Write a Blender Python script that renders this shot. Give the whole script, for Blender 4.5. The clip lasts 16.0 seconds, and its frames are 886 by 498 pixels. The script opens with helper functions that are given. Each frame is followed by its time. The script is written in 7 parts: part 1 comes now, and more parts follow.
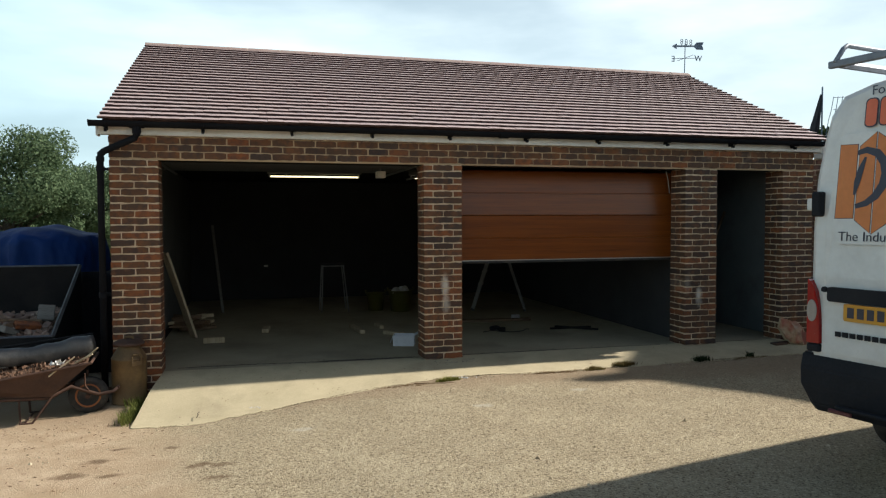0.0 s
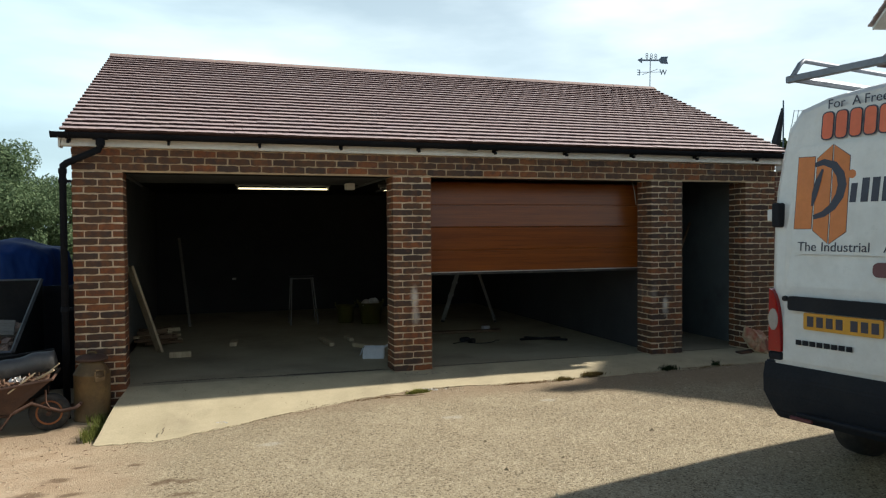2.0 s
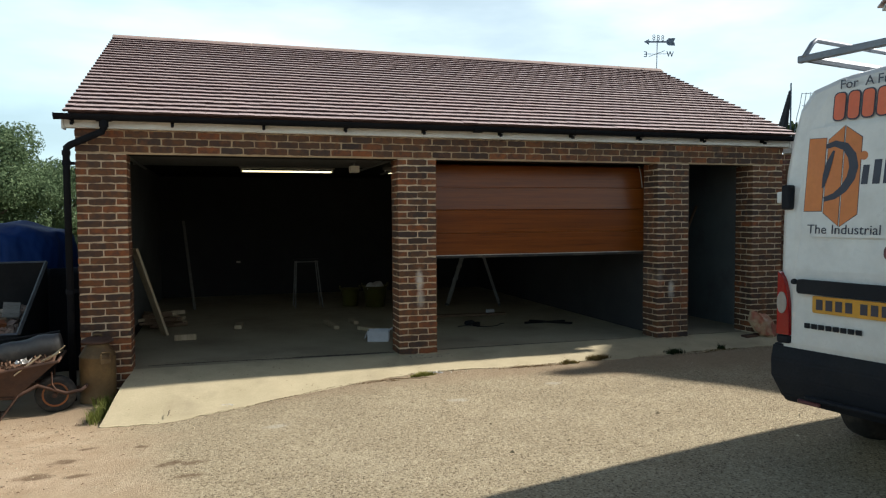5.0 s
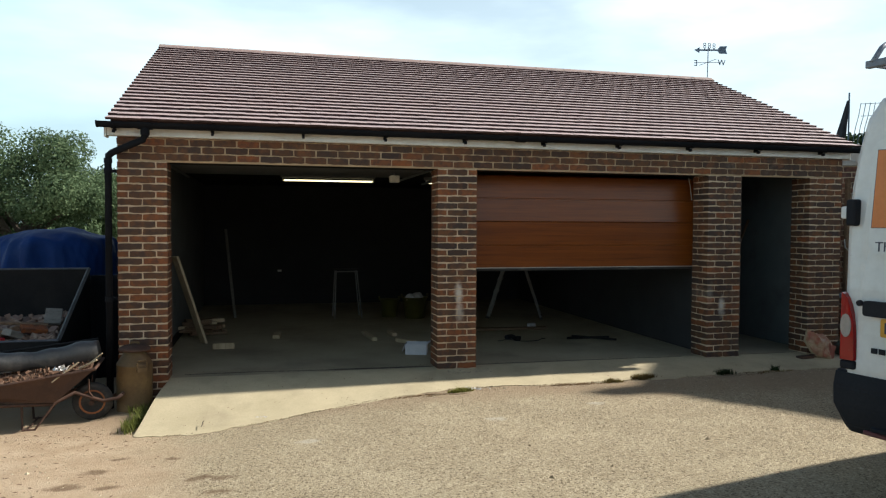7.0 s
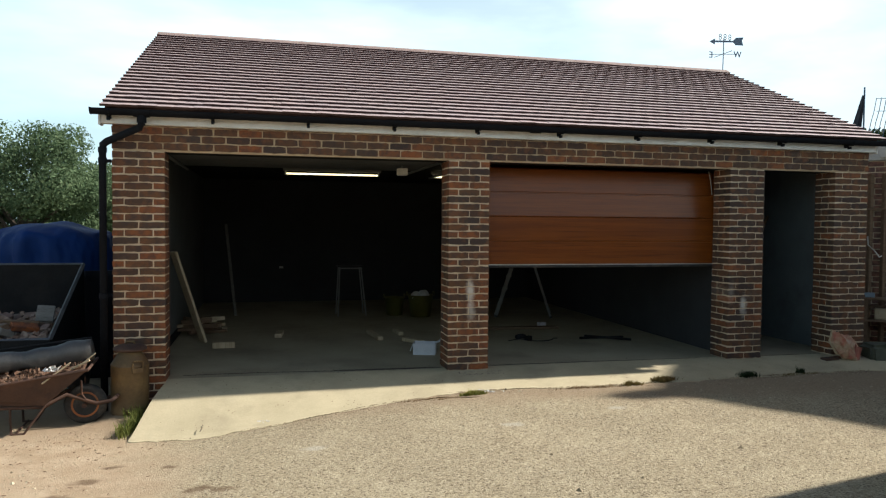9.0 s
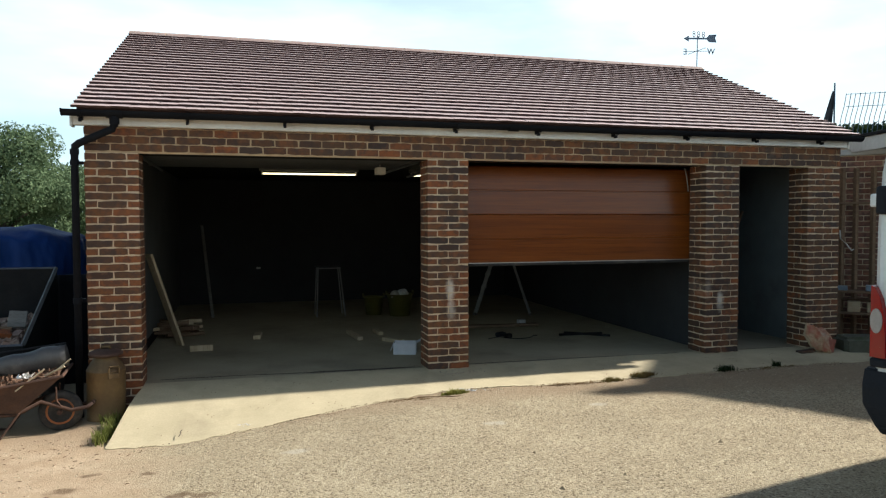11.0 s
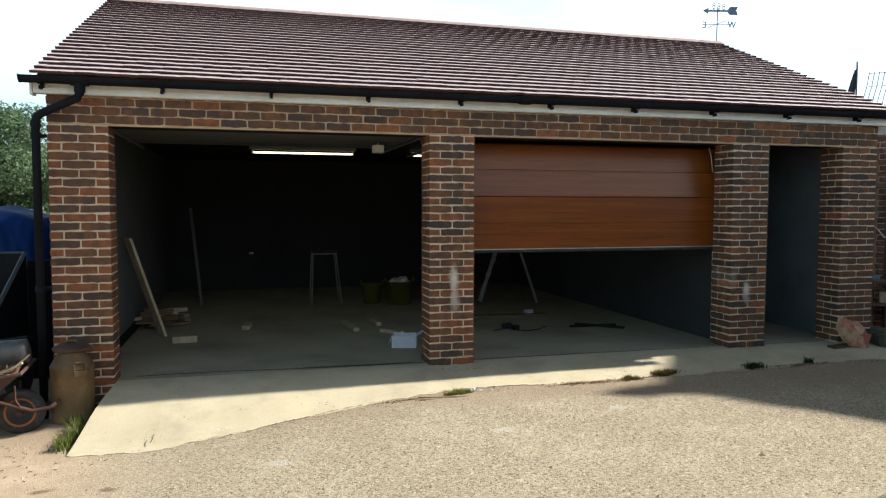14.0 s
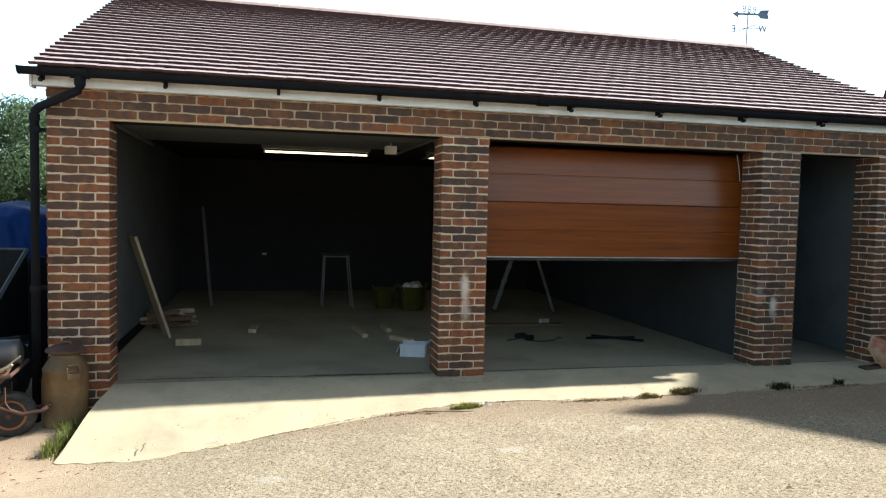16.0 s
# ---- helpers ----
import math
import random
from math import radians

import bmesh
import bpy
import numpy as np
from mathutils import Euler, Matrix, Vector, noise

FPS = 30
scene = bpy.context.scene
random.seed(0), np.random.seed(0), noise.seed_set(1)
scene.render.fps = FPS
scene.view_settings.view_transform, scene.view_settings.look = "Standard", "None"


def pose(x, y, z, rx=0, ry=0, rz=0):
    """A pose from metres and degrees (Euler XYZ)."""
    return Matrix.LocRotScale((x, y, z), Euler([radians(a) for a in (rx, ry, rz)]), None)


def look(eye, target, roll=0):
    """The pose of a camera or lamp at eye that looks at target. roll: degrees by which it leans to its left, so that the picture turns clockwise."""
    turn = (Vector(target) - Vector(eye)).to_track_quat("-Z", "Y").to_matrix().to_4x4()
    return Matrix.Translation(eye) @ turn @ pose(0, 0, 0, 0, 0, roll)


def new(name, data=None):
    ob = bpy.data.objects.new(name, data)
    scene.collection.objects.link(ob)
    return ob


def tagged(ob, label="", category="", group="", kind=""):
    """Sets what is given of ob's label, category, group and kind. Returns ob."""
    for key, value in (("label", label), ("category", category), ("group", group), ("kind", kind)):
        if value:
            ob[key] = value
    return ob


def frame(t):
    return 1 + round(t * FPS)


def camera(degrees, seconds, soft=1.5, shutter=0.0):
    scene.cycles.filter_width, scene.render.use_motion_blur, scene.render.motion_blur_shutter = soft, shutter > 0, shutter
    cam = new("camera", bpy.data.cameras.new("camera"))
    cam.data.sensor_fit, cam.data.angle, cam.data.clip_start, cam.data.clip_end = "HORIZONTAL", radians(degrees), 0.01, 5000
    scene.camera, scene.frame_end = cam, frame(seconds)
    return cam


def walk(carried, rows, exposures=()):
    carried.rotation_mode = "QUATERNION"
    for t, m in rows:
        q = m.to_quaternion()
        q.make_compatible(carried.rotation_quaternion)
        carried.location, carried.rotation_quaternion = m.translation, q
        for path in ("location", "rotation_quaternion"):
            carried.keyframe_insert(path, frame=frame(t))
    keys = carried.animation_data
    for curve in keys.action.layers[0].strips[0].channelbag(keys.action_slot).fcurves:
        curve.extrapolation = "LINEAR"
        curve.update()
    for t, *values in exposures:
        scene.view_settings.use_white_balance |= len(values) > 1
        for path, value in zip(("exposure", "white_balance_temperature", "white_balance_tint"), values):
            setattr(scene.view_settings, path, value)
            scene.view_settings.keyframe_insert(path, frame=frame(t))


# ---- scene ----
cam = camera(63.3, 16.0, soft=1.22)
PATH = [
    (0, (-1.972, -8.124, 1.638), (-1.45, -6.195, 1.557), -0.2),
    (0.5, (-1.97, -8.121, 1.636), (-1.403, -6.204, 1.585), -0.1),
    (1, (-1.977, -8.123, 1.645), (-1.384, -6.214, 1.598), -0.1),
    (1.5, (-1.975, -8.134, 1.64), (-1.38, -6.225, 1.603), -0.5),
    (2, (-1.952, -8.138, 1.639), (-1.353, -6.231, 1.59), -0.4),
    (2.5, (-1.968, -8.132, 1.645), (-1.359, -6.228, 1.583), -0.4),
    (3, (-1.968, -8.128, 1.642), (-1.355, -6.225, 1.576), -0.6),
    (3.5, (-1.973, -8.128, 1.638), (-1.377, -6.219, 1.584), -0.5),
    (4, (-1.966, -8.119, 1.632), (-1.373, -6.21, 1.567), -0.5),
    (6.5, (-1.943, -7.997, 1.625), (-1.398, -6.076, 1.515), 0.5),
    (7, (-1.874, -7.917, 1.638), (-1.399, -5.975, 1.573), 0.3),
    (7.5, (-1.813, -7.812, 1.639), (-1.335, -5.871, 1.56), 1.5),
    (8, (-1.827, -7.672, 1.636), (-1.283, -5.748, 1.599), 0.3),
    (8.5, (-1.918, -7.554, 1.615), (-1.385, -5.628, 1.543), -0.5),
    (9, (-1.902, -7.527, 1.601), (-1.427, -5.586, 1.53), 0.5),
    (11.5, (-1.924, -7.483, 1.63), (-1.371, -5.563, 1.549), 0.1),
    (12, (-1.93, -7.397, 1.641), (-1.371, -5.479, 1.549), 0.6),
    (12.5, (-1.838, -7.232, 1.636), (-1.342, -5.295, 1.601), 0.6),
    (13, (-1.759, -7.083, 1.612), (-1.225, -5.157, 1.543), 0.9),
    (13.5, (-1.732, -6.943, 1.614), (-1.221, -5.009, 1.578), 0.2),
    (14, (-1.749, -6.834, 1.588), (-1.218, -4.91, 1.469), 0.1),
    (14.5, (-1.67, -6.738, 1.594), (-1.168, -4.805, 1.479), 0.0),
    (15, (-1.623, -6.655, 1.584), (-1.122, -4.72, 1.51), 1.3),
    (15.5, (-1.592, -6.596, 1.592), (-1.094, -4.661, 1.501), 0.7),
    (16, (-1.586, -6.571, 1.598), (-1.11, -4.632, 1.488), 1.3),
]
walk(cam, [(t, look(eye, target, roll)) for t, eye, target, roll in PATH], exposures=[(0.0, 0.57, 6600, 10), (9.0, 0.79, 6450, 10), (12.5, 0.97, 6400, 10), (14.0, 1.12, 6200, 10), (16.0, 1.42, 6100, 10)])

# ---- world and sun ----
SUN = Vector((3.37, 0.15, 2.75)).normalized()
world = bpy.data.worlds.new("sky")
scene.world = world
world.use_nodes = True
wn, wl = world.node_tree.nodes, world.node_tree.links
sky = wn.new("ShaderNodeTexSky")
sky.sky_type, sky.sun_disc = "NISHITA", False
sky.sun_elevation = math.asin(SUN.z)
sky.sun_rotation = math.atan2(SUN.x, SUN.y)
sky.air_density, sky.dust_density, sky.ozone_density = 1.0, 1.5, 1.0
wtc = wn.new("ShaderNodeTexCoord")
wmap = wn.new("ShaderNodeMapping")
wmap.inputs["Scale"].default_value = (1.2, 2.0, 5.0)
wl.new(wtc.outputs["Generated"], wmap.inputs["Vector"])
cloud = wn.new("ShaderNodeTexNoise")
cloud.inputs["Scale"].default_value, cloud.inputs["Detail"].default_value = 1.6, 7.0
wl.new(wmap.outputs[0], cloud.inputs["Vector"])
cramp = wn.new("ShaderNodeMapRange")
cramp.inputs["From Min"].default_value, cramp.inputs["From Max"].default_value = 0.36, 0.62
cramp.inputs["To Min"].default_value, cramp.inputs["To Max"].default_value = 0.6, 1.0
wl.new(cloud.outputs["Fac"], cramp.inputs["Value"])
# haze thins out from the horizon to the zenith
wsep = wn.new("ShaderNodeSeparateXYZ")
wl.new(wtc.outputs["Generated"], wsep.inputs[0])
whaze = wn.new("ShaderNodeMapRange")
whaze.interpolation_type = "SMOOTHSTEP"
whaze.inputs["From Min"].default_value, whaze.inputs["From Max"].default_value = 0.12, 0.74
whaze.inputs["To Min"].default_value, whaze.inputs["To Max"].default_value = 1.0, 0.0
wl.new(wsep.outputs["Z"], whaze.inputs["Value"])
wmul = wn.new("ShaderNodeMath")
wmul.operation = "MULTIPLY"
wl.new(cramp.outputs[0], wmul.inputs[0])
wl.new(whaze.outputs[0], wmul.inputs[1])
wmix = wn.new("ShaderNodeMixRGB")
wtone = wn.new("ShaderNodeMixRGB")
wtone.inputs["Color1"].default_value, wtone.inputs["Color2"].default_value = (7.0, 11.2, 12.9, 1), (14.2, 16.2, 16.8, 1)
wside = wn.new("ShaderNodeMapRange")
wside.interpolation_type = "SMOOTHSTEP"
wside.inputs["From Min"].default_value, wside.inputs["From Max"].default_value = -0.55, 0.5
wside.inputs["To Min"].default_value, wside.inputs["To Max"].default_value = 0.3, 1.0
wl.new(wsep.outputs["X"], wside.inputs["Value"])
wwhite = wn.new("ShaderNodeMath")
wwhite.operation = "MULTIPLY"
wl.new(cramp.outputs[0], wwhite.inputs[0])
wl.new(wside.outputs[0], wwhite.inputs[1])
wl.new(wwhite.outputs[0], wtone.inputs["Fac"])
wl.new(wtone.outputs[0], wmix.inputs["Color2"])
wl.new(wmul.outputs[0], wmix.inputs["Fac"])
wl.new(sky.outputs[0], wmix.inputs["Color1"])
wl.new(wmix.outputs[0], wn["Background"].inputs["Color"])
wn["Background"].inputs["Strength"].default_value = 0.06

sun = new("sun", bpy.data.lights.new("sun", "SUN"))
sun.data.energy, sun.data.angle, sun.data.color = 4.2, radians(1.0), (1.0, 0.95, 0.87)
sun.matrix_world = look((0, 0, 20), Vector((0, 0, 20)) - SUN)


# ---- materials ----
def nodes_of(name):
    m = bpy.data.materials.new(name)
    m.use_nodes = True
    return m, m.node_tree.nodes, m.node_tree.links, m.node_tree.nodes["Principled BSDF"]


def coords(n, l, scale=(1, 1, 1)):
    mp = n.new("ShaderNodeMapping")
    mp.inputs["Scale"].default_value = scale
    geo = n.new("ShaderNodeNewGeometry")
    l.new(geo.outputs["Position"], mp.inputs["Vector"])
    return mp.outputs[0]


def noise_of(n, l, vec, scale, detail=4.0, rough=0.6):
    t = n.new("ShaderNodeTexNoise")
    t.inputs["Scale"].default_value, t.inputs["Detail"].default_value, t.inputs["Roughness"].default_value = scale, detail, rough
    l.new(vec, t.inputs["Vector"])
    return t.outputs["Fac"]


def remap(n, l, value, a, b, c=0.0, d=1.0):
    r = n.new("ShaderNodeMapRange")
    for key, v in (("From Min", a), ("From Max", b), ("To Min", c), ("To Max", d)):
        r.inputs[key].default_value = v
    l.new(value, r.inputs["Value"])
    return r.outputs[0]


def mix(n, l, fac, a, b, mode="MIX"):
    m = n.new("ShaderNodeMixRGB")
    m.blend_type = mode
    for key, v in (("Fac", fac), ("Color1", a), ("Color2", b)):
        if isinstance(v, (tuple, list)):
            m.inputs[key].default_value = (*v, 1)
        elif isinstance(v, (int, float)):
            m.inputs[key].default_value = v
        else:
            l.new(v, m.inputs[key])
    return m.outputs[0]


def bump(n, l, bsdf, height, strength, distance):
    b = n.new("ShaderNodeBump")
    b.inputs["Strength"].default_value, b.inputs["Distance"].default_value = strength, distance
    l.new(height, b.inputs["Height"])
    l.new(b.outputs[0], bsdf.inputs["Normal"])


def surface(name, a, b, rough=0.8, metal=0.0, scale=3.0, fine=40.0, dirt=None, dirt_amount=0.4, bump_strength=0.3, bump_dist=0.004, stretch=(1, 1, 1), coat=0.0, specular=0.5):
    """A mottled surface: two colours by a coarse and a fine noise, stains of a third, and a fine relief."""
    m, n, l, p = nodes_of(name)
    v = coords(n, l, stretch)
    coarse, grain = noise_of(n, l, v, scale, 5), noise_of(n, l, v, fine, 5, 0.7)
    col = mix(n, l, remap(n, l, coarse, 0.35, 0.65), a, b)
    col = mix(n, l, remap(n, l, grain, 0.3, 0.7, 0.0, 0.35), col, tuple(c * 0.55 for c in a))
    if dirt:
        stain = noise_of(n, l, v, scale * 0.6 + 0.35, 6, 0.65)
        col = mix(n, l, remap(n, l, stain, 0.5, 0.68, 0.0, dirt_amount), col, dirt)
    l.new(col, p.inputs["Base Color"])
    p.inputs["Metallic"].default_value = metal
    p.inputs["Coat Weight"].default_value = coat
    p.inputs["Specular IOR Level"].default_value = specular
    l.new(remap(n, l, grain, 0.2, 0.8, max(rough - 0.12, 0.03), min(rough + 0.12, 1.0)), p.inputs["Roughness"])
    bump(n, l, p, grain, bump_strength, bump_dist)
    return m


def brick_material(name, cols, stain=(0.5, 0.46, 0.4)):
    """Fired clay that differs from brick to brick, with darker burnt faces, specks and lime bloom."""
    m, n, l, p = nodes_of(name)
    info = n.new("ShaderNodeObjectInfo")
    ramp = n.new("ShaderNodeValToRGB")
    ramp.color_ramp.interpolation = "LINEAR"
    els = ramp.color_ramp.elements
    while len(els) < len(cols):
        els.new(0.5)
    for i, c in enumerate(cols):
        els[i].position, els[i].color = i / (len(cols) - 1), (*c, 1)
    l.new(info.outputs["Random"], ramp.inputs[0])
    v = coords(n, l)
    blotch, grain = noise_of(n, l, v, 14, 5, 0.65), noise_of(n, l, v, 120, 4, 0.7)
    smudge = noise_of(n, l, v, 5, 4, 0.6)
    col = mix(n, l, remap(n, l, blotch, 0.42, 0.6, 0.0, 0.6), ramp.outputs[0], (0.045, 0.036, 0.036))
    col = mix(n, l, remap(n, l, smudge, 0.52, 0.62, 0.0, 0.35), col, (0.26, 0.1, 0.04))
    col = mix(n, l, remap(n, l, grain, 0.6, 0.75, 0.0, 0.4), col, (0.3, 0.16, 0.09))
    bloom = noise_of(n, l, v, 2.2, 6, 0.7)
    col = mix(n, l, remap(n, l, bloom, 0.6, 0.75, 0.0, 0.16), col, stain)
    # lime runs on two of the piers
    for cx, cz, r in ((0.25, 0.87, 0.8), (0.26, 0.66, 0.5), (3.67, 0.64, 0.8), (3.5, 0.8, 0.2)):
        mp = n.new("ShaderNodeMapping")
        mp.inputs["Location"].default_value = (-cx * 14, 0, -cz * 5.5)
        mp.inputs["Scale"].default_value = (14, 0.4, 5.5)
        l.new(v, mp.inputs["Vector"])
        ln = n.new("ShaderNodeVectorMath")
        ln.operation = "LENGTH"
        l.new(mp.outputs[0], ln.inputs[0])
        wv = n.new("ShaderNodeMath")
        wv.operation = "MULTIPLY_ADD"
        l.new(blotch, wv.inputs[0])
        wv.inputs[1].default_value = 1.2
        l.new(ln.outputs["Value"], wv.inputs[2])
        col = mix(n, l, remap(n, l, wv.outputs[0], 0.8, 1.45, r, 0.0), col, (0.62, 0.58, 0.52))
    l.new(col, p.inputs["Base Color"])
    p.inputs["Roughness"].default_value = 0.88
    p.inputs["Specular IOR Level"].default_value = 0.25
    bump(n, l, p, blotch, 0.8, 0.006)
    return m


# tile edges and deck: shade between the courses put into the colour
M_TILE_SHADE = surface("shaded_tile_edge", (0.1, 0.062, 0.062), (0.075, 0.05, 0.05), 0.9, scale=8, fine=90, specular=0.2)
M_BRICK = brick_material("clay_brick_stretcher", [(0.06, 0.036, 0.027), (0.12, 0.06, 0.032), (0.064, 0.043, 0.034), (0.165, 0.07, 0.03), (0.085, 0.05, 0.033), (0.135, 0.062, 0.03), (0.048, 0.032, 0.027)])
M_BRICK_RED = brick_material("clay_brick_header", [(0.235, 0.078, 0.03), (0.15, 0.067, 0.035), (0.28, 0.092, 0.032), (0.185, 0.075, 0.034), (0.245, 0.08, 0.03)])
M_MORTAR = surface("sandy_mortar", (0.72, 0.585, 0.42), (0.56, 0.44, 0.3), 0.95, scale=3, fine=70, dirt=(0.32, 0.235, 0.15), dirt_amount=0.5, bump_strength=0.5)
# lintel band mortar: the shade under the eaves put into its colour
M_MORTAR_SHADED = surface("shaded_mortar", (0.54, 0.41, 0.265), (0.4, 0.295, 0.185), 0.95, scale=3, fine=70, dirt=(0.2, 0.14, 0.09), dirt_amount=0.5, bump_strength=0.5)
M_CONCRETE = surface("pale_concrete", (0.56, 0.48, 0.31), (0.46, 0.39, 0.245), 0.9, scale=1.9, fine=60, dirt=(0.33, 0.275, 0.18), dirt_amount=0.65, bump_strength=0.35)
M_SLAB = surface("floor_slab_concrete", (0.41, 0.35, 0.235), (0.32, 0.27, 0.18), 0.9, scale=1.1, fine=50, dirt=(0.18, 0.15, 0.105), dirt_amount=0.6)
M_BLOCK = surface("grey_blockwork", (0.125, 0.132, 0.13), (0.095, 0.102, 0.1), 0.95, scale=2, fine=60, dirt=(0.1, 0.1, 0.1))
# blockwork again, with the unlit depth of the garage in its colour
M_BLOCK_SHADED = surface("shaded_blockwork", (0.04, 0.042, 0.045), (0.03, 0.032, 0.035), 0.95, scale=2, fine=60, dirt=(0.04, 0.04, 0.04))
# store blockwork, tone raised for the glare on the right
M_STORE = surface("store_blockwork", (0.15, 0.175, 0.185), (0.12, 0.145, 0.155), 0.95, scale=2, fine=60, dirt=(0.05, 0.05, 0.05))
# boards near black: the dimness under the roof put into the colour
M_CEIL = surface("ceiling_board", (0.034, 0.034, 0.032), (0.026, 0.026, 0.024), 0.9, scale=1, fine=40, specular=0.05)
M_WHITE_TRIM = surface("white_upvc", (0.74, 0.74, 0.7), (0.66, 0.66, 0.62), 0.4, scale=3, fine=20, dirt=(0.4, 0.38, 0.33), dirt_amount=0.3, bump_strength=0.05)
M_BLACK_PLASTIC = surface("black_upvc", (0.007, 0.008, 0.011), (0.01, 0.011, 0.014), 0.7, scale=3, fine=30, dirt=(0.02, 0.02, 0.02), dirt_amount=0.2, bump_strength=0.05, specular=0.08)


# ---- mesh tools ----
def mesh_of(name, bm, mat, smooth=False):
    me = bpy.data.meshes.new(name)
    bm.to_mesh(me)
    bm.free()
    for m in (mat if isinstance(mat, (list, tuple)) else [mat]):
        me.materials.append(m)
    if smooth:
        for f in me.polygons:
            f.use_smooth = True
    return me


def part(name, bm, mat, parent=None, label="", smooth=False):
    ob = new(name, mesh_of(name, bm, mat, smooth))
    ob.parent = parent
    if label:
        tagged(ob, label)
    return ob


def thing(name, label, category, m=None, group="", kind=""):
    ob = new(name)
    ob.empty_display_size = 0.1
    if m is not None:
        ob.matrix_world = m
    return tagged(ob, label, category, group, kind)


def box(bm, lo, hi, bevel=0.0, segments=1, m=None):
    c = [(a + b) / 2 for a, b in zip(lo, hi)]
    d = [abs(b - a) for a, b in zip(lo, hi)]
    made = bmesh.ops.create_cube(bm, size=1, matrix=Matrix.LocRotScale(c, None, d))
    verts = made["verts"]
    if bevel:
        edges = list({e for v in verts for e in v.link_edges})
        out = bmesh.ops.bevel(bm, geom=edges, offset=bevel, segments=segments, affect="EDGES", profile=0.6)
        verts = list({v for f in out["faces"] for v in f.verts} | {v for v in verts if v.is_valid})
    if m is not None:
        bmesh.ops.transform(bm, matrix=m, verts=verts)
    return bm


def boxed(lo, hi, bevel=0.0, segments=1, m=None):
    return box(bmesh.new(), lo, hi, bevel, segments, m)


def tube(bm, points, radius, sides=8, caps=True):
    """A round bar along a line of points."""
    pts = [Vector(p) for p in points]
    rings = []
    for i, p in enumerate(pts):
        a = (pts[i] - pts[i - 1]).normalized() if i else None
        b = (pts[i + 1] - pts[i]).normalized() if i + 1 < len(pts) else None
        d = (a + b).normalized() if a is not None and b is not None else (a if a is not None else b)
        up = Vector((0, 0, 1)) if abs(d.z) < 0.9 else Vector((0, 1, 0))
        s = d.cross(up).normalized()
        u = s.cross(d)
        r = radius[i] if isinstance(radius, (list, tuple)) else radius
        if a is not None and b is not None:
            r = r / max(0.6, math.cos(a.angle(b) / 2))
        rings.append([bm.verts.new(p + r * (math.cos(k * math.tau / sides) * s + math.sin(k * math.tau / sides) * u)) for k in range(sides)])
    for r0, r1 in zip(rings, rings[1:]):
        for k in range(sides):
            bm.faces.new((r0[k], r0[(k + 1) % sides], r1[(k + 1) % sides], r1[k]))
    if caps:
        bm.faces.new(rings[0][::-1])
        bm.faces.new(rings[-1])
    return bm


def lathe(bm, profile, sides=24, m=None):
    """A turned body from (radius, height) pairs."""
    rings = [[bm.verts.new((r * math.cos(k * math.tau / sides), r * math.sin(k * math.tau / sides), z)) for k in range(sides)] for r, z in profile]
    for r0, r1 in zip(rings, rings[1:]):
        for k in range(sides):
            bm.faces.new((r0[k], r0[(k + 1) % sides], r1[(k + 1) % sides], r1[k]))
    bm.faces.new(rings[0][::-1])
    bm.faces.new(rings[-1])
    if m is not None:
        bmesh.ops.transform(bm, matrix=m, verts=[v for r in rings for v in r])
    return bm


def extrude_x(bm, outline, x0, x1):
    """A bar along x from an outline in (y, z)."""
    a = [bm.verts.new((x0, y, z)) for y, z in outline]
    b = [bm.verts.new((x1, y, z)) for y, z in outline]
    k = len(outline)
    for i in range(k):
        bm.faces.new((a[i], a[(i + 1) % k], b[(i + 1) % k], b[i]))
    bm.faces.new(a[::-1])
    bm.faces.new(b)
    bmesh.ops.recalc_face_normals(bm, faces=bm.faces)
    return bm


def smooth(a, b, v):
    t = min(max((v - a) / (b - a), 0.0), 1.0)
    return t * t * (3 - 2 * t)


def wob(x, y, z=0.0, s=1.0):
    return noise.noise(Vector((x * s, y * s, z * s)))


# ---- the plan ----
HEAD = 2.28          # underside of the lintels
COURSE = 0.076
DEPTH = 0.335        # depth of the piers
BACK = 7.3
LEFT, RIGHT = -3.36, 5.43
PIERS = [(-3.36, -2.88), (0.0, 0.46), (3.46, 3.93), (4.94, 5.43)]


def ground_z(x, y):
    left = smooth(1.2, -3.0, x) ** 1.8
    near = 1.0 - 0.45 * smooth(-1.1, -2.1, y) - 0.3 * smooth(-2.1, -6.0, y)
    far = smooth(8, 40, math.hypot(x, y + 4))
    return -0.065 - 0.215 * left * near + (0.012 * wob(x, y, 0, 0.9) + 0.006 * wob(x, y, 3, 3.1)) * (1 - far) - 1.5 * smooth(-6, -30, x) * smooth(-2, 6, y) + 0.065 * smooth(0.42, 0.16, math.hypot(x + 3.19, y + 0.2))


FRONT_EDGE = [(-3.06, -1.05, -0.285), (-2.49, -1.1, -0.245), (-1.74, -1.02, -0.185), (-0.97, -0.84, -0.13), (-0.05, -0.68, -0.085), (0.98, -0.75, -0.06), (1.81, -0.75, -0.05), (3.16, -0.74, -0.05), (3.85, -0.67, -0.05), (4.71, -0.67, -0.05), (5.6, -0.66, -0.05)]


def front_edge(x):
    for (x0, y0, z0), (x1, y1, z1) in zip(FRONT_EDGE, FRONT_EDGE[1:]):
        if x <= x1:
            t = max((x - x0) / (x1 - x0), 0.0)
            y = y0 + (y1 - y0) * t
            return y, ground_z(x, y) - 0.006
    return FRONT_EDGE[-1][1:]


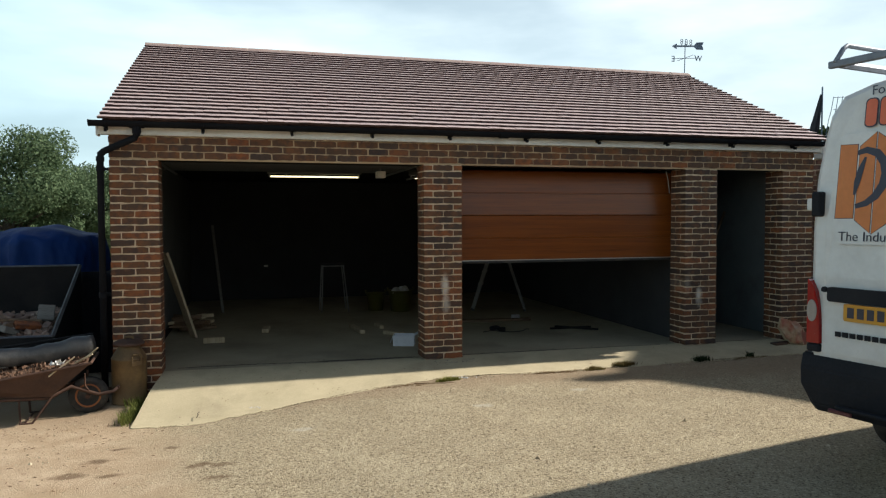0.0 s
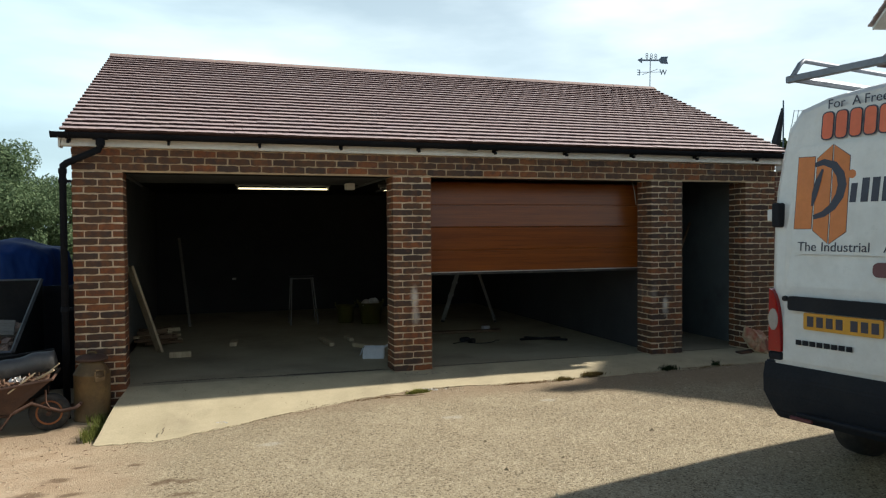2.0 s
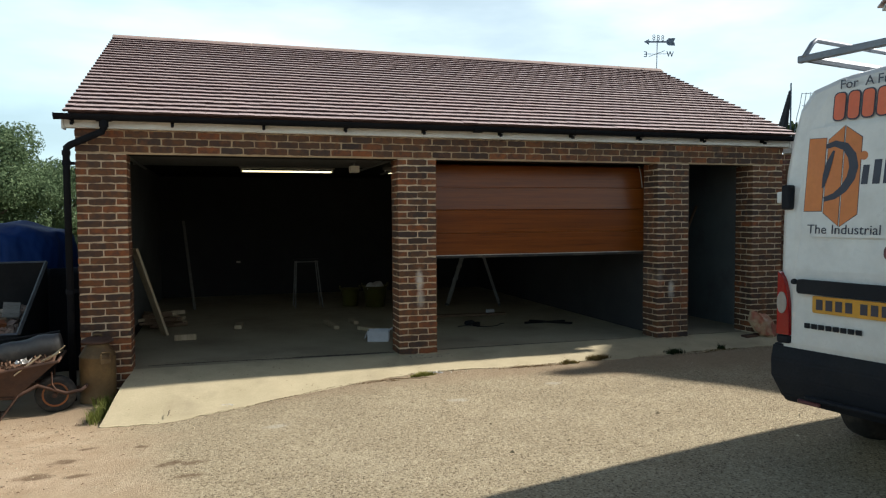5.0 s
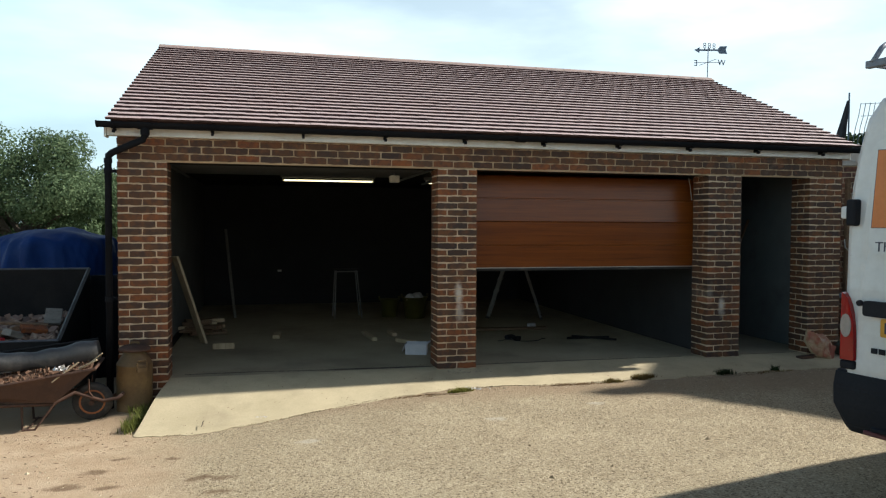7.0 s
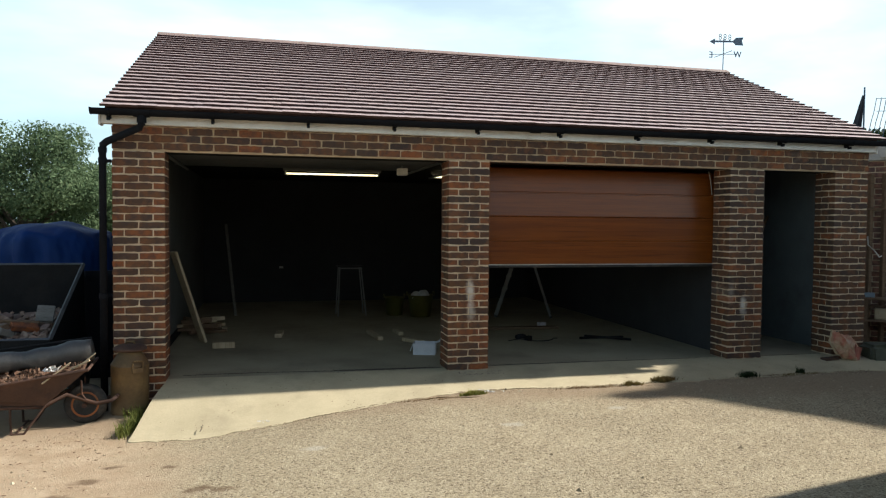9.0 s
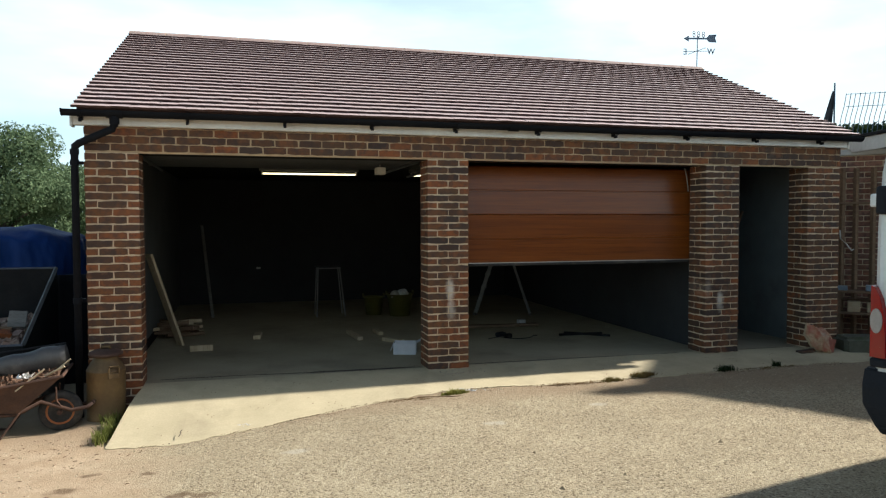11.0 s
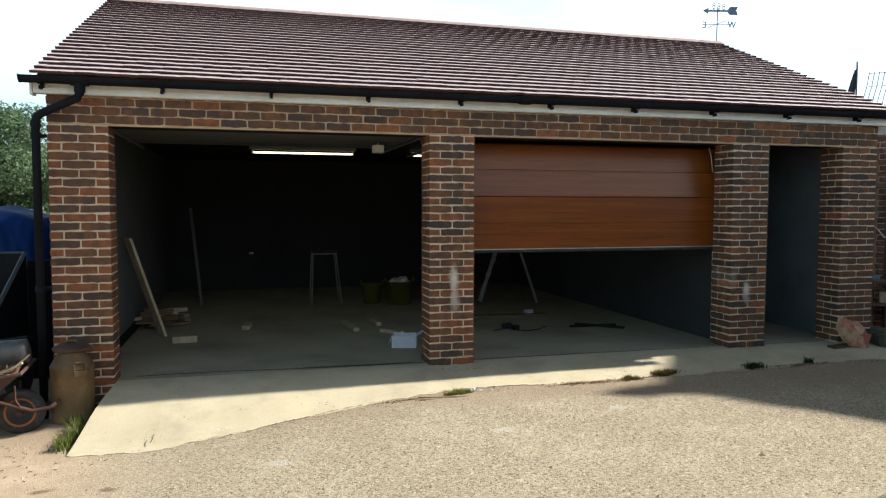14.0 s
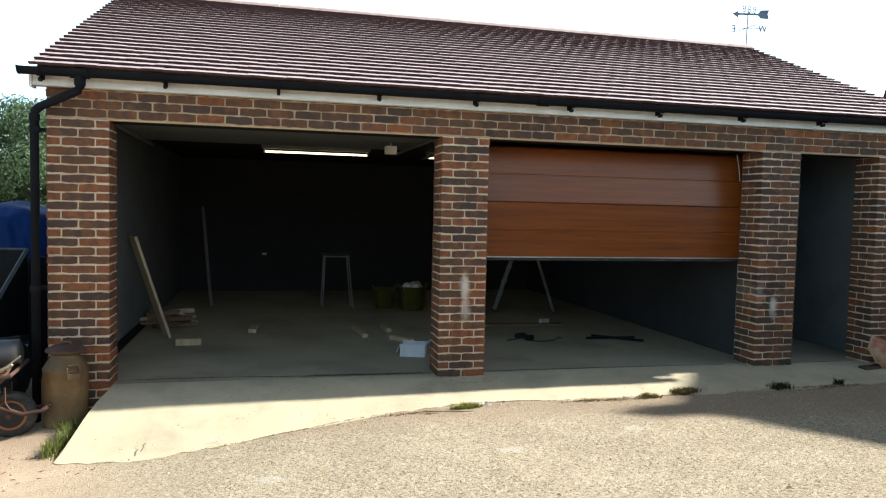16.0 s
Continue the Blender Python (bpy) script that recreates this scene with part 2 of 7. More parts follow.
# ---- ground ----
def make_ground():
    m, n, l, p = nodes_of("gravel_and_soil")
    v = coords(n, l)
    big, mid, fine, grit = noise_of(n, l, v, 0.5, 5), noise_of(n, l, v, 3.5, 6, 0.65), noise_of(n, l, v, 45, 5, 0.75), noise_of(n, l, v, 130, 3, 0.7)
    gravel = mix(n, l, remap(n, l, mid, 0.35, 0.68), (0.44, 0.36, 0.23), (0.33, 0.265, 0.165))
    speck = noise_of(n, l, v, 110, 2, 0.5)
    cell = n.new("ShaderNodeTexVoronoi")
    cell.inputs["Scale"].default_value = 85.0
    l.new(v, cell.inputs["Vector"])
    tone = n.new("ShaderNodeSeparateColor")
    l.new(cell.outputs["Color"], tone.inputs[0])
    gravel = mix(n, l, remap(n, l, fine, 0.44, 0.6, 0.0, 0.7), gravel, (0.46, 0.39, 0.255))
    gravel = mix(n, l, remap(n, l, grit, 0.5, 0.68, 0.0, 0.55), gravel, (0.1, 0.085, 0.065))
    gravel = mix(n, l, remap(n, l, speck, 0.62, 0.68, 0.0, 0.8), gravel, (0.56, 0.52, 0.43))
    gravel = mix(n, l, remap(n, l, speck, 0.4, 0.3, 0.0, 0.75), gravel, (0.07, 0.056, 0.04))
    drift = noise_of(n, l, v, 1.3, 5, 0.6)
    gravel = mix(n, l, remap(n, l, drift, 0.42, 0.62, 0.0, 0.4), gravel, (0.31, 0.25, 0.16))
    gravel = mix(n, l, remap(n, l, drift, 0.5, 0.36, 0.0, 0.35), gravel, (0.46, 0.39, 0.26))
    gravel = mix(n, l, remap(n, l, tone.outputs[0], 0.72, 0.86, 0.0, 0.65), gravel, (0.6, 0.51, 0.35))
    gravel = mix(n, l, remap(n, l, tone.outputs[1], 0.76, 0.9, 0.0, 0.75), gravel, (0.1, 0.074, 0.046))
    clump = noise_of(n, l, v, 52, 3, 0.6)
    gravel = mix(n, l, remap(n, l, clump, 0.54, 0.68, 0.0, 0.38), gravel, (0.13, 0.098, 0.06))
    gravel = mix(n, l, remap(n, l, clump, 0.45, 0.32, 0.0, 0.38), gravel, (0.6, 0.51, 0.35))
    soil = mix(n, l, remap(n, l, mid, 0.35, 0.65), (0.39, 0.285, 0.18), (0.5, 0.385, 0.26))
    soil = mix(n, l, remap(n, l, grit, 0.52, 0.8, 0.0, 0.4), soil, (0.17, 0.11, 0.07))
    sep = n.new("ShaderNodeSeparateXYZ")
    l.new(v, sep.inputs[0])
    add = n.new("ShaderNodeMath")
    add.operation = "MULTIPLY_ADD"
    l.new(big, add.inputs[0])
    add.inputs[1].default_value = -2.6
    l.new(sep.outputs["X"], add.inputs[2])
    col = mix(n, l, remap(n, l, add.outputs[0], -4.35, -3.5, 1.0, 0.0), gravel, soil)
    # sandy dirt washed up along the concrete
    edge = n.new("ShaderNodeMath")
    edge.operation = "MULTIPLY_ADD"
    l.new(mid, edge.inputs[0])
    edge.inputs[1].default_value = 0.9
    slant = n.new("ShaderNodeMath")
    slant.operation = "MULTIPLY_ADD"
    l.new(sep.outputs["X"], slant.inputs[0])
    slant.inputs[1].default_value = 0.11
    l.new(sep.outputs["Y"], slant.inputs[2])
    l.new(slant.outputs[0], edge.inputs[2])
    col = mix(n, l, remap(n, l, edge.outputs[0], -0.95, -0.4, 0.0, 0.7), col, mix(n, l, fine, (0.24, 0.165, 0.1), (0.37, 0.28, 0.185)))
    # grass beyond the yard
    add2 = n.new("ShaderNodeMath")
    add2.operation = "MULTIPLY_ADD"
    l.new(mid, add2.inputs[0])
    add2.inputs[1].default_value = 1.5
    l.new(sep.outputs["Y"], add2.inputs[2])
    grass = mix(n, l, fine, (0.05, 0.075, 0.02), (0.1, 0.11, 0.04))
    col = mix(n, l, remap(n, l, add2.outputs[0], 11.0, 12.5), col, grass)
    # damp stains and pale patches
    for cx, cy, r, tone in ((-2.2, -2.93, 0.1, 0), (-2.33, -2.6, 0.12, 0), (-2.2, -2.66, 0.09, 0), (-3.24, -2.55, 0.13, 0), (-3.1, -2.25, 0.1, 0), (-2.95, -2.62, 0.08, 0), (-3.0, -1.95, 0.07, 0), (-2.6, -2.05, 0.07, 0),
                            (0.1, -1.88, 0.11, 1), (1.2, -1.6, 0.1, 1), (-1.55, -1.97, 0.12, 1)):
        d = n.new("ShaderNodeVectorMath")
        d.operation = "DISTANCE"
        flat = n.new("ShaderNodeVectorMath")
        flat.operation = "MULTIPLY"
        flat.inputs[1].default_value = (1, 1.6, 0)
        l.new(v, flat.inputs[0])
        l.new(flat.outputs[0], d.inputs[0])
        d.inputs[1].default_value = (cx, cy * 1.6, 0)
        w = n.new("ShaderNodeMath")
        w.operation = "MULTIPLY_ADD"
        l.new(noise_of(n, l, v, 9, 4, 0.6), w.inputs[0])
        w.inputs[1].default_value = 0.22
        l.new(d.outputs["Value"], w.inputs[2])
        col = mix(n, l, remap(n, l, w.outputs[0], r + 0.05, r + 0.12, 0.75, 0.0), col, (0.13, 0.08, 0.045) if tone == 0 else (0.47, 0.42, 0.33))
    l.new(col, p.inputs["Base Color"])
    p.inputs["Roughness"].default_value = 0.95
    p.inputs["Specular IOR Level"].default_value = 0.2
    relief = n.new("ShaderNodeMath")
    relief.operation = "MULTIPLY_ADD"
    l.new(cell.outputs["Distance"], relief.inputs[0])
    relief.inputs[1].default_value = -0.3
    l.new(grit, relief.inputs[2])
    bump(n, l, p, relief.outputs[0], 0.9, 0.01)
    xs = sorted({round(v, 2) for v in (*np.arange(-6, 8.01, 0.16), *np.arange(-30, -6, 1.5), *np.arange(8, 30, 1.5), *np.arange(-600, -30, 60), *np.arange(30, 601, 60))})
    ys = sorted({round(v, 2) for v in (*np.arange(-9.5, 1.5, 0.16), *np.arange(-30, -9.5, 1.5), *np.arange(1.5, 30, 1.5), *np.arange(-600, -30, 60), *np.arange(30, 601, 60))})
    verts = [(x, y, ground_z(x, y)) for y in ys for x in xs]
    k = len(xs)
    faces = [(j * k + i, j * k + i + 1, (j + 1) * k + i + 1, (j + 1) * k + i) for j in range(len(ys) - 1) for i in range(k - 1)]
    me = bpy.data.meshes.new("ground")
    me.from_pydata(verts, [], faces)
    me.materials.append(m)
    for f in me.polygons:
        f.use_smooth = True
    tagged(new("ground", me), "pale compacted gravel yard turning to reddish soil beside the garage", "ground", kind="structure")


make_ground()


# ---- apron and floor ----
def make_apron():
    bm = bmesh.new()
    cols, rows_n = 420, 14
    top = []
    for i in range(cols + 1):
        x = -3.06 + (5.55 + 3.06) * i / cols
        ye, ze = front_edge(x)
        y0 = ye
        ye += 0.05 * wob(x, 1, 0, 2.3) + 0.03 * wob(x, 5, 0, 8) + 0.014 * wob(x, 9, 0, 24)
        col = []
        for j in range(rows_n + 1):
            t = j / rows_n
            y = 0.17 + (ye - 0.17) * t
            edge = -2.885 - 0.175 * min(max(-y / 1.05, 0.0), 1.0)
            xs = edge + (x + 3.06) * (5.55 - edge) / 8.61
            u = (0.17 - y) / (0.17 - y0)
            z = -0.002 + (ze + 0.012) * smooth(0.05, 1.0, u) * (0.35 + 0.65 * u) + 0.004 * wob(x, y, 0, 2)
            col.append(bm.verts.new((xs, y, z)))
        top.append(col)
    for a, b in zip(top, top[1:]):
        for j in range(rows_n):
            bm.faces.new((a[j], b[j], b[j + 1], a[j + 1]))
    low = {}
    rim = [top[0][j] for j in range(rows_n + 1)] + [top[i][rows_n] for i in range(1, cols + 1)] + [top[cols][j] for j in range(rows_n - 1, -1, -1)]
    for v in rim:
        low[v] = bm.verts.new((v.co.x, v.co.y, -0.4))
    for a, b in zip(rim, rim[1:]):
        bm.faces.new((a, low[a], low[b], b))
    bmesh.ops.recalc_face_normals(bm, faces=bm.faces)
    tagged(part("apron", bm, M_CONCRETE), "pale concrete apron sloping down from the garage", "apron", kind="structure")
    bm = boxed((LEFT + 0.1, 0.17, -0.4), (RIGHT - 0.05, BACK, -0.003))
    tagged(part("floor", bm, M_SLAB), "grey concrete garage floor slab with dust", "floor", kind="structure")


make_apron()


# ---- garage shell ----
def shell():
    def wall(name, lo, hi, mat, label):
        tagged(part(name, boxed(lo, hi), mat), label, "wall", kind="structure")
    wall("wall_left", (LEFT, DEPTH + 0.002, -0.4), (-3.12, BACK, 2.5), M_BLOCK, "grey blockwork side wall of the garage")
    wall("wall_right", (5.2, DEPTH + 0.002, -0.2), (RIGHT, BACK, 2.5), M_STORE, "grey blockwork outer side wall")
    wall("wall_partition", (3.62, DEPTH + 0.002, 0.0), (3.8, BACK, 2.42), M_BLOCK_SHADED, "blockwork wall between garage and store, darkened for shade")
    wall("wall_back", (LEFT, BACK + 0.002, -0.4), (RIGHT, BACK + 0.22, 2.5), M_BLOCK_SHADED, "blockwork back wall of the garage, darkened for shade")
    tagged(part("ceiling", boxed((-3.11, DEPTH + 0.01, 2.44), (5.19, BACK, 2.49)), M_CEIL), "boarded garage ceiling, coloured near black for the dim interior", "ceiling", kind="structure")


shell()


# ---- roof ----
EAVE_Y, EAVE_Z, RIDGE_Y, RIDGE_Z = -0.235, 2.625, 3.62, 4.26
SLOPE = math.atan2(RIDGE_Z - EAVE_Z, RIDGE_Y - EAVE_Y)
RAFTER = math.hypot(RIDGE_Z - EAVE_Z, RIDGE_Y - EAVE_Y)
TILE_W, COURSES = 0.166, 26
GAUGE = (RAFTER - 0.06) / COURSES


def verge_right(s):
    return 5.49 + 0.36 * s / RAFTER


def on_roof(x, s, h):
    return Vector((x, EAVE_Y + s * math.cos(SLOPE) - h * math.sin(SLOPE), EAVE_Z + s * math.sin(SLOPE) + h * math.cos(SLOPE)))


def tile_material():
    m, n, l, p = nodes_of("plain_clay_tile")
    info, geo = n.new("ShaderNodeObjectInfo"), n.new("ShaderNodeNewGeometry")
    both = n.new("ShaderNodeMath")
    both.operation = "ADD"
    l.new(info.outputs["Random"], both.inputs[0])
    l.new(geo.outputs["Random Per Island"], both.inputs[1])
    fr = n.new("ShaderNodeMath")
    fr.operation = "FRACT"
    l.new(both.outputs[0], fr.inputs[0])
    ramp = n.new("ShaderNodeValToRGB")
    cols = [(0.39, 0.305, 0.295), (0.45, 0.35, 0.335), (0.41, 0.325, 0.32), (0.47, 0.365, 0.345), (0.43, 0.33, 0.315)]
    els = ramp.color_ramp.elements
    while len(els) < len(cols):
        els.new(0.5)
    for i, c in enumerate(cols):
        els[i].position, els[i].color = i / 4, (*c, 1)
    l.new(fr.outputs[0], ramp.inputs[0])
    v = coords(n, l)
    grain, blotch = noise_of(n, l, v, 160, 4, 0.7), noise_of(n, l, v, 6, 5)
    col = mix(n, l, remap(n, l, grain, 0.45, 0.75, 0.0, 0.4), ramp.outputs[0], (0.53, 0.43, 0.4))
    col = mix(n, l, remap(n, l, blotch, 0.5, 0.75, 0.0, 0.4), col, (0.26, 0.19, 0.18))
    l.new(col, p.inputs["Base Color"])
    p.inputs["Roughness"].default_value = 0.55
    bump(n, l, p, grain, 0.5, 0.003)
    return m


M_TILE = tile_material()


def tile_points(x0, x1, s0, jit):
    """One tile: a slightly hogged slab whose tail lies on the course below."""
    length, thick, n = GAUGE * 1.45, 0.03, 3
    top, low = [], []
    for e in (0, 1):
        for i in range(n + 1):
            u = i / n
            x = x0 + 0.0008 + (x1 - x0 - 0.0016) * u
            hog = 0.0016 * (1 - (2 * u - 1) ** 2)
            s = s0 + e * length + (jit * (u - 0.5) if e == 0 else 0)
            h = (0.034 if e == 0 else 0.0) + hog + thick
            top.append(on_roof(x, s, h))
            low.append(on_roof(x, s + (0.024 if e == 0 else 0.0), h - thick))
    k = n + 1
    faces = []
    for i in range(n):
        faces.append((i, i + 1, k + i + 1, k + i))
        faces.append((2 * k + i, 3 * k + i, 3 * k + i + 1, 2 * k + i + 1))
        faces.append((i, 2 * k + i, 2 * k + i + 1, i + 1))
    faces.append((0, k, 3 * k, 2 * k))
    faces.append((n, 2 * k + n, 3 * k + n, k + n))
    return top + low, faces


def make_roof():
    roof = thing("garage_roof", "brown plain-tiled pitched garage roof with pale ridge tiles", "roof", kind="structure")
    rnd = random.Random(4)
    verts, faces = [], []
    for j in range(COURSES):
        s0 = j * GAUGE
        left, right = -3.42, verge_right(s0)
        x = left - (TILE_W / 2 if j % 2 else 0)
        while x < right - 0.01:
            x0, x1 = max(x, left), min(x + TILE_W, right)
            if x1 - x0 > 0.02:
                pts, fcs = tile_points(x0, x1, s0 + rnd.uniform(-0.002, 0.002), rnd.uniform(-0.004, 0.004))
                lift = rnd.uniform(-0.0015, 0.0025)
                pts = [p + Vector((0, 0, lift)) for p in pts]
                if j < 5:
                    me = bpy.data.meshes.new("roof_tile")
                    me.from_pydata(pts, [], fcs)
                    me.materials.append(M_TILE)
                    me.materials.append(M_TILE_SHADE)
                    # tops take the lit tone, tails and sides the shaded one
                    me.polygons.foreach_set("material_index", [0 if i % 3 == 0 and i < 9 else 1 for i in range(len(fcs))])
                    new("roof_tile", me).parent = roof
                else:
                    o = len(verts)
                    verts += pts
                    faces += [tuple(o + i for i in f) for f in fcs]
            x += TILE_W
    me = bpy.data.meshes.new("tiling")
    me.from_pydata(verts, [], faces)
    me.materials.append(M_TILE)
    me.materials.append(M_TILE_SHADE)
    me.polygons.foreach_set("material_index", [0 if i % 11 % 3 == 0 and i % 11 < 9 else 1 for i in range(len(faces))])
    ob = new("tiling", me)
    ob.parent = roof
    tagged(ob, "upper courses of brown plain tiles", kind="stuff")
    # deck, back slope and gables
    bm = bmesh.new()
    for side in (0, 1):
        def at(x, s, h):
            v = on_roof(x, s, h)
            return (v.x, v.y if side == 0 else 2 * RIDGE_Y - v.y, v.z)
        a = [bm.verts.new(at(-3.4, 0.16, 0.0)), bm.verts.new(at(verge_right(0) - 0.02, 0.16, 0.0)), bm.verts.new(at(verge_right(RAFTER) - 0.02, RAFTER, -0.0)), bm.verts.new(at(-3.4, RAFTER, -0.0))]
        b = [bm.verts.new(at(-3.4, 0.16, -0.04)), bm.verts.new(at(verge_right(0) - 0.02, 0.16, -0.04)), bm.verts.new(at(verge_right(RAFTER) - 0.02, RAFTER, -0.04)), bm.verts.new(at(-3.4, RAFTER, -0.04))]
        bm.faces.new(a)
        bm.faces.new(b[::-1])
        for i in range(4):
            bm.faces.new((a[i], b[i], b[(i + 1) % 4], a[(i + 1) % 4]))
    bmesh.ops.recalc_face_normals(bm, faces=bm.faces)
    part("roof_deck", bm, M_TILE_SHADE, roof)
    for name, x0, x1, xt in (("gable_left", -3.355, -3.15, -3.355), ("gable_right", 5.2, 5.425, 5.6)):
        bm = bmesh.new()
        prof = [(0.0, 2.502), (2 * RIDGE_Y, 2.502), (2 * RIDGE_Y, EAVE_Z - 0.03), (RIDGE_Y, RIDGE_Z - 0.06), (0.0, EAVE_Z + 0.03)]
        a = [bm.verts.new((x0, y, z)) for y, z in prof]
        b = [bm.verts.new((x1, y, z)) for y, z in prof]
        for i in range(5):
            bm.faces.new((a[i], a[(i + 1) % 5], b[(i + 1) % 5], b[i]))
        bm.faces.new(a)
        bm.faces.new(b)
        bmesh.ops.recalc_face_normals(bm, faces=bm.faces)
        part(name, bm, M_BRICK, roof)
    # ridge tiles
    x = -3.43
    while x < verge_right(RAFTER) - 0.02:
        x1 = min(x + 0.495, verge_right(RAFTER) + 0.01)
        bm = bmesh.new()
        outline = [(RIDGE_Y + 0.165 * math.cos(a) * 1.0, RIDGE_Z - 0.06 + 0.125 * math.sin(a)) for a in np.linspace(-0.15, math.pi + 0.15, 9)]
        inner = [(RIDGE_Y + 0.145 * math.cos(a), RIDGE_Z - 0.075 + 0.11 * math.sin(a)) for a in np.linspace(math.pi + 0.15, -0.15, 9)]
        extrude_x(bm, outline + inner, x + 0.007, x1 - 0.007)
        part("ridge_tile", bm, M_RIDGE, roof)
        bm = bmesh.new()
        extrude_x(bm, [(RIDGE_Y + 0.161 * math.cos(a), RIDGE_Z - 0.062 + 0.122 * math.sin(a)) for a in np.linspace(-0.2, math.pi + 0.2, 9)], x1 - 0.014, x1 + 0.014)
        part("ridge_joint", bm, M_MORTAR, roof)
        x = x1


M_RIDGE = surface("ridge_clay", (0.36, 0.26, 0.23), (0.3, 0.21, 0.185), 0.8, scale=4, fine=90, dirt=(0.3, 0.27, 0.23), dirt_amount=0.5)
make_roof()


# ---- eaves ----
def make_eaves():
    bm = boxed((-3.44, -0.07, 2.53), (5.47, -0.045, 2.655), 0.003)
    tagged(part("fascia", bm, M_WHITE_TRIM), "white plastic fascia board under the eaves", "fascia", kind="structure")
    bm = boxed((-3.44, -0.044, 2.53), (5.47, 0.03, 2.542))
    tagged(part("soffit", bm, M_WHITE_TRIM), "narrow white soffit strip", "soffit", kind="structure")
    bm = boxed((-3.465, -0.075, 2.515), (-3.442, 0.05, 2.67), 0.003)
    tagged(part("fascia_end", bm, M_WHITE_TRIM), "white boxed end of the fascia", "fascia", kind="structure")
    bm = boxed((5.472, -0.075, 2.515), (5.495, 0.05, 2.67), 0.003)
    tagged(part("fascia_end", bm, M_WHITE_TRIM), "white boxed end of the fascia", "fascia", kind="structure")
    gutter = thing("gutter", "black plastic half-round gutter along the eaves", "gutter")
    bm = bmesh.new()
    yc, zc, r = -0.185, 2.65, 0.057
    out = [(yc + r * math.cos(a), zc + r * math.sin(a)) for a in np.linspace(math.pi, math.tau, 13)]
    inn = [(yc + (r - 0.005) * math.cos(a), zc + (r - 0.005) * math.sin(a)) for a in np.linspace(math.tau, math.pi, 13)]
    extrude_x(bm, out + inn, -3.5, 5.55)
    part("channel", bm, M_BLACK_PLASTIC, gutter, smooth=False)
    for x in (-3.503, 5.553):
        bm = bmesh.new()
        extrude_x(bm, [(yc + 0.062 * math.cos(a), zc + 0.003 + 0.062 * math.sin(a)) for a in np.linspace(math.pi, math.tau, 13)], x - 0.006, x + 0.006)
        part("stop_end", bm, M_BLACK_PLASTIC, gutter)
    for x in (-3.36, -2.42, -1.5, -0.62, 0.28, 1.22, 2.16, 3.1, 4.05, 5.0):
        bm = bmesh.new()
        o = [(yc + 0.065 * math.cos(a), zc + 0.065 * math.sin(a)) for a in np.linspace(math.pi, math.tau, 9)]
        i_ = [(yc + 0.058 * math.cos(a), zc + 0.058 * math.sin(a)) for a in np.linspace(math.tau, math.pi, 9)]
        extrude_x(bm, o + i_, x - 0.014, x + 0.014)
        box(bm, (x - 0.014, -0.125, 2.57), (x + 0.014, -0.0705, 2.65))
        box(bm, (x - 0.012, -0.17, 2.55), (x + 0.012, -0.125, 2.58))
        part("bracket", bm, M_BLACK_PLASTIC, gutter)
    bm = bmesh.new()
    o = [(yc + 0.067 * math.cos(a), zc + 0.067 * math.sin(a)) for a in np.linspace(math.pi, math.tau, 11)]
    i_ = [(yc + 0.058 * math.cos(a), zc + 0.058 * math.sin(a)) for a in np.linspace(math.tau, math.pi, 11)]
    extrude_x(bm, o + i_, -3.13, -2.99)
    part("outlet", bm, M_BLACK_PLASTIC, gutter)
    bm = bmesh.new()
    extrude_x(bm, o + i_, 0.86, 0.97)
    part("union_joint", bm, M_BLACK_PLASTIC, gutter)
    pipe = thing("downpipe", "black plastic downpipe with a cranked offset at the garage corner", "downpipe")
    bm = bmesh.new()
    tube(bm, [(-3.06, yc, 2.59), (-3.06, yc, 2.52), (-3.08, yc + 0.005, 2.485), (-3.39, -0.07, 2.355), (-3.425, -0.062, 2.325), (-3.43, -0.06, 2.28), (-3.43, -0.06, -0.24)], 0.034, 14)
    part("pipe", bm, M_BLACK_PLASTIC, pipe, smooth=True)
    for z in (2.3, 2.2, 0.9):
        bm = bmesh.new()
        tube(bm, [(-3.43, -0.06, z), (-3.43, -0.06, z - 0.05)], 0.041, 14)
        box(bm, (-3.46, -0.03, z - 0.04), (-3.36, 0.0, z - 0.01)) if z < 2.25 else None
        part("collar", bm, M_BLACK_PLASTIC, pipe)
    bm = tube(bmesh.new(), [(-3.06, yc, 2.6), (-3.06, yc, 2.53)], 0.044, 14)
    part("spout", bm, M_BLACK_PLASTIC, pipe)


make_eaves()


# ---- more materials ----
def wood_material(name, a, b, dark, rough, axis="X", scale=1.0, coat=0.0):
    """Wood grain stretched along one axis."""
    m, n, l, p = nodes_of(name)
    st = {"X": (0.4, 16, 16), "Z": (9, 9, 0.7), "Y": (9, 0.7, 9)}[axis]
    v = coords(n, l, tuple(s * scale for s in st))
    grain, streak = noise_of(n, l, v, 6, 6, 0.6), noise_of(n, l, v, 1.3, 4, 0.5)
    col = mix(n, l, remap(n, l, streak, 0.35, 0.65), a, b)
    col = mix(n, l, remap(n, l, grain, 0.48, 0.72, 0.0, 0.7), col, dark)
    l.new(col, p.inputs["Base Color"])
    p.inputs["Roughness"].default_value = rough
    p.inputs["Coat Weight"].default_value = coat
    p.inputs["Specular IOR Level"].default_value = 0.32
    bump(n, l, p, grain, 0.15, 0.002)
    return m


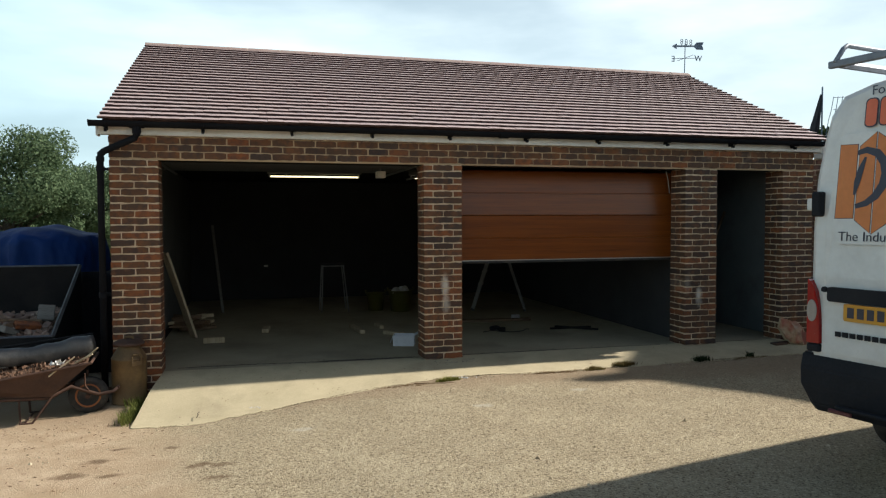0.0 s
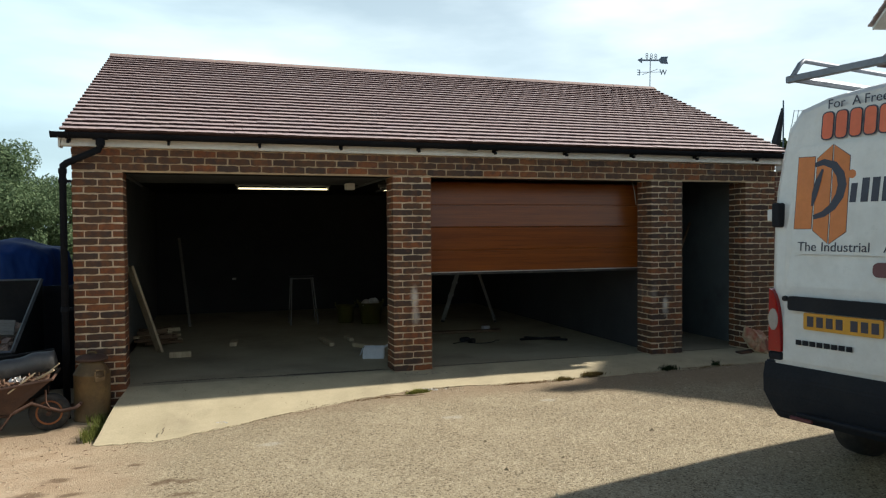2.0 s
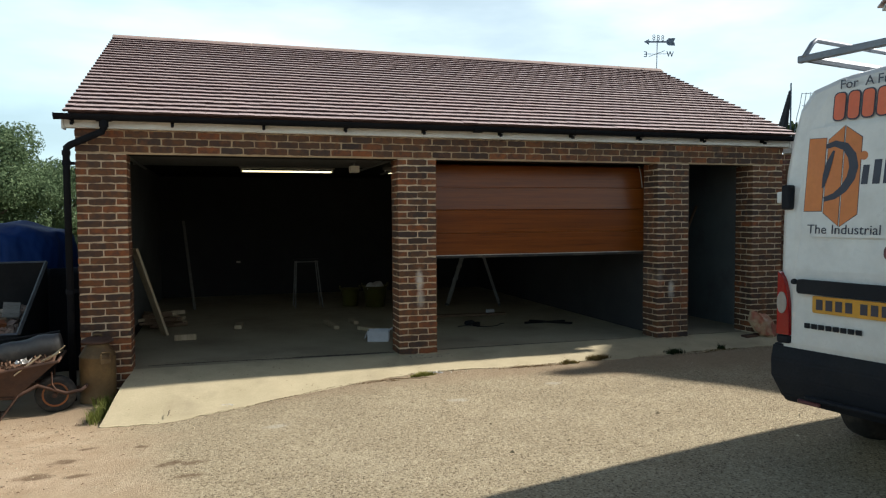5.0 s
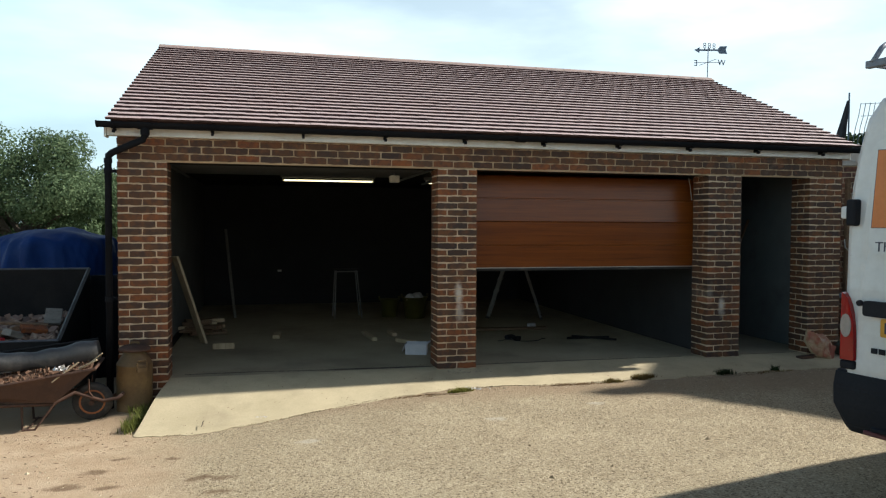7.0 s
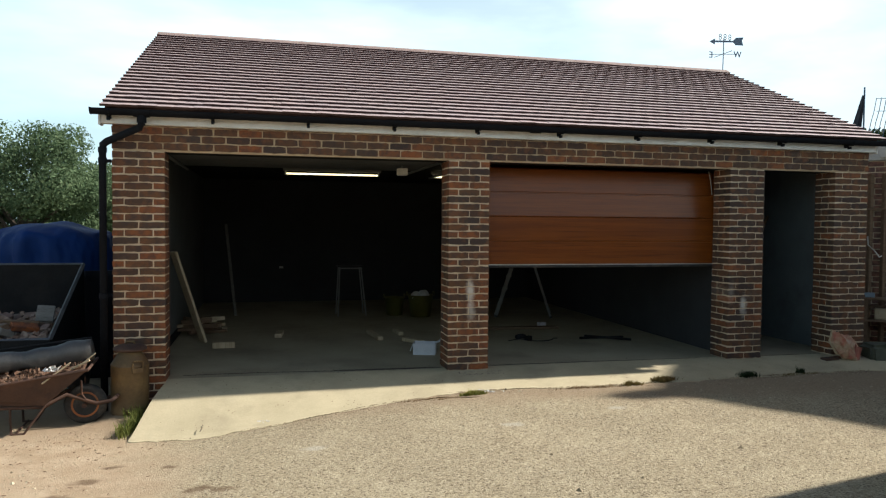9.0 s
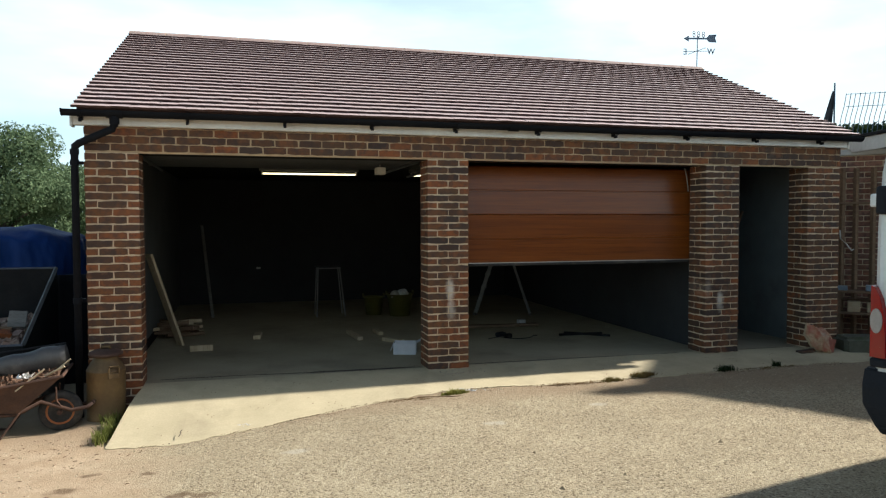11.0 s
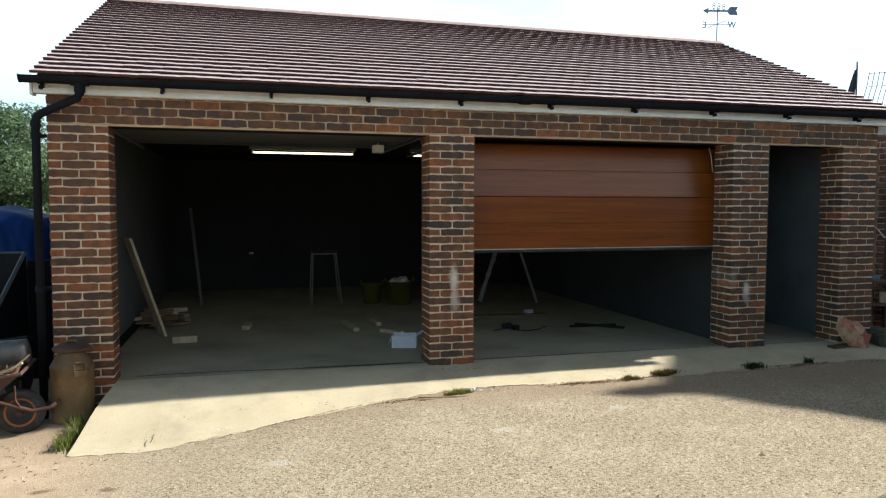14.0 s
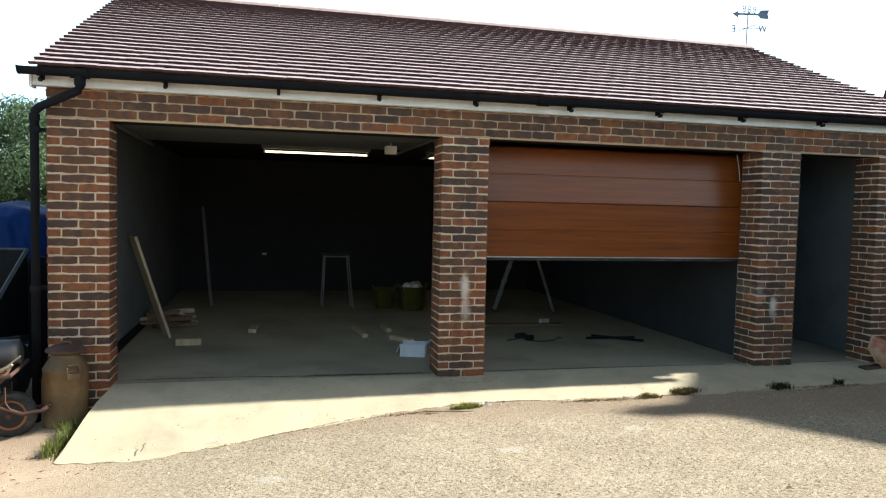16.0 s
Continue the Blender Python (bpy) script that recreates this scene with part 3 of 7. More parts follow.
M_DOOR = wood_material("golden_oak_foil", (0.2, 0.054, 0.007), (0.145, 0.037, 0.005), (0.075, 0.018, 0.003), 0.28)
M_PINE = wood_material("sawn_pine", (0.52, 0.43, 0.29), (0.44, 0.35, 0.23), (0.25, 0.18, 0.1), 0.85, "Z")
M_GREYWOOD = wood_material("grey_weathered_wood", (0.2, 0.19, 0.17), (0.15, 0.145, 0.13), (0.08, 0.075, 0.065), 0.9)
M_STANDLEG = surface("dull_steel", (0.26, 0.26, 0.25), (0.2, 0.2, 0.19), 0.6, scale=4, fine=30)
M_TIMBER = wood_material("old_timber", (0.2, 0.13, 0.08), (0.15, 0.095, 0.06), (0.06, 0.04, 0.025), 0.9)
M_BARK = surface("bark", (0.09, 0.07, 0.05), (0.06, 0.045, 0.035), 0.95, scale=3, fine=30, bump_strength=0.8, bump_dist=0.02)
M_STEEL = surface("galvanised_steel", (0.42, 0.43, 0.43), (0.34, 0.35, 0.35), 0.45, 0.8, scale=6, fine=60, bump_strength=0.08)
M_ALU = surface("dull_aluminium", (0.5, 0.5, 0.48), (0.4, 0.4, 0.39), 0.45, 0.85, scale=6, fine=60, bump_strength=0.08)
# ladder's aluminium, a darker tone than M_ALU
M_LADDER = surface("dark_aluminium", (0.23, 0.225, 0.21), (0.16, 0.155, 0.145), 0.6, 0.3, scale=7, fine=50, bump_strength=0.08)
M_RUST = surface("rusted_steel", (0.085, 0.045, 0.03), (0.06, 0.033, 0.024), 0.85, 0.2, scale=6, fine=60, dirt=(0.14, 0.07, 0.042), dirt_amount=0.6)
M_CHURN = surface("rusty_galvanised_churn", (0.19, 0.125, 0.055), (0.11, 0.07, 0.034), 0.6, 0.35, scale=5, fine=50, dirt=(0.09, 0.05, 0.03), dirt_amount=0.7)
M_RUBBER = surface("black_rubber", (0.018, 0.018, 0.018), (0.03, 0.029, 0.027), 0.85, scale=8, fine=60, dirt=(0.12, 0.1, 0.08), dirt_amount=0.5)
M_SHEET = surface("dusty_black_sheet", (0.06, 0.06, 0.06), (0.085, 0.083, 0.08), 0.5, scale=5, fine=30, dirt=(0.24, 0.225, 0.2), dirt_amount=0.6)
M_BLACKSTEEL = surface("black_painted_steel", (0.007, 0.007, 0.008), (0.012, 0.012, 0.013), 0.75, scale=5, fine=40, dirt=(0.025, 0.022, 0.02), dirt_amount=0.4, specular=0.2)
M_GREYRIM = surface("worn_grey_steel_rim", (0.16, 0.165, 0.17), (0.1, 0.1, 0.105), 0.5, 0.5, scale=8, fine=50)
M_TARP = surface("blue_tarpaulin", (0.006, 0.034, 0.15), (0.0045, 0.024, 0.1), 0.62, scale=2, fine=120, dirt=(0.03, 0.05, 0.1), dirt_amount=0.4, bump_strength=0.2, specular=0.14)
M_WHITEBITS = surface("white_scrap", (0.75, 0.74, 0.7), (0.6, 0.58, 0.55), 0.7, scale=9, fine=60)
M_CARD = surface("pale_cardboard", (0.62, 0.63, 0.66), (0.54, 0.55, 0.58), 0.85, scale=6, fine=50, bump_strength=0.1)
M_STONE = surface("grey_stone", (0.25, 0.235, 0.21), (0.18, 0.17, 0.15), 0.9, scale=6, fine=50, dirt=(0.09, 0.1, 0.06), dirt_amount=0.5)
M_COPING = surface("pale_coping", (0.66, 0.64, 0.58), (0.55, 0.53, 0.48), 0.85, scale=3, fine=50, dirt=(0.3, 0.29, 0.26))
M_VAN = surface("white_van_paint", (0.68, 0.69, 0.68), (0.62, 0.63, 0.62), 0.32, scale=1.2, fine=8, dirt=(0.42, 0.41, 0.38), dirt_amount=0.4, bump_strength=0.02, coat=0.4)
M_VANTRIM = surface("dark_van_plastic", (0.013, 0.015, 0.02), (0.018, 0.02, 0.025), 0.65, scale=3, fine=60, dirt=(0.03, 0.029, 0.028), dirt_amount=0.3, bump_strength=0.1, specular=0.16)
M_SIGN_ORANGE = surface("orange_vinyl", (0.62, 0.2, 0.04), (0.56, 0.17, 0.035), 0.4, scale=3, fine=20, bump_strength=0.02)
M_SIGN_RED = surface("orange_red_vinyl", (0.72, 0.16, 0.06), (0.66, 0.13, 0.05), 0.4, scale=3, fine=20, bump_strength=0.02)
M_SIGN_DARK = surface("navy_vinyl", (0.02, 0.022, 0.045), (0.026, 0.028, 0.05), 0.4, scale=3, fine=20, bump_strength=0.02)
M_PLATE = surface("yellow_plate", (0.62, 0.31, 0.02), (0.52, 0.25, 0.02), 0.35, scale=3, fine=20, bump_strength=0.02)
M_RED_LENS = surface("red_lamp_lens", (0.34, 0.004, 0.004), (0.26, 0.003, 0.003), 0.2, scale=3, fine=20, bump_strength=0.02, coat=0.1)
M_CLEAR_LENS = surface("clear_lamp_lens", (0.32, 0.3, 0.29), (0.26, 0.24, 0.23), 0.12, scale=10, fine=60, bump_strength=0.3, coat=0.6)
M_MAROON = surface("maroon_plastic", (0.12, 0.03, 0.035), (0.1, 0.025, 0.03), 0.4, scale=3, fine=20, bump_strength=0.02)
M_CHROME = surface("dull_chrome", (0.55, 0.55, 0.56), (0.45, 0.45, 0.46), 0.25, 0.9, scale=3, fine=20, bump_strength=0.02)
M_YELLOWTUB = surface("yellow_green_plastic", (0.12, 0.11, 0.022), (0.1, 0.09, 0.018), 0.5, scale=3, fine=20, dirt=(0.1, 0.09, 0.05), bump_strength=0.05)
M_SACK = surface("printed_paper_sack", (0.52, 0.36, 0.22), (0.4, 0.1, 0.065), 0.8, scale=9, fine=40, dirt=(0.55, 0.45, 0.33), dirt_amount=0.8)
M_SACKRED = surface("red_printed_paper", (0.36, 0.1, 0.075), (0.34, 0.17, 0.12), 0.8, scale=7, fine=40)
# blue-grey metal, paled to stand for the overexposed sky around it
M_VANE = surface("paled_metal", (0.12, 0.17, 0.23), (0.09, 0.13, 0.18), 0.5, 0.4, scale=6, fine=40)
M_DARKCLOTH = surface("dark_cloth", (0.03, 0.03, 0.035), (0.045, 0.045, 0.05), 0.9, scale=6, fine=60)
M_HOUSE = surface("distant_brickwork", (0.2, 0.1, 0.07), (0.15, 0.08, 0.06), 0.9, scale=3, fine=30)


def lamp_material():
    m, n, l, p = nodes_of("fluorescent_tube")
    p.inputs["Base Color"].default_value = (0.9, 0.9, 0.85, 1)
    p.inputs["Emission Color"].default_value = (1.0, 0.86, 0.5, 1)
    p.inputs["Emission Strength"].default_value = 1.5
    return m


M_TUBE = lamp_material()
# mottled grey for the lamp battens
M_BATTEN = surface("grey_batten_steel", (0.2, 0.2, 0.19), (0.16, 0.16, 0.15), 0.6, scale=3, fine=30)


def leaf_material(name, a, b):
    m, n, l, p = nodes_of(name)
    geo = n.new("ShaderNodeNewGeometry")
    ramp = n.new("ShaderNodeValToRGB")
    ramp.color_ramp.elements[0].color, ramp.color_ramp.elements[1].color = (*a, 1), (*b, 1)
    l.new(geo.outputs["Random Per Island"], ramp.inputs[0])
    v = coords(n, l)
    col = mix(n, l, remap(n, l, noise_of(n, l, v, 1.2, 4), 0.35, 0.65, 0.0, 0.6), ramp.outputs[0], tuple(c * 0.6 for c in a))
    l.new(col, p.inputs["Base Color"])
    p.inputs["Roughness"].default_value = 0.75
    p.inputs["Specular IOR Level"].default_value = 0.15
    tr = n.new("ShaderNodeBsdfTranslucent")
    l.new(col, tr.inputs["Color"])
    ms = n.new("ShaderNodeMixShader")
    ms.inputs[0].default_value = 0.35
    l.new(p.outputs[0], ms.inputs[1])
    l.new(tr.outputs[0], ms.inputs[2])
    l.new(ms.outputs[0], n["Material Output"].inputs["Surface"])
    return m


M_LEAF = leaf_material("oak_leaves", (0.075, 0.125, 0.062), (0.21, 0.285, 0.15))
M_LEAF_DARK = leaf_material("dark_hedge_leaves", (0.02, 0.04, 0.015), (0.05, 0.075, 0.028))
M_DRYGRASS = leaf_material("dry_grass_blades", (0.2, 0.13, 0.055), (0.2, 0.19, 0.06))
M_MOSS = leaf_material("mossy_grass_blades", (0.19, 0.19, 0.04), (0.32, 0.31, 0.08))
M_STRAW = leaf_material("dead_grass_blades", (0.2, 0.12, 0.06), (0.34, 0.24, 0.13))
M_GRASS = leaf_material("grass_blades", (0.13, 0.16, 0.035), (0.28, 0.29, 0.09))


# ---- garage doors ----
def door_section(w, h, name, parent, m, outside=True):
    """One door section: an insulated panel with a shallow groove along its middle. x along, z up, outside towards -y."""
    out = [(0, 0.004), (-0.004, 0.008), (-0.004, h / 2 - 0.012), (0.006, h / 2 - 0.007), (0.006, h / 2 + 0.005), (-0.004, h / 2 + 0.01), (-0.004, h - 0.008), (0, h - 0.004), (0.006, h - 0.001), (0.04, h - 0.001), (0.04, 0.001), (0.006, 0.001)]
    bm = bmesh.new()
    extrude_x(bm, out, 0, w)
    for f in bm.faces:
        f.material_index = 1 if f.normal.y > 0.9 else 0
    ob = part(name, bm, [M_DOOR, M_DOORBACK], parent)
    ob.matrix_local = m
    return ob


# lining colour lowered to stand for the dim space under the ceiling
M_DOORBACK = surface("dimmed_door_lining", (0.13, 0.135, 0.135), (0.11, 0.115, 0.115), 0.6, scale=2, fine=20, bump_strength=0.05)
DOOR_Y = 0.352


def make_doors():
    H, bottom = 0.566, 1.125
    door = thing("garage_door", "golden-oak sectional garage door halfway down, its upper sections turning inwards on tracks", "garage door", group="sectional garage doors")
    x0, w = 0.4, 3.12
    # each section hinges on the one below and follows the bend of the track
    y, z = DOOR_Y, bottom
    for turn in (0, -9, -78, -90):
        door_section(w, H, "door_section", door, pose(x0, y, z, turn))
        y, z = y - H * math.sin(radians(turn)), z + H * math.cos(radians(turn))
    part("bottom_seal", boxed((x0, DOOR_Y - 0.001, bottom - 0.03), (x0 + w, DOOR_Y + 0.035, bottom), 0.006), M_RUBBER, door, "black rubber seal")
    part("bottom_rail", boxed((x0, DOOR_Y - 0.008, bottom + 0.0005), (x0 + w, DOOR_Y - 0.005, bottom + 0.012)), M_ALU, door, "thin pale metal strip")
    for x in (x0 + 0.03, x0 + w + 0.02):
        bm = bmesh.new()
        tube(bm, [(x, DOOR_Y + 0.07, 0.0), (x, DOOR_Y + 0.07, 2.05), (x, DOOR_Y + 0.13, 2.2), (x, DOOR_Y + 0.28, 2.27), (x, 2.9, 2.27)], 0.016, 6)
        part("track", bm, M_STEEL, door, "galvanised steel track")
    bm = tube(bmesh.new(), [(x0 + w - 0.13, DOOR_Y - 0.012, 2.27), (x0 + w - 0.1, DOOR_Y - 0.012, 2.16), (x0 + w - 0.075, DOOR_Y - 0.012, 1.98)], 0.006, 6)
    part("lift_cable", bm, M_STEEL, door, "thin steel cable")
    # the open one lies under the ceiling with its lining downwards
    door = thing("garage_door", "open sectional garage door lying under the ceiling, lining down, darkened for the dim interior", "garage door", group="sectional garage doors")
    x0, w = -2.98, 3.1
    for k in range(4):
        # outside up: the panel's height runs into the garage
        m = Matrix(((1, 0, 0, x0), (0, 0, 1, 0.5 + k * 0.485), (0, -1, 0, 2.37), (0, 0, 0, 1)))
        door_section(w, 0.48, "door_section", door, m)
    part("bottom_rail", boxed((x0, 0.47, 2.325), (x0 + w, 0.497, 2.372), 0.004), M_ALU, door, "thin pale metal strip")
    for x in (x0 + 0.02, x0 + w - 0.06):
        bm = bmesh.new()
        tube(bm, [(x, DOOR_Y + 0.07, 0.01), (x, DOOR_Y + 0.07, 2.05), (x, DOOR_Y + 0.13, 2.22), (x, DOOR_Y + 0.28, 2.31), (x, 2.9, 2.31)], 0.016, 6)
        part("track", bm, M_STEEL, door, "galvanised steel track")
    motor = thing("door_opener", "white garage door opener head hung under the ceiling", "door opener")
    part("housing", boxed((-0.31, 1.36, 2.2), (-0.19, 1.5, 2.29), 0.012, 2), M_WHITE_TRIM, motor)
    part("hanger", boxed((-0.26, 1.42, 2.29), (-0.24, 1.44, 2.325)), M_STEEL, motor)
    bar = thing("torsion_bar", "thin steel bar across the garage under the ceiling", "door spring bar")
    part("shaft", tube(bmesh.new(), [(-3.06, 2.48, 2.36), (0.1, 2.48, 2.36)], 0.013, 8), M_STEEL, bar)
    for a in (-3.08, 0.08):
        part("bearing", boxed((a, 2.46, 2.34), (a + 0.04, 2.5, 2.436)), M_STEEL, bar)


make_doors()


# ---- lamps ----
def strip_light(x0, x1, y):
    lamp = thing("fluorescent_light", "lit fluorescent batten on the garage ceiling", "ceiling light", group="ceiling battens")
    part("batten", boxed((x0 - 0.04, y - 0.03, 2.385), (x1 + 0.04, y + 0.03, 2.438), 0.004), M_BATTEN, lamp)
    part("tube", tube(bmesh.new(), [(x0, y, 2.345), (x1, y, 2.345)], 0.013, 10), M_TUBE, lamp, "glowing white tube")
    for x in (x0, x1):
        part("end_cap", boxed((x - 0.012, y - 0.014, 2.33), (x + 0.012, y + 0.014, 2.384)), M_WHITE_TRIM, lamp)


tagged(part("skirting_strip", boxed((-3.119, 0.36, -0.002), (-3.104, 4.2, 0.115), 0.003), M_BLACK_PLASTIC), "black strip along the wall's foot", "strip", kind="structure")
strip_light(-1.63, -0.2, 3.75)
strip_light(0.69, 2.12, 3.75)


# ---- weather vane ----
def text_mesh(words, size, mat, depth=0.001):
    cu = bpy.data.curves.new("writing", "FONT")
    cu.body, cu.size, cu.extrude = words, size, depth
    cu.align_x, cu.align_y = "LEFT", "BOTTOM_BASELINE"
    ob = bpy.data.objects.new("writing", cu)
    scene.collection.objects.link(ob)
    me = bpy.data.meshes.new_from_object(ob.evaluated_get(bpy.context.evaluated_depsgraph_get()))
    bpy.data.objects.remove(ob)
    me.materials.clear()
    me.materials.append(mat)
    return me


def flat_shape(poly, thick, mat, name, parent, label="", m=None):
    """A cut-out plate in the x-z plane."""
    bm = bmesh.new()
    a = [bm.verts.new((x, 0, z)) for x, z in poly]
    b = [bm.verts.new((x, thick, z)) for x, z in poly]
    k = len(poly)
    bm.faces.new(a)
    bm.faces.new(b[::-1])
    for i in range(k):
        bm.faces.new((a[i], b[i], b[(i + 1) % k], a[(i + 1) % k]))
    bmesh.ops.recalc_face_normals(bm, faces=bm.faces)
    ob = part(name, bm, mat, parent, label)
    if m is not None:
        ob.matrix_local = m
    return ob


def make_vane():
    vane = thing("weather_vane", "blue-grey metal weather vane on the ridge end", "weather vane", pose(5.83, RIDGE_Y, RIDGE_Z + 0.055))
    part("rod", tube(bmesh.new(), [(0, 0, -0.03), (0.01, 0, 0.56)], 0.008, 8), M_VANE, vane)
    arrow = flat_shape([(-0.27, 0.49), (-0.16, 0.545), (-0.165, 0.51), (0.2, 0.53), (0.25, 0.585), (0.4, 0.6), (0.37, 0.535), (0.4, 0.46), (0.25, 0.455), (0.2, 0.5), (-0.165, 0.478), (-0.165, 0.44)], 0.006, M_VANE, "arrow", vane)
    for k in range(3):
        x = -0.06 + k * 0.095
        bm = bmesh.new()
        for z in (0.56, 0.605):
            tube(bm, [(x + 0.023 * math.cos(a), 0.003, z + 0.023 * math.sin(a)) for a in np.linspace(0, math.tau, 13)], 0.006, 5, False)
        box(bm, (x - 0.006, 0, 0.515), (x + 0.006, 0.006, 0.54))
        part("ornament", bm, M_VANE, arrow, "pair of small open rings")
    part("arms", tube(bmesh.new(), [(-0.24, 0, 0.265), (0.28, 0, 0.3)], 0.005, 6), M_VANE, vane)
    part("arms", tube(bmesh.new(), [(0, -0.25, 0.285), (0, 0.25, 0.285)], 0.005, 6), M_VANE, vane)
    for ch, m in (("E", pose(-0.2, 0, 0.21, 90, 0, 180)), ("W", pose(0.21, 0, 0.245, 90, 0, 0))):
        ob = new("letter", text_mesh(ch, 0.15, M_VANE, 0.004))
        ob.parent, ob.matrix_local = vane, m


make_vane()


# ---- van ----
def make_van():
    van = thing("van", "white panel van with orange lettering and a roof rack, parked tail-on", "van", pose(1.745, -4.065, 0.0, 0, 0, -78.5))
    XC = 0.935

    def lean(z):
        return 0.06 * max(0.0, z - 1.15) + 0.09 * max(0.0, z - 2.3)

    half = [(0.945, 0.4), (0.966, 0.55), (0.975, 1.25), (0.985, 1.6), (0.977, 1.9), (0.94, 2.15), (0.9, 2.34), (0.825, 2.46), (0.64, 2.515), (0.4, 2.54), (0.15, 2.555)]

    def ring(bm, y, inset, top=9.0, low=0.4):
        pts = [(XC - (w - inset), z) for w, z in half] + [(XC + (w - inset), z) for w, z in reversed(half)]
        out = []
        for x, z in pts:
            z = max(min(z - (inset * 0.9 if z > 2.2 else 0), top), low)
            out.append(bm.verts.new((x, y + (lean(z) if y < 0.3 else 0), z)))
        return out

    bm = bmesh.new()
    rings = [ring(bm, *a) for a in ((0.0, 0.045), (0.02, 0.015), (0.06, 0.0), (0.35, 0.0), (2.2, 0.0), (3.5, 0.0), (4.0, 0.03, 2.2), (4.5, 0.06, 1.65), (4.85, 0.08, 1.2), (5.3, 0.12, 1.0), (5.4, 0.2, 0.85))]
    for a, b in zip(rings, rings[1:]):
        k = len(a)
        for i in range(k):
            bm.faces.new((a[i], a[(i + 1) % k], b[(i + 1) % k], b[i]))
    bm.faces.new(rings[0][::-1])
    bm.faces.new(rings[-1])
    bmesh.ops.remove_doubles(bm, verts=bm.verts, dist=0.0005)
    bmesh.ops.recalc_face_normals(bm, faces=bm.faces)
    part("body", bm, M_VAN, van, "white paint, lightly soiled", smooth=False)

    def rear(name, poly, y0, y1, mat, parent=van, label=""):
        bm = bmesh.new()
        a = [bm.verts.new((x, y0 + lean(z), z)) for x, z in poly]
        b = [bm.verts.new((x, y1 + lean(z), z)) for x, z in poly]
        k = len(poly)
        bm.faces.new(a)
        bm.faces.new(b[::-1])
        for i in range(k):
            bm.faces.new((a[i], b[i], b[(i + 1) % k], a[(i + 1) % k]))
        bmesh.ops.triangulate(bm, faces=[f for f in bm.faces if len(f.verts) > 4])
        bmesh.ops.recalc_face_normals(bm, faces=bm.faces)
        return part(name, bm, mat, parent, label)

    def rounded(x0, x1, z0, z1, r, n=4):
        pts = []
        for cx, cz, a0 in ((x1 - r, z0 + r, -90), (x1 - r, z1 - r, 0), (x0 + r, z1 - r, 90), (x0 + r, z0 + r, 180)):
            pts += [(cx + r * math.cos(radians(a0 + 90 * i / n)), cz + r * math.sin(radians(a0 + 90 * i / n))) for i in range(n + 1)]
        return pts

    doors = []
    for x0, x1 in ((0.075, XC - 0.004), (XC + 0.004, 2 * XC - 0.075)):
        d = rear("rear_door", [(x0, 0.74), (x1, 0.74), (x1, 2.43), (x0 + 0.2 if x0 < 0.5 else x0, 2.43), (x0 + 0.08 if x0 < 0.5 else x0, 2.22), (x0, 1.6)] if x0 < 0.5 else [(x0, 0.74), (x1, 0.74), (x1, 1.6), (x1 - 0.08, 2.22), (x1 - 0.2, 2.43), (x0, 2.43)], -0.012, 0.01, M_VAN)
        doors.append(d)
    left, right = doors
    rear("pressed_panel", rounded(0.125, XC - 0.06, 1.47, 2.19, 0.07), -0.019, -0.0125, M_VAN, left)
    rear("pressed_panel", rounded(XC + 0.06, 1.745, 1.47, 2.19, 0.07), -0.019, -0.0125, M_VAN, right)
    rear("handle_rail", rounded(0.13, XC - 0.03, 1.09, 1.185, 0.02), -0.045, -0.0125, M_VANTRIM, left, "dark plastic rail")
    rear("door_handle", rounded(0.69, XC - 0.02, 1.34, 1.43, 0.035), -0.04, -0.0125, M_MAROON, left, "dark maroon handle")
    bm = lathe(bmesh.new(), [(0.0, 0.0), (0.02, 0.0), (0.018, 0.018), (0.0, 0.02)], 12, pose(0.095, -0.013, 1.165, 90))
    part("door_lock", bm, M_VANTRIM, left)
    hinge = part("hinge", boxed((-0.015, -0.025, 1.65), (0.05, 0.02 + lean(1.75), 1.82), 0.022, 3), M_VANTRIM, van, "black hinge cover")
    part("hinge_stop", boxed((-0.06, -0.005, 1.695), (0.006, 0.08, 1.775), 0.012, 2), M_VAN, hinge, "white hinge stop")
    plate = rear("number_plate", rounded(0.235, 0.755, 0.97, 1.082, 0.012), -0.026, -0.0125, M_PLATE, left, "yellow plate with dark bars")
    for k in range(7):
        x = 0.262 + k * 0.066 + (0.03 if k > 3 else 0)
        rear("plate_mark", [(x, 0.992), (x + 0.045, 0.992), (x + 0.045, 1.06), (x, 1.06)], -0.0285, -0.0262, M_SIGN_DARK, plate)
    for k in range(8):
        x = 0.175 + k * 0.05
        rear("badge", [(x, 0.86), (x + 0.036, 0.86), (x + 0.036, 0.893), (x, 0.893)], -0.02, -0.0125, M_VANTRIM, left, "small dark badge bar")
    # lettering and shapes
    orange = M_SIGN_ORANGE
    y0, y1 = -0.0205, -0.0192
    for poly in ([(0.14, 1.64), (0.262, 1.64), (0.272, 2.115), (0.155, 2.12)], [(0.275, 1.63), (0.378, 1.545), (0.392, 2.185), (0.288, 2.1)], [(0.39, 1.54), (0.5, 1.62), (0.508, 2.1), (0.403, 2.18)]):
        cx, cz = sum(p[0] for p in poly) / 4, sum(p[1] for p in poly) / 4
        rear("sign_border", [(cx + (x - cx) * 1.07, cz + (z - cz) * 1.016) for x, z in poly], y0 + 0.0008, y1, M_SIGN_DARK, left)
        rear("sign_bar", poly, y0 - 0.0008, y0 + 0.0006, orange, left, "orange vinyl bar")

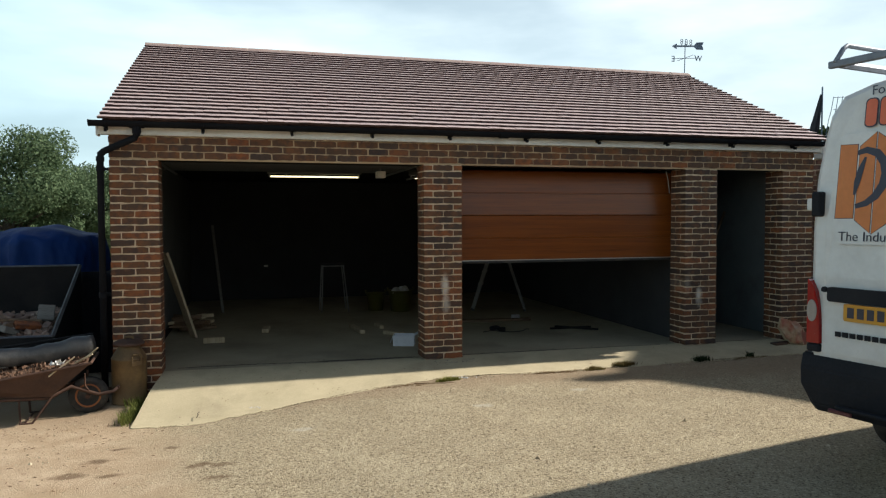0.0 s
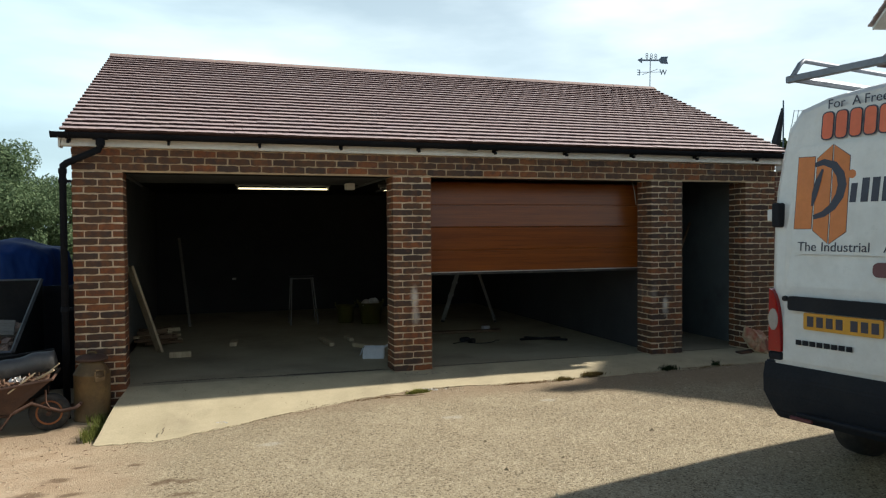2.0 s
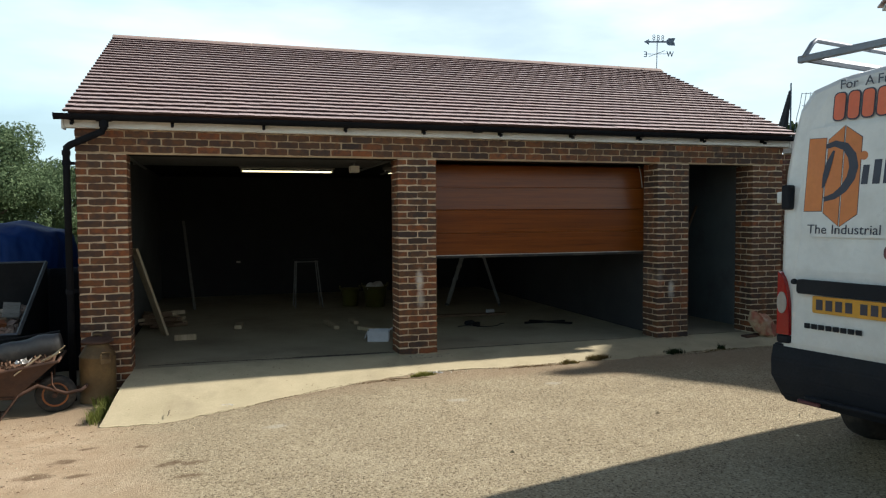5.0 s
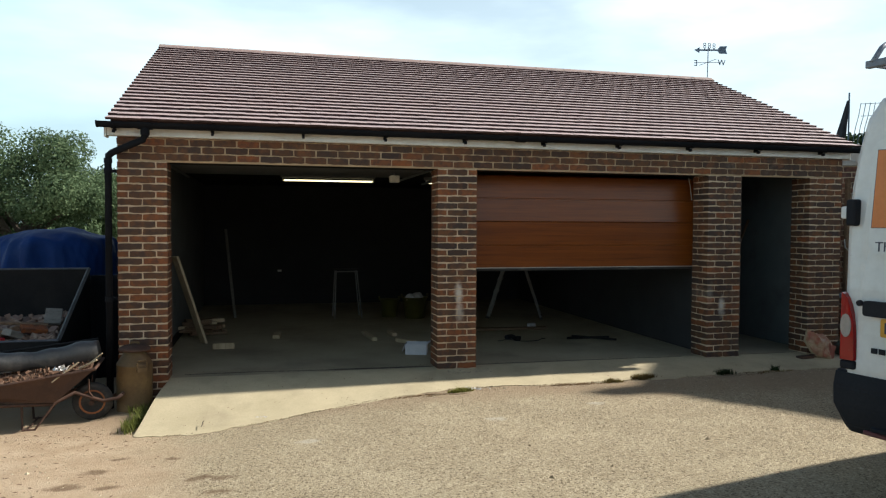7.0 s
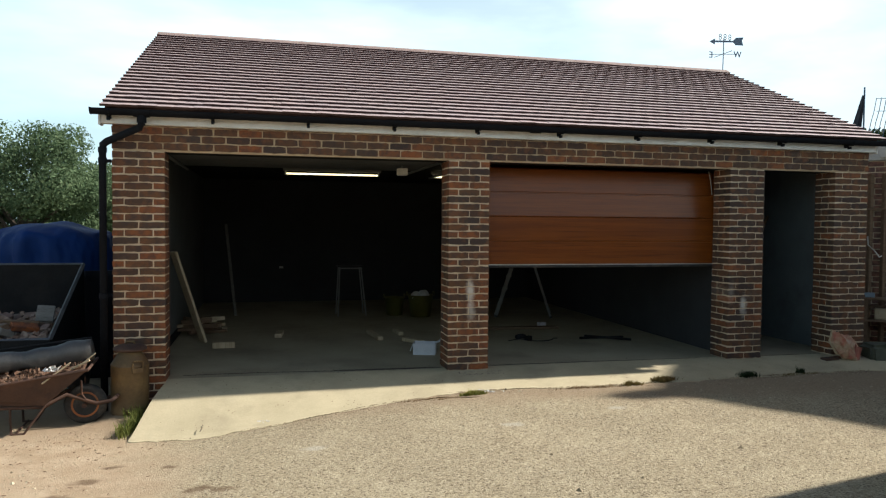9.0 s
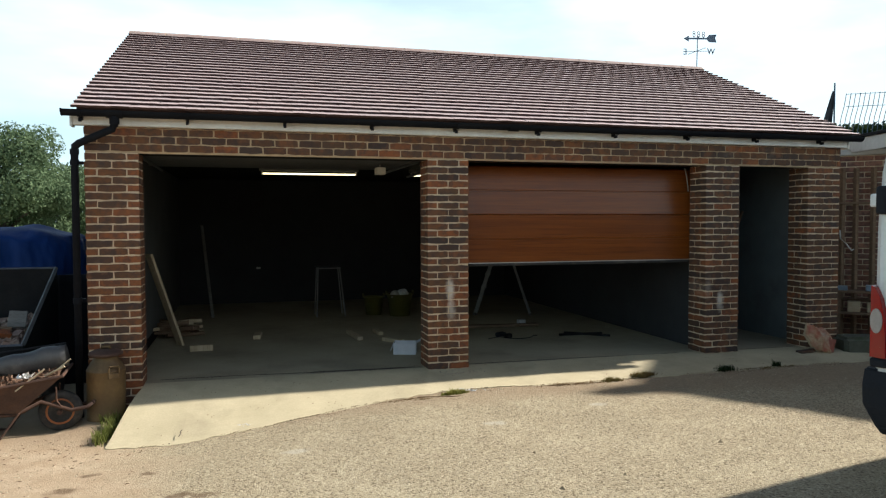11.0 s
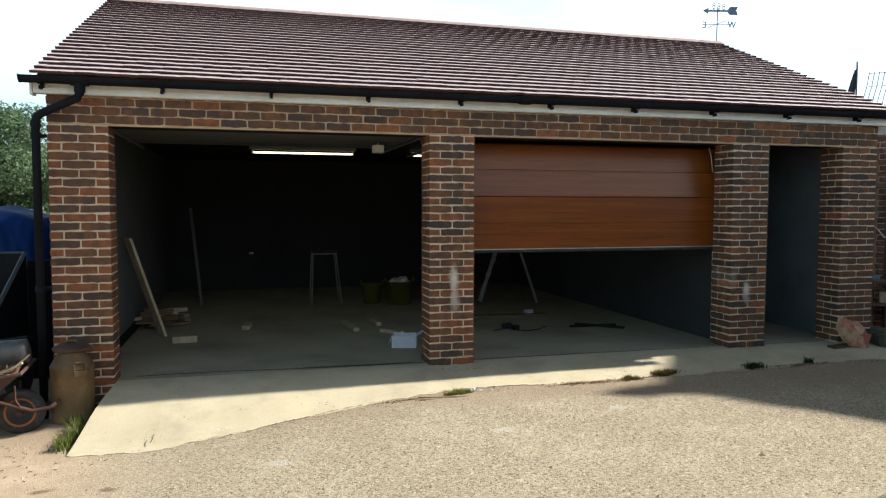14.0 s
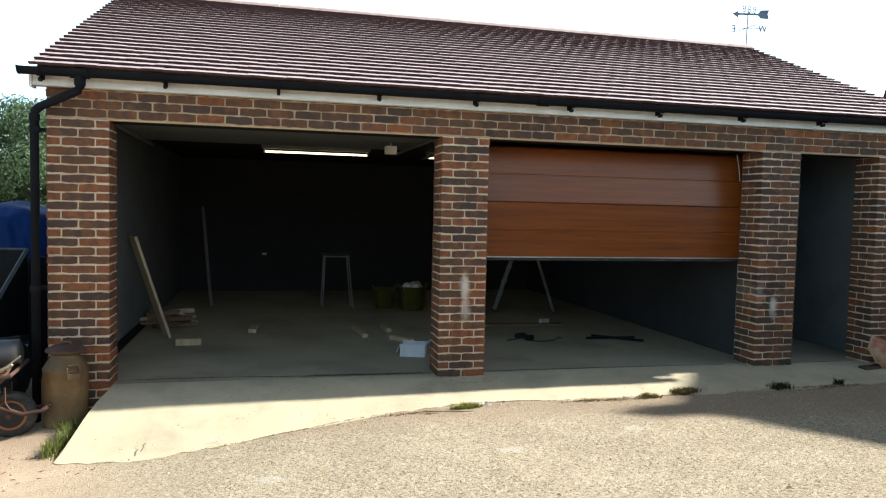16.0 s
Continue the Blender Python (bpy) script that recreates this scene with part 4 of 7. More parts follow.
    def stroke(pts, w0, w1, mat, dy):
        n = len(pts)
        up, dn = [], []
        for i, (x, z) in enumerate(pts):
            a, b = pts[max(i - 1, 0)], pts[min(i + 1, n - 1)]
            d = math.hypot(b[0] - a[0], b[1] - a[1])
            w = w0 + (w1 - w0) * math.sin(math.pi * i / (n - 1))
            nx, nz = -(b[1] - a[1]) / d * w / 2, (b[0] - a[0]) / d * w / 2
            up.append((x + nx, z + nz))
            dn.append((x - nx, z - nz))
        bm = bmesh.new()
        for i in range(n - 1):
            q = [bm.verts.new((x, dy + lean(z), z)) for x, z in (up[i], up[i + 1], dn[i + 1], dn[i])]
            bm.faces.new(q)
        bmesh.ops.remove_doubles(bm, verts=bm.verts, dist=1e-5)
        bmesh.ops.recalc_face_normals(bm, faces=bm.faces)
        part("sign_swoosh", bm, mat, left, "dark curved brush stroke")

    stroke([(0.275 + x, z) for x, z in ((0.0, 2.06), (0.06, 2.075), (0.13, 2.05), (0.175, 1.99), (0.19, 1.92), (0.175, 1.85), (0.13, 1.78), (0.07, 1.735), (0.0, 1.715))], 0.03, 0.06, M_SIGN_DARK, y0 - 0.002)
    stroke([(0.33, 2.03), (0.3, 1.95), (0.28, 1.87), (0.265, 1.79)], 0.015, 0.045, M_SIGN_DARK, y0 - 0.003)
    for x, w, h in ((0.515, 0.04, 0.12), (0.585, 0.045, 0.15), (0.65, 0.045, 0.15), (0.715, 0.045, 0.15), (0.79, 0.06, 0.15)):
        rear("sign_mark", [(x, 1.805), (x + w, 1.805), (x + w + 0.01, 1.805 + h), (x + 0.01, 1.805 + h)], y0 - 0.001, y1, M_SIGN_DARK, left, "plain dark bar")
    rear("sign_dot", [(0.525 + 0.026 * math.cos(a), 1.985 + 0.028 * math.sin(a)) for a in np.linspace(0, math.tau, 14)[:-1]], y0 - 0.001, y1, orange, left)
    for k in range(6):
        x = 0.3 + k * 0.093
        z = 2.225
        rear("sign_border", rounded(x, x + 0.086, z - 0.006, z + 0.182, 0.03), -0.0145, -0.0125, M_SIGN_DARK, left)
        rear("sign_mark", rounded(x + 0.008, x + 0.078, z + 0.002, z + 0.174, 0.026), -0.016, -0.0147, M_SIGN_RED, left, "plain orange bar")
    for word, x, z, size, dy in (("For", 0.335, 2.425, 0.085, -0.02), ("A", 0.5, 2.425, 0.085, -0.02), ("Free", 0.575, 2.425, 0.085, -0.02), ("The", 0.17, 1.492, 0.087, -0.022), ("Industrial", 0.335, 1.492, 0.087, -0.022), ("And", 0.74, 1.492, 0.087, -0.022)):
        ob = new("lettering", text_mesh(word, size, M_SIGN_DARK))
        ob.parent, ob.matrix_local = left, pose(x, dy + lean(z), z, 86)
        tagged(ob, "dark sign writing")
    # tail lamps
    for s in (0, 1):
        def mx(x):
            return x if s == 0 else 2 * XC - x
        lamp = rear("tail_lamp", [(mx(x), z) for x, z in ((-0.026, 0.795), (0.066, 0.795), (0.064, 0.92), (0.058, 1.02), (0.048, 1.09), (0.034, 1.15), (0.016, 1.19), (-0.004, 1.215), (-0.026, 1.225))], -0.03, 0.06, M_RED_LENS, van, "red tail lamp")
        rear("reversing_lens", [(mx(x), z) for x, z in [(0.012 + 0.037 * math.cos(a), 1.015 + 0.075 * math.sin(a)) for a in np.linspace(0, math.tau, 20)[:-1]]], -0.034, -0.029, M_CLEAR_LENS, lamp, "clear lens")
        bm = bmesh.new()
        part("lamp_base", boxed((min(mx(-0.03), mx(0.068)), -0.03, 0.736), (max(mx(-0.03), mx(0.068)), 0.08, 0.79), 0.01), M_VANTRIM, van)
        # rear bumper corner and wheels
        wx = 0.1 if s == 0 else 2 * XC - 0.1
        for wy in (0.95, 4.5):
            w = part("wheel", lathe(bmesh.new(), [(0.1, -0.1), (0.3, -0.11), (0.335, -0.08), (0.345, 0.0), (0.335, 0.08), (0.3, 0.11), (0.1, 0.1)], 28, pose(wx, wy, 0.285, 0, 90)), M_RUBBER, van, "black tyre", smooth=True)
            part("rim", lathe(bmesh.new(), [(0.03, -0.09), (0.2, -0.105), (0.2, 0.105), (0.03, 0.09)], 20, pose(wx, wy, 0.285, 0, 90)), M_STEEL, w, "grey steel rim")
    bm = bmesh.new()
    prof = [(-0.1, 0.5), (-0.1, 0.62), (-0.075, 0.72), (0.12, 0.735), (0.12, 0.34), (-0.06, 0.33), (-0.085, 0.38)]
    extrude_x(bm, prof, -0.075, 2 * XC + 0.075)
    for v in bm.verts:
        if v.co.y < 0.05 and (v.co.x < 0 or v.co.x > 2 * XC):
            v.co.y += 0.07
        if v.co.z < 0.4:
            v.co.x += 0.09 if v.co.x < XC else -0.09
    bmesh.ops.bevel(bm, geom=list(bm.edges), offset=0.012, segments=2, affect="EDGES")
    bumper = part("rear_bumper", bm, M_VANTRIM, van, "dark grey plastic step bumper")
    part("bumper_step", boxed((0.25, -0.125, 0.4), (2 * XC - 0.25, -0.09, 0.43), 0.008), M_VANTRIM, bumper)
    part("fog_lamp", boxed((0.18, -0.09, 0.362), (0.34, -0.07, 0.39), 0.006), M_MAROON, bumper, "red rear fog lamp")
    # door mirrors
    for s in (-0.28, 2 * XC + 0.06):
        part("door_mirror", boxed((s, 3.85, 1.25), (s + 0.22, 3.97, 1.68), 0.03, 2), M_VANTRIM, van)
    # roof rack
    rack = thing("roof_rack", "steel roof rack, greyed for haze, with raised side rails on a van", "roof rack", van.matrix_world @ pose(0.18, -0.12, -0.04))
    for s in (0, 1):
        def rx(x):
            return x if s == 0 else 2 * XC - 0.36 - x
        part("side_rail", tube(bmesh.new(), [(rx(0.03), 0.02, 2.67), (rx(0.03), 3.6, 2.67)], 0.026, 6), M_RACK, rack)
        part("upper_rail", tube(bmesh.new(), [(rx(0.03), 0.0, 2.675), (rx(0.03), 0.08, 2.77), (rx(0.03), 0.12, 2.795), (rx(0.03), 3.3, 2.795), (rx(0.03), 3.55, 2.68)], 0.016, 8), M_RACK, rack, smooth=True)
        for y in (1.2, 2.2, 3.1):
            part("post", tube(bmesh.new(), [(rx(0.03), y, 2.67), (rx(0.03), y, 2.795)], 0.012, 6), M_RACK, rack)
        for y in (1.0, 1.9, 3.2):
            part("foot", tube(bmesh.new(), [(rx(0.03), y, 2.67), (rx(0.1), y, 2.44)], 0.014, 6), M_RACK, rack)
    for y in (0.02, 0.9, 1.8, 2.7, 3.6):
        part("cross_bar", boxed((-0.02, y - 0.02, 2.645), (2 * XC - 0.34, y + 0.02, 2.69), 0.005), M_RACK, rack)


# rack steel with the haze put into its grey-blue
M_RACK = surface("hazed_rack_steel", (0.2, 0.225, 0.27), (0.16, 0.185, 0.22), 0.5, 0.3, scale=6, fine=40, bump_strength=0.05)
make_van()


# ---- beside the garage ----
def make_churn():
    churn = thing("milk_churn", "rusty metal milk churn with a mushroom lid beside the pier", "milk churn", pose(-3.178, -0.2, ground_z(-3.178, -0.2) - 0.01, 2, 1, 0))
    part("body", lathe(bmesh.new(), [(1.06 * r, 1.02 * z) for r, z in ((0.15, 0.0), (0.161, 0.003), (0.165, 0.02), (0.16, 0.035), (0.16, 0.45), (0.163, 0.456), (0.158, 0.463), (0.13, 0.515), (0.107, 0.55), (0.1, 0.56), (0.098, 0.6), (0.0, 0.601))], 40), M_CHURN, churn, "olive-brown rusted sheet", smooth=True)
    lid = part("lid", lathe(bmesh.new(), [(1.06 * r, 1.02 * z) for r, z in ((0.0, 0.588), (0.105, 0.588), (0.13, 0.59), (0.141, 0.597), (0.142, 0.606), (0.132, 0.618), (0.1, 0.634), (0.05, 0.645), (0.0, 0.647))], 36), M_RUST, churn, "rust-brown mushroom lid", smooth=True)
    part("lid_knob", tube(bmesh.new(), [(-0.04, 0, 0.653), (-0.03, 0, 0.678), (0.03, 0, 0.678), (0.04, 0, 0.653)], 0.011, 8), M_CHURN, lid)
    for a in (-58, 122):
        m = pose(0, 0, 0, 0, 0, a)
        bm = tube(bmesh.new(), [m @ Vector(p) for p in ((0.167, -0.048, 0.425), (0.174, -0.048, 0.5), (0.17, -0.036, 0.522), (0.17, 0.036, 0.522), (0.174, 0.048, 0.5), (0.167, 0.048, 0.425))], 0.0085, 8)
        h = part("handle", bm, M_CHURN, churn)
        part("handle_plate", boxed((0.162, -0.05, 0.405), (0.18, 0.05, 0.455), 0.004, 1, m), M_CHURN, h, "pale worn plate")


make_churn()


def make_barrow():
    # x to the wheel, z up; origin on the ground under the wheel
    gz = ground_z(-3.6, -0.35)
    bar = thing("wheelbarrow", "rust-brown builder's wheelbarrow full of sweepings", "wheelbarrow", pose(-3.55, -0.35, gz, 0, 0, 4))
    bm = bmesh.new()
    lo = [(-0.92, -0.2, 0.27), (-0.28, -0.2, 0.235), (-0.28, 0.2, 0.235), (-0.92, 0.2, 0.27)]
    hi = [(-1.06, -0.33, 0.395), (0.08, -0.29, 0.55), (0.08, 0.29, 0.55), (-1.06, 0.33, 0.395)]
    for shrink, flip in ((0.0, False), (0.008, True)):
        a = [bm.verts.new((x + (shrink if x < -0.5 else -shrink), y - math.copysign(shrink, y), z + shrink)) for x, y, z in lo]
        b = [bm.verts.new((x + (shrink if x < -0.5 else -shrink), y - math.copysign(shrink, y), z)) for x, y, z in hi]
        fs = [a[::-1]] + [(a[i], a[(i + 1) % 4], b[(i + 1) % 4], b[i]) for i in range(4)]
        for f in fs:
            bm.faces.new(f[::-1] if flip else f)
        if flip:
            for i in range(4):
                bm.faces.new((prev[i], prev[(i + 1) % 4], b[(i + 1) % 4], b[i]))
        prev = b
    tray = part("tray", bm, M_RUST, bar)
    part("rim_bar", tube(bmesh.new(), [Vector(p) for p in (*hi, hi[0])], 0.011, 6), M_RUST, tray)
    wheel = part("wheel", lathe(bmesh.new(), [(0.1, -0.04), (0.15, -0.05), (0.178, -0.03), (0.186, 0.0), (0.178, 0.03), (0.15, 0.05), (0.1, 0.04)], 32, pose(0.02, 0, 0.186, 90)), M_RUBBER, bar, "perished black tyre", smooth=True)
    part("rim", lathe(bmesh.new(), [(0.085, -0.03), (0.112, -0.047), (0.122, -0.042), (0.122, 0.042), (0.112, 0.047), (0.085, 0.03)], 28, pose(0.02, 0, 0.186, 90)), M_RUSTORANGE, wheel, "orange rusty rim", smooth=True)
    for k in range(5):
        a = k * math.tau / 5
        part("spoke", tube(bmesh.new(), [(0.02, 0, 0.186), (0.02 + 0.095 * math.cos(a), 0, 0.186 + 0.095 * math.sin(a))], 0.012, 6), M_RUST, wheel)
    part("hub", tube(bmesh.new(), [(0.02, -0.09, 0.186), (0.02, 0.09, 0.186)], 0.022, 10), M_RUST, wheel)
    for s in (-1, 1):
        part("shaft", tube(bmesh.new(), [(-1.35, s * 0.3, 0.42), (-0.9, s * 0.24, 0.25), (-0.3, s * 0.16, 0.215), (-0.12, s * 0.1, 0.3), (0.02, s * 0.085, 0.24), (0.12, s * 0.085, 0.2), (0.25, s * 0.085, 0.22), (0.29, s * 0.07, 0.25)], 0.017, 8), M_RUST, bar, smooth=True)
        part("leg", tube(bmesh.new(), [(-0.55, s * 0.2, 0.24), (-0.54, s * 0.22, 0.0), (-0.44, s * 0.22, 0.0), (-0.28, s * 0.18, 0.23)], 0.011, 6), M_RUST, bar)
        part("strut", tube(bmesh.new(), [(0.0, s * 0.1, 0.42), (0.0, s * 0.095, 0.3), (0.05, s * 0.09, 0.22)], 0.008, 6), M_RUST, bar)
    part("front_guard", tube(bmesh.new(), [(0.29, -0.07, 0.25), (0.3, 0.0, 0.255), (0.29, 0.07, 0.25)], 0.017, 8), M_RUST, bar)
    part("leg_tie", tube(bmesh.new(), [(-0.5, -0.22, 0.01), (-0.5, 0.22, 0.01)], 0.009, 6), M_RUST, bar)
    base = bar.matrix_world.copy()

    def tray_top(x, y):
        return 0.395 + (x + 1.06) / 1.14 * 0.155
    # sweepings: a heap and chips
    rnd = random.Random(3)
    verts, faces = [], []
    n = 26
    for j in range(9):
        for i in range(n):
            u, v = i / (n - 1), j / 8
            x, y = -1.03 + u * 1.07, -0.28 + v * 0.56
            verts.append(base @ Vector((x, y * (1 - 0.1 * u), tray_top(x, y) - 0.03 + 0.05 * math.sin(math.pi * v) + 0.02 * wob(x, y, 0, 9))))
    faces = [(j * n + i, j * n + i + 1, (j + 1) * n + i + 1, (j + 1) * n + i) for j in range(8) for i in range(n - 1)]
    for _ in range(420):
        x, y = rnd.uniform(-1.0, 0.04), rnd.uniform(-0.27, 0.2)
        c = Vector((x, y, tray_top(x, y) - 0.02 + 0.05 * math.sin(math.pi * (y + 0.28) / 0.56) + rnd.uniform(0, 0.02)))
        m = base @ Matrix.Translation(c) @ Euler([rnd.uniform(0, 6) for _ in range(3)]).to_matrix().to_4x4()
        s = rnd.uniform(0.008, 0.024)
        o = len(verts)
        verts += [m @ Vector(p) for p in ((-s, -s * 0.6, 0), (s, -s * 0.5, 0.002), (s * 0.8, s * 0.6, 0), (-s * 0.9, s * 0.5, 0.003))]
        faces.append((o, o + 1, o + 2, o + 3))
    me = bpy.data.meshes.new("sweepings")
    me.from_pydata(verts, [], faces)
    me.materials.append(M_LITTER)
    tagged(new("sweepings", me), "brown leaf litter and wood chips heaped in the wheelbarrow", "debris", kind="stuff")
    # rolled sheet on top
    bm = bmesh.new()
    pts, rad = [], []
    for i in range(22):
        u = i / 21
        pts.append(Vector((-1.2 + u * 1.27, 0.1 - 0.03 * u, 0.53 + 0.14 * u + 0.012 * math.sin(7 * u))))
        rad.append(0.095 + 0.012 * math.sin(9 * u) + 0.006 * math.sin(31 * u))
    tube(bm, pts, rad, 20)
    for v in bm.verts:
        v.co.z += 0.012 * wob(v.co.x, v.co.y, v.co.z, 7)
    bmesh.ops.transform(bm, matrix=base, verts=bm.verts)
    tagged(part("plastic_roll", bm, M_SHEET, smooth=True), "thick roll of black damp-proof sheet lying across the wheelbarrow", "plastic roll")
    bm = bmesh.new()
    tube(bm, [(-1.1, 0.19, 0.635), (0.05, 0.16, 0.77)], 0.013, 6)
    bmesh.ops.transform(bm, matrix=base, verts=bm.verts)
    tagged(part("sheet_edge", bm, M_BLACKSTEEL), "dark folded edge strip on the sheet roll", "strip")
    for a, b, r in (((-0.28, -0.3, 0.45), (-0.06, -0.27, 0.62), 0.007), ((-0.06, -0.24, 0.555), (0.1, -0.3, 0.64), 0.009), ((-0.02, -0.2, 0.555), (0.14, -0.24, 0.69), 0.006)):
        bm = tube(bmesh.new(), [base @ Vector(a), base @ Vector(b)], r, 5)
        tagged(part("wood_offcut", bm, M_PINE), "thin pale wood offcut in the wheelbarrow", "wood offcut", group="wood offcuts")
    bm = bmesh.new()
    for _ in range(16):
        m = Matrix.Translation((rnd.gauss(0, 0.03), rnd.gauss(0, 0.02), rnd.uniform(-0.01, 0.03))) @ Euler([rnd.uniform(-1, 1), rnd.uniform(-1, 1), rnd.uniform(0, 6)]).to_matrix().to_4x4()
        q = [bm.verts.new(m @ Vector(p)) for p in ((-0.03, -0.015, 0), (0.01, -0.022, 0.008), (0.032, 0.012, 0), (-0.012, 0.02, 0.01))]
        bm.faces.new(q)
    bmesh.ops.transform(bm, matrix=base @ pose(-0.2, -0.24, 0.55), verts=bm.verts)
    tagged(part("paper_scrap", bm, M_WHITEBITS), "crumpled white paper in the wheelbarrow", "paper scrap")


M_RUSTORANGE = surface("orange_rusted_rim", (0.34, 0.13, 0.04), (0.25, 0.09, 0.035), 0.7, 0.2, scale=9, fine=60)
M_LITTER = surface("brown_litter", (0.17, 0.085, 0.045), (0.08, 0.042, 0.024), 0.95, scale=25, fine=90, dirt=(0.36, 0.25, 0.17), dirt_amount=0.8)
make_barrow()


def make_trailer():
    tr = thing("tipping_trailer", "black steel tipping trailer loaded with rubble beside the garage", "trailer", pose(0, 0, 0))
    xr, xl, yn, yf = -4.0, -6.2, 0.3, 1.66
    zn, zf, zb = 0.41, 1.08, 0.2

    def side(x):
        bm = bmesh.new()
        prof = [(yn, zn), (yf, zf), (yf, zb), (yn + 0.02, zb)]
        extrude_x(bm, prof, x - 0.012, x + 0.012)
        return bm
    for x in (xr, xl):
        s = part("side_board", side(x), M_BLACKSTEEL, tr)
        part("rim", tube(bmesh.new(), [(x, yn, zn + 0.006), (x, yf, zf + 0.006)], 0.023, 4), M_GREYRIM, s, "worn grey edge")
    part("head_board", boxed((xl, yf - 0.012, zb), (xr, yf + 0.012, zf)), M_BLACKSTEEL, tr)
    part("head_rim", tube(bmesh.new(), [(xl, yf, zf + 0.006), (xr, yf, zf + 0.006)], 0.016, 4), M_GREYRIM, tr, "worn grey edge")
    part("tail_board", boxed((xl, yn - 0.015, zb), (xr, yn + 0.012, zn)), M_BLACKSTEEL, tr)
    part("tail_rim", tube(bmesh.new(), [(xl, yn, zn + 0.006), (xr, yn, zn + 0.006)], 0.016, 4), M_GREYRIM, tr, "worn grey edge")
    part("bed", boxed((xl, yn, zb - 0.03), (xr, yf, zb)), M_BLACKSTEEL, tr)
    part("chassis", boxed((xl + 0.3, 0.7, zb - 0.14), (xr - 0.1, 1.3, zb - 0.031)), M_BLACKSTEEL, tr)
    for x in (xr + 0.09, xl - 0.09):
        w = part("wheel", lathe(bmesh.new(), [(0.1, -0.07), (0.22, -0.08), (0.25, -0.05), (0.255, 0.0), (0.25, 0.05), (0.22, 0.08), (0.1, 0.07)], 28, pose(x, 1.0, -0.03, 0, 90)), M_RUBBER, tr, "black tyre", smooth=True)
        part("rim_disc", lathe(bmesh.new(), [(0.03, -0.05), (0.14, -0.07), (0.14, 0.07), (0.03, 0.05)], 20, pose(x, 1.0, -0.03, 0, 90)), M_GREYRIM, w)
        part("mudguard", boxed((x - 0.09, 0.7, 0.24), (x + 0.09, 1.3, 0.26), 0.01), M_BLACKSTEEL, tr)
    rnd = random.Random(8)
    # rubble heap
    verts, faces = [], []
    n = 30
    for j in range(14):
        for i in range(n):
            x, y = xl + 0.03 + (xr - xl - 0.06) * i / (n - 1), yn + 0.03 + (yf - yn - 0.06) * j / 13
            verts.append((x, y, 0.36 + 0.2 * (j / 13) + 0.05 * wob(x, y, 1, 3) - 0.03))
    faces = [(j * n + i, j * n + i + 1, (j + 1) * n + i + 1, (j + 1) * n + i) for j in range(13) for i in range(n - 1)]
    for _ in range(240):
        x, y = rnd.uniform(xl + 0.1, xr - 0.1), rnd.uniform(yn + 0.08, yf - 0.1)
        c = Vector((x, y, 0.37 + 0.2 * (y - yn) / (yf - yn) + 0.05 * wob(x, y, 1, 3)))
        m = Matrix.Translation(c) @ Euler([rnd.uniform(-0.5, 0.5), rnd.uniform(-0.5, 0.5), rnd.uniform(0, 6)]).to_matrix().to_4x4()
        d = (rnd.uniform(0.02, 0.08), rnd.uniform(0.015, 0.05), rnd.uniform(0.008, 0.03))
        o = len(verts)
        verts += [tuple(m @ Vector((sx * d[0], sy * d[1], sz * d[2]))) for sx in (-1, 1) for sy in (-1, 1) for sz in (-1, 1)]
        faces += [tuple(o + i for i in f) for f in ((0, 1, 3, 2), (4, 6, 7, 5), (0, 4, 5, 1), (2, 3, 7, 6), (0, 2, 6, 4), (1, 5, 7, 3))]
    me = bpy.data.meshes.new("rubble")
    me.from_pydata(verts, [], faces)
    me.materials.append(M_RUBBLE)
    tagged(new("rubble", me), "broken brick, timber and dust heaped in the trailer", "rubble", kind="stuff")
    for x, y, z, rot, size, mat, name, lab in (
            (-4.32, 0.62, 0.5, (25, 10, 35), (0.13, 0.05, 0.03), M_BRICK_RED, "loose_brick", "broken red brick on the rubble"),
            (-4.6, 0.55, 0.48, (5, -15, -20), (0.16, 0.06, 0.03), M_TIMBER, "timber_offcut", "old timber offcut on the rubble"),
            (-4.48, 0.5, 0.47, (10, 20, 70), (0.11, 0.055, 0.035), M_STONE, "loose_block", "grey broken block on the rubble"),
            (-4.2, 0.9, 0.6, (50, 5, 10), (0.085, 0.1, 0.02), M_GREYWOOD, "loose_board", "grey board leaning in the trailer"),
            (-4.75, 0.4, 0.47, (0, 12, -12), (0.22, 0.05, 0.02), M_REDBIT, "red_board", "bright red board at the trailer's edge"),
            (-4.52, 0.75, 0.55, (8, 6, 15), (0.3, 0.03, 0.015), M_TIMBER, "timber_offcut", "old timber lath on the rubble")):
        bm = boxed(tuple(-s for s in size), size, 0.006, 1, pose(x, y, z, *rot))
        tagged(part(name, bm, mat), lab, name.replace("_", " "))


M_RUBBLE = surface("mixed_rubble", (0.3, 0.19, 0.14), (0.17, 0.125, 0.1), 0.95, scale=11, fine=60, dirt=(0.45, 0.38, 0.31), dirt_amount=0.7)
M_REDBIT = surface("red_paint", (0.5, 0.02, 0.02), (0.4, 0.02, 0.02), 0.5, scale=6, fine=40)
make_trailer()


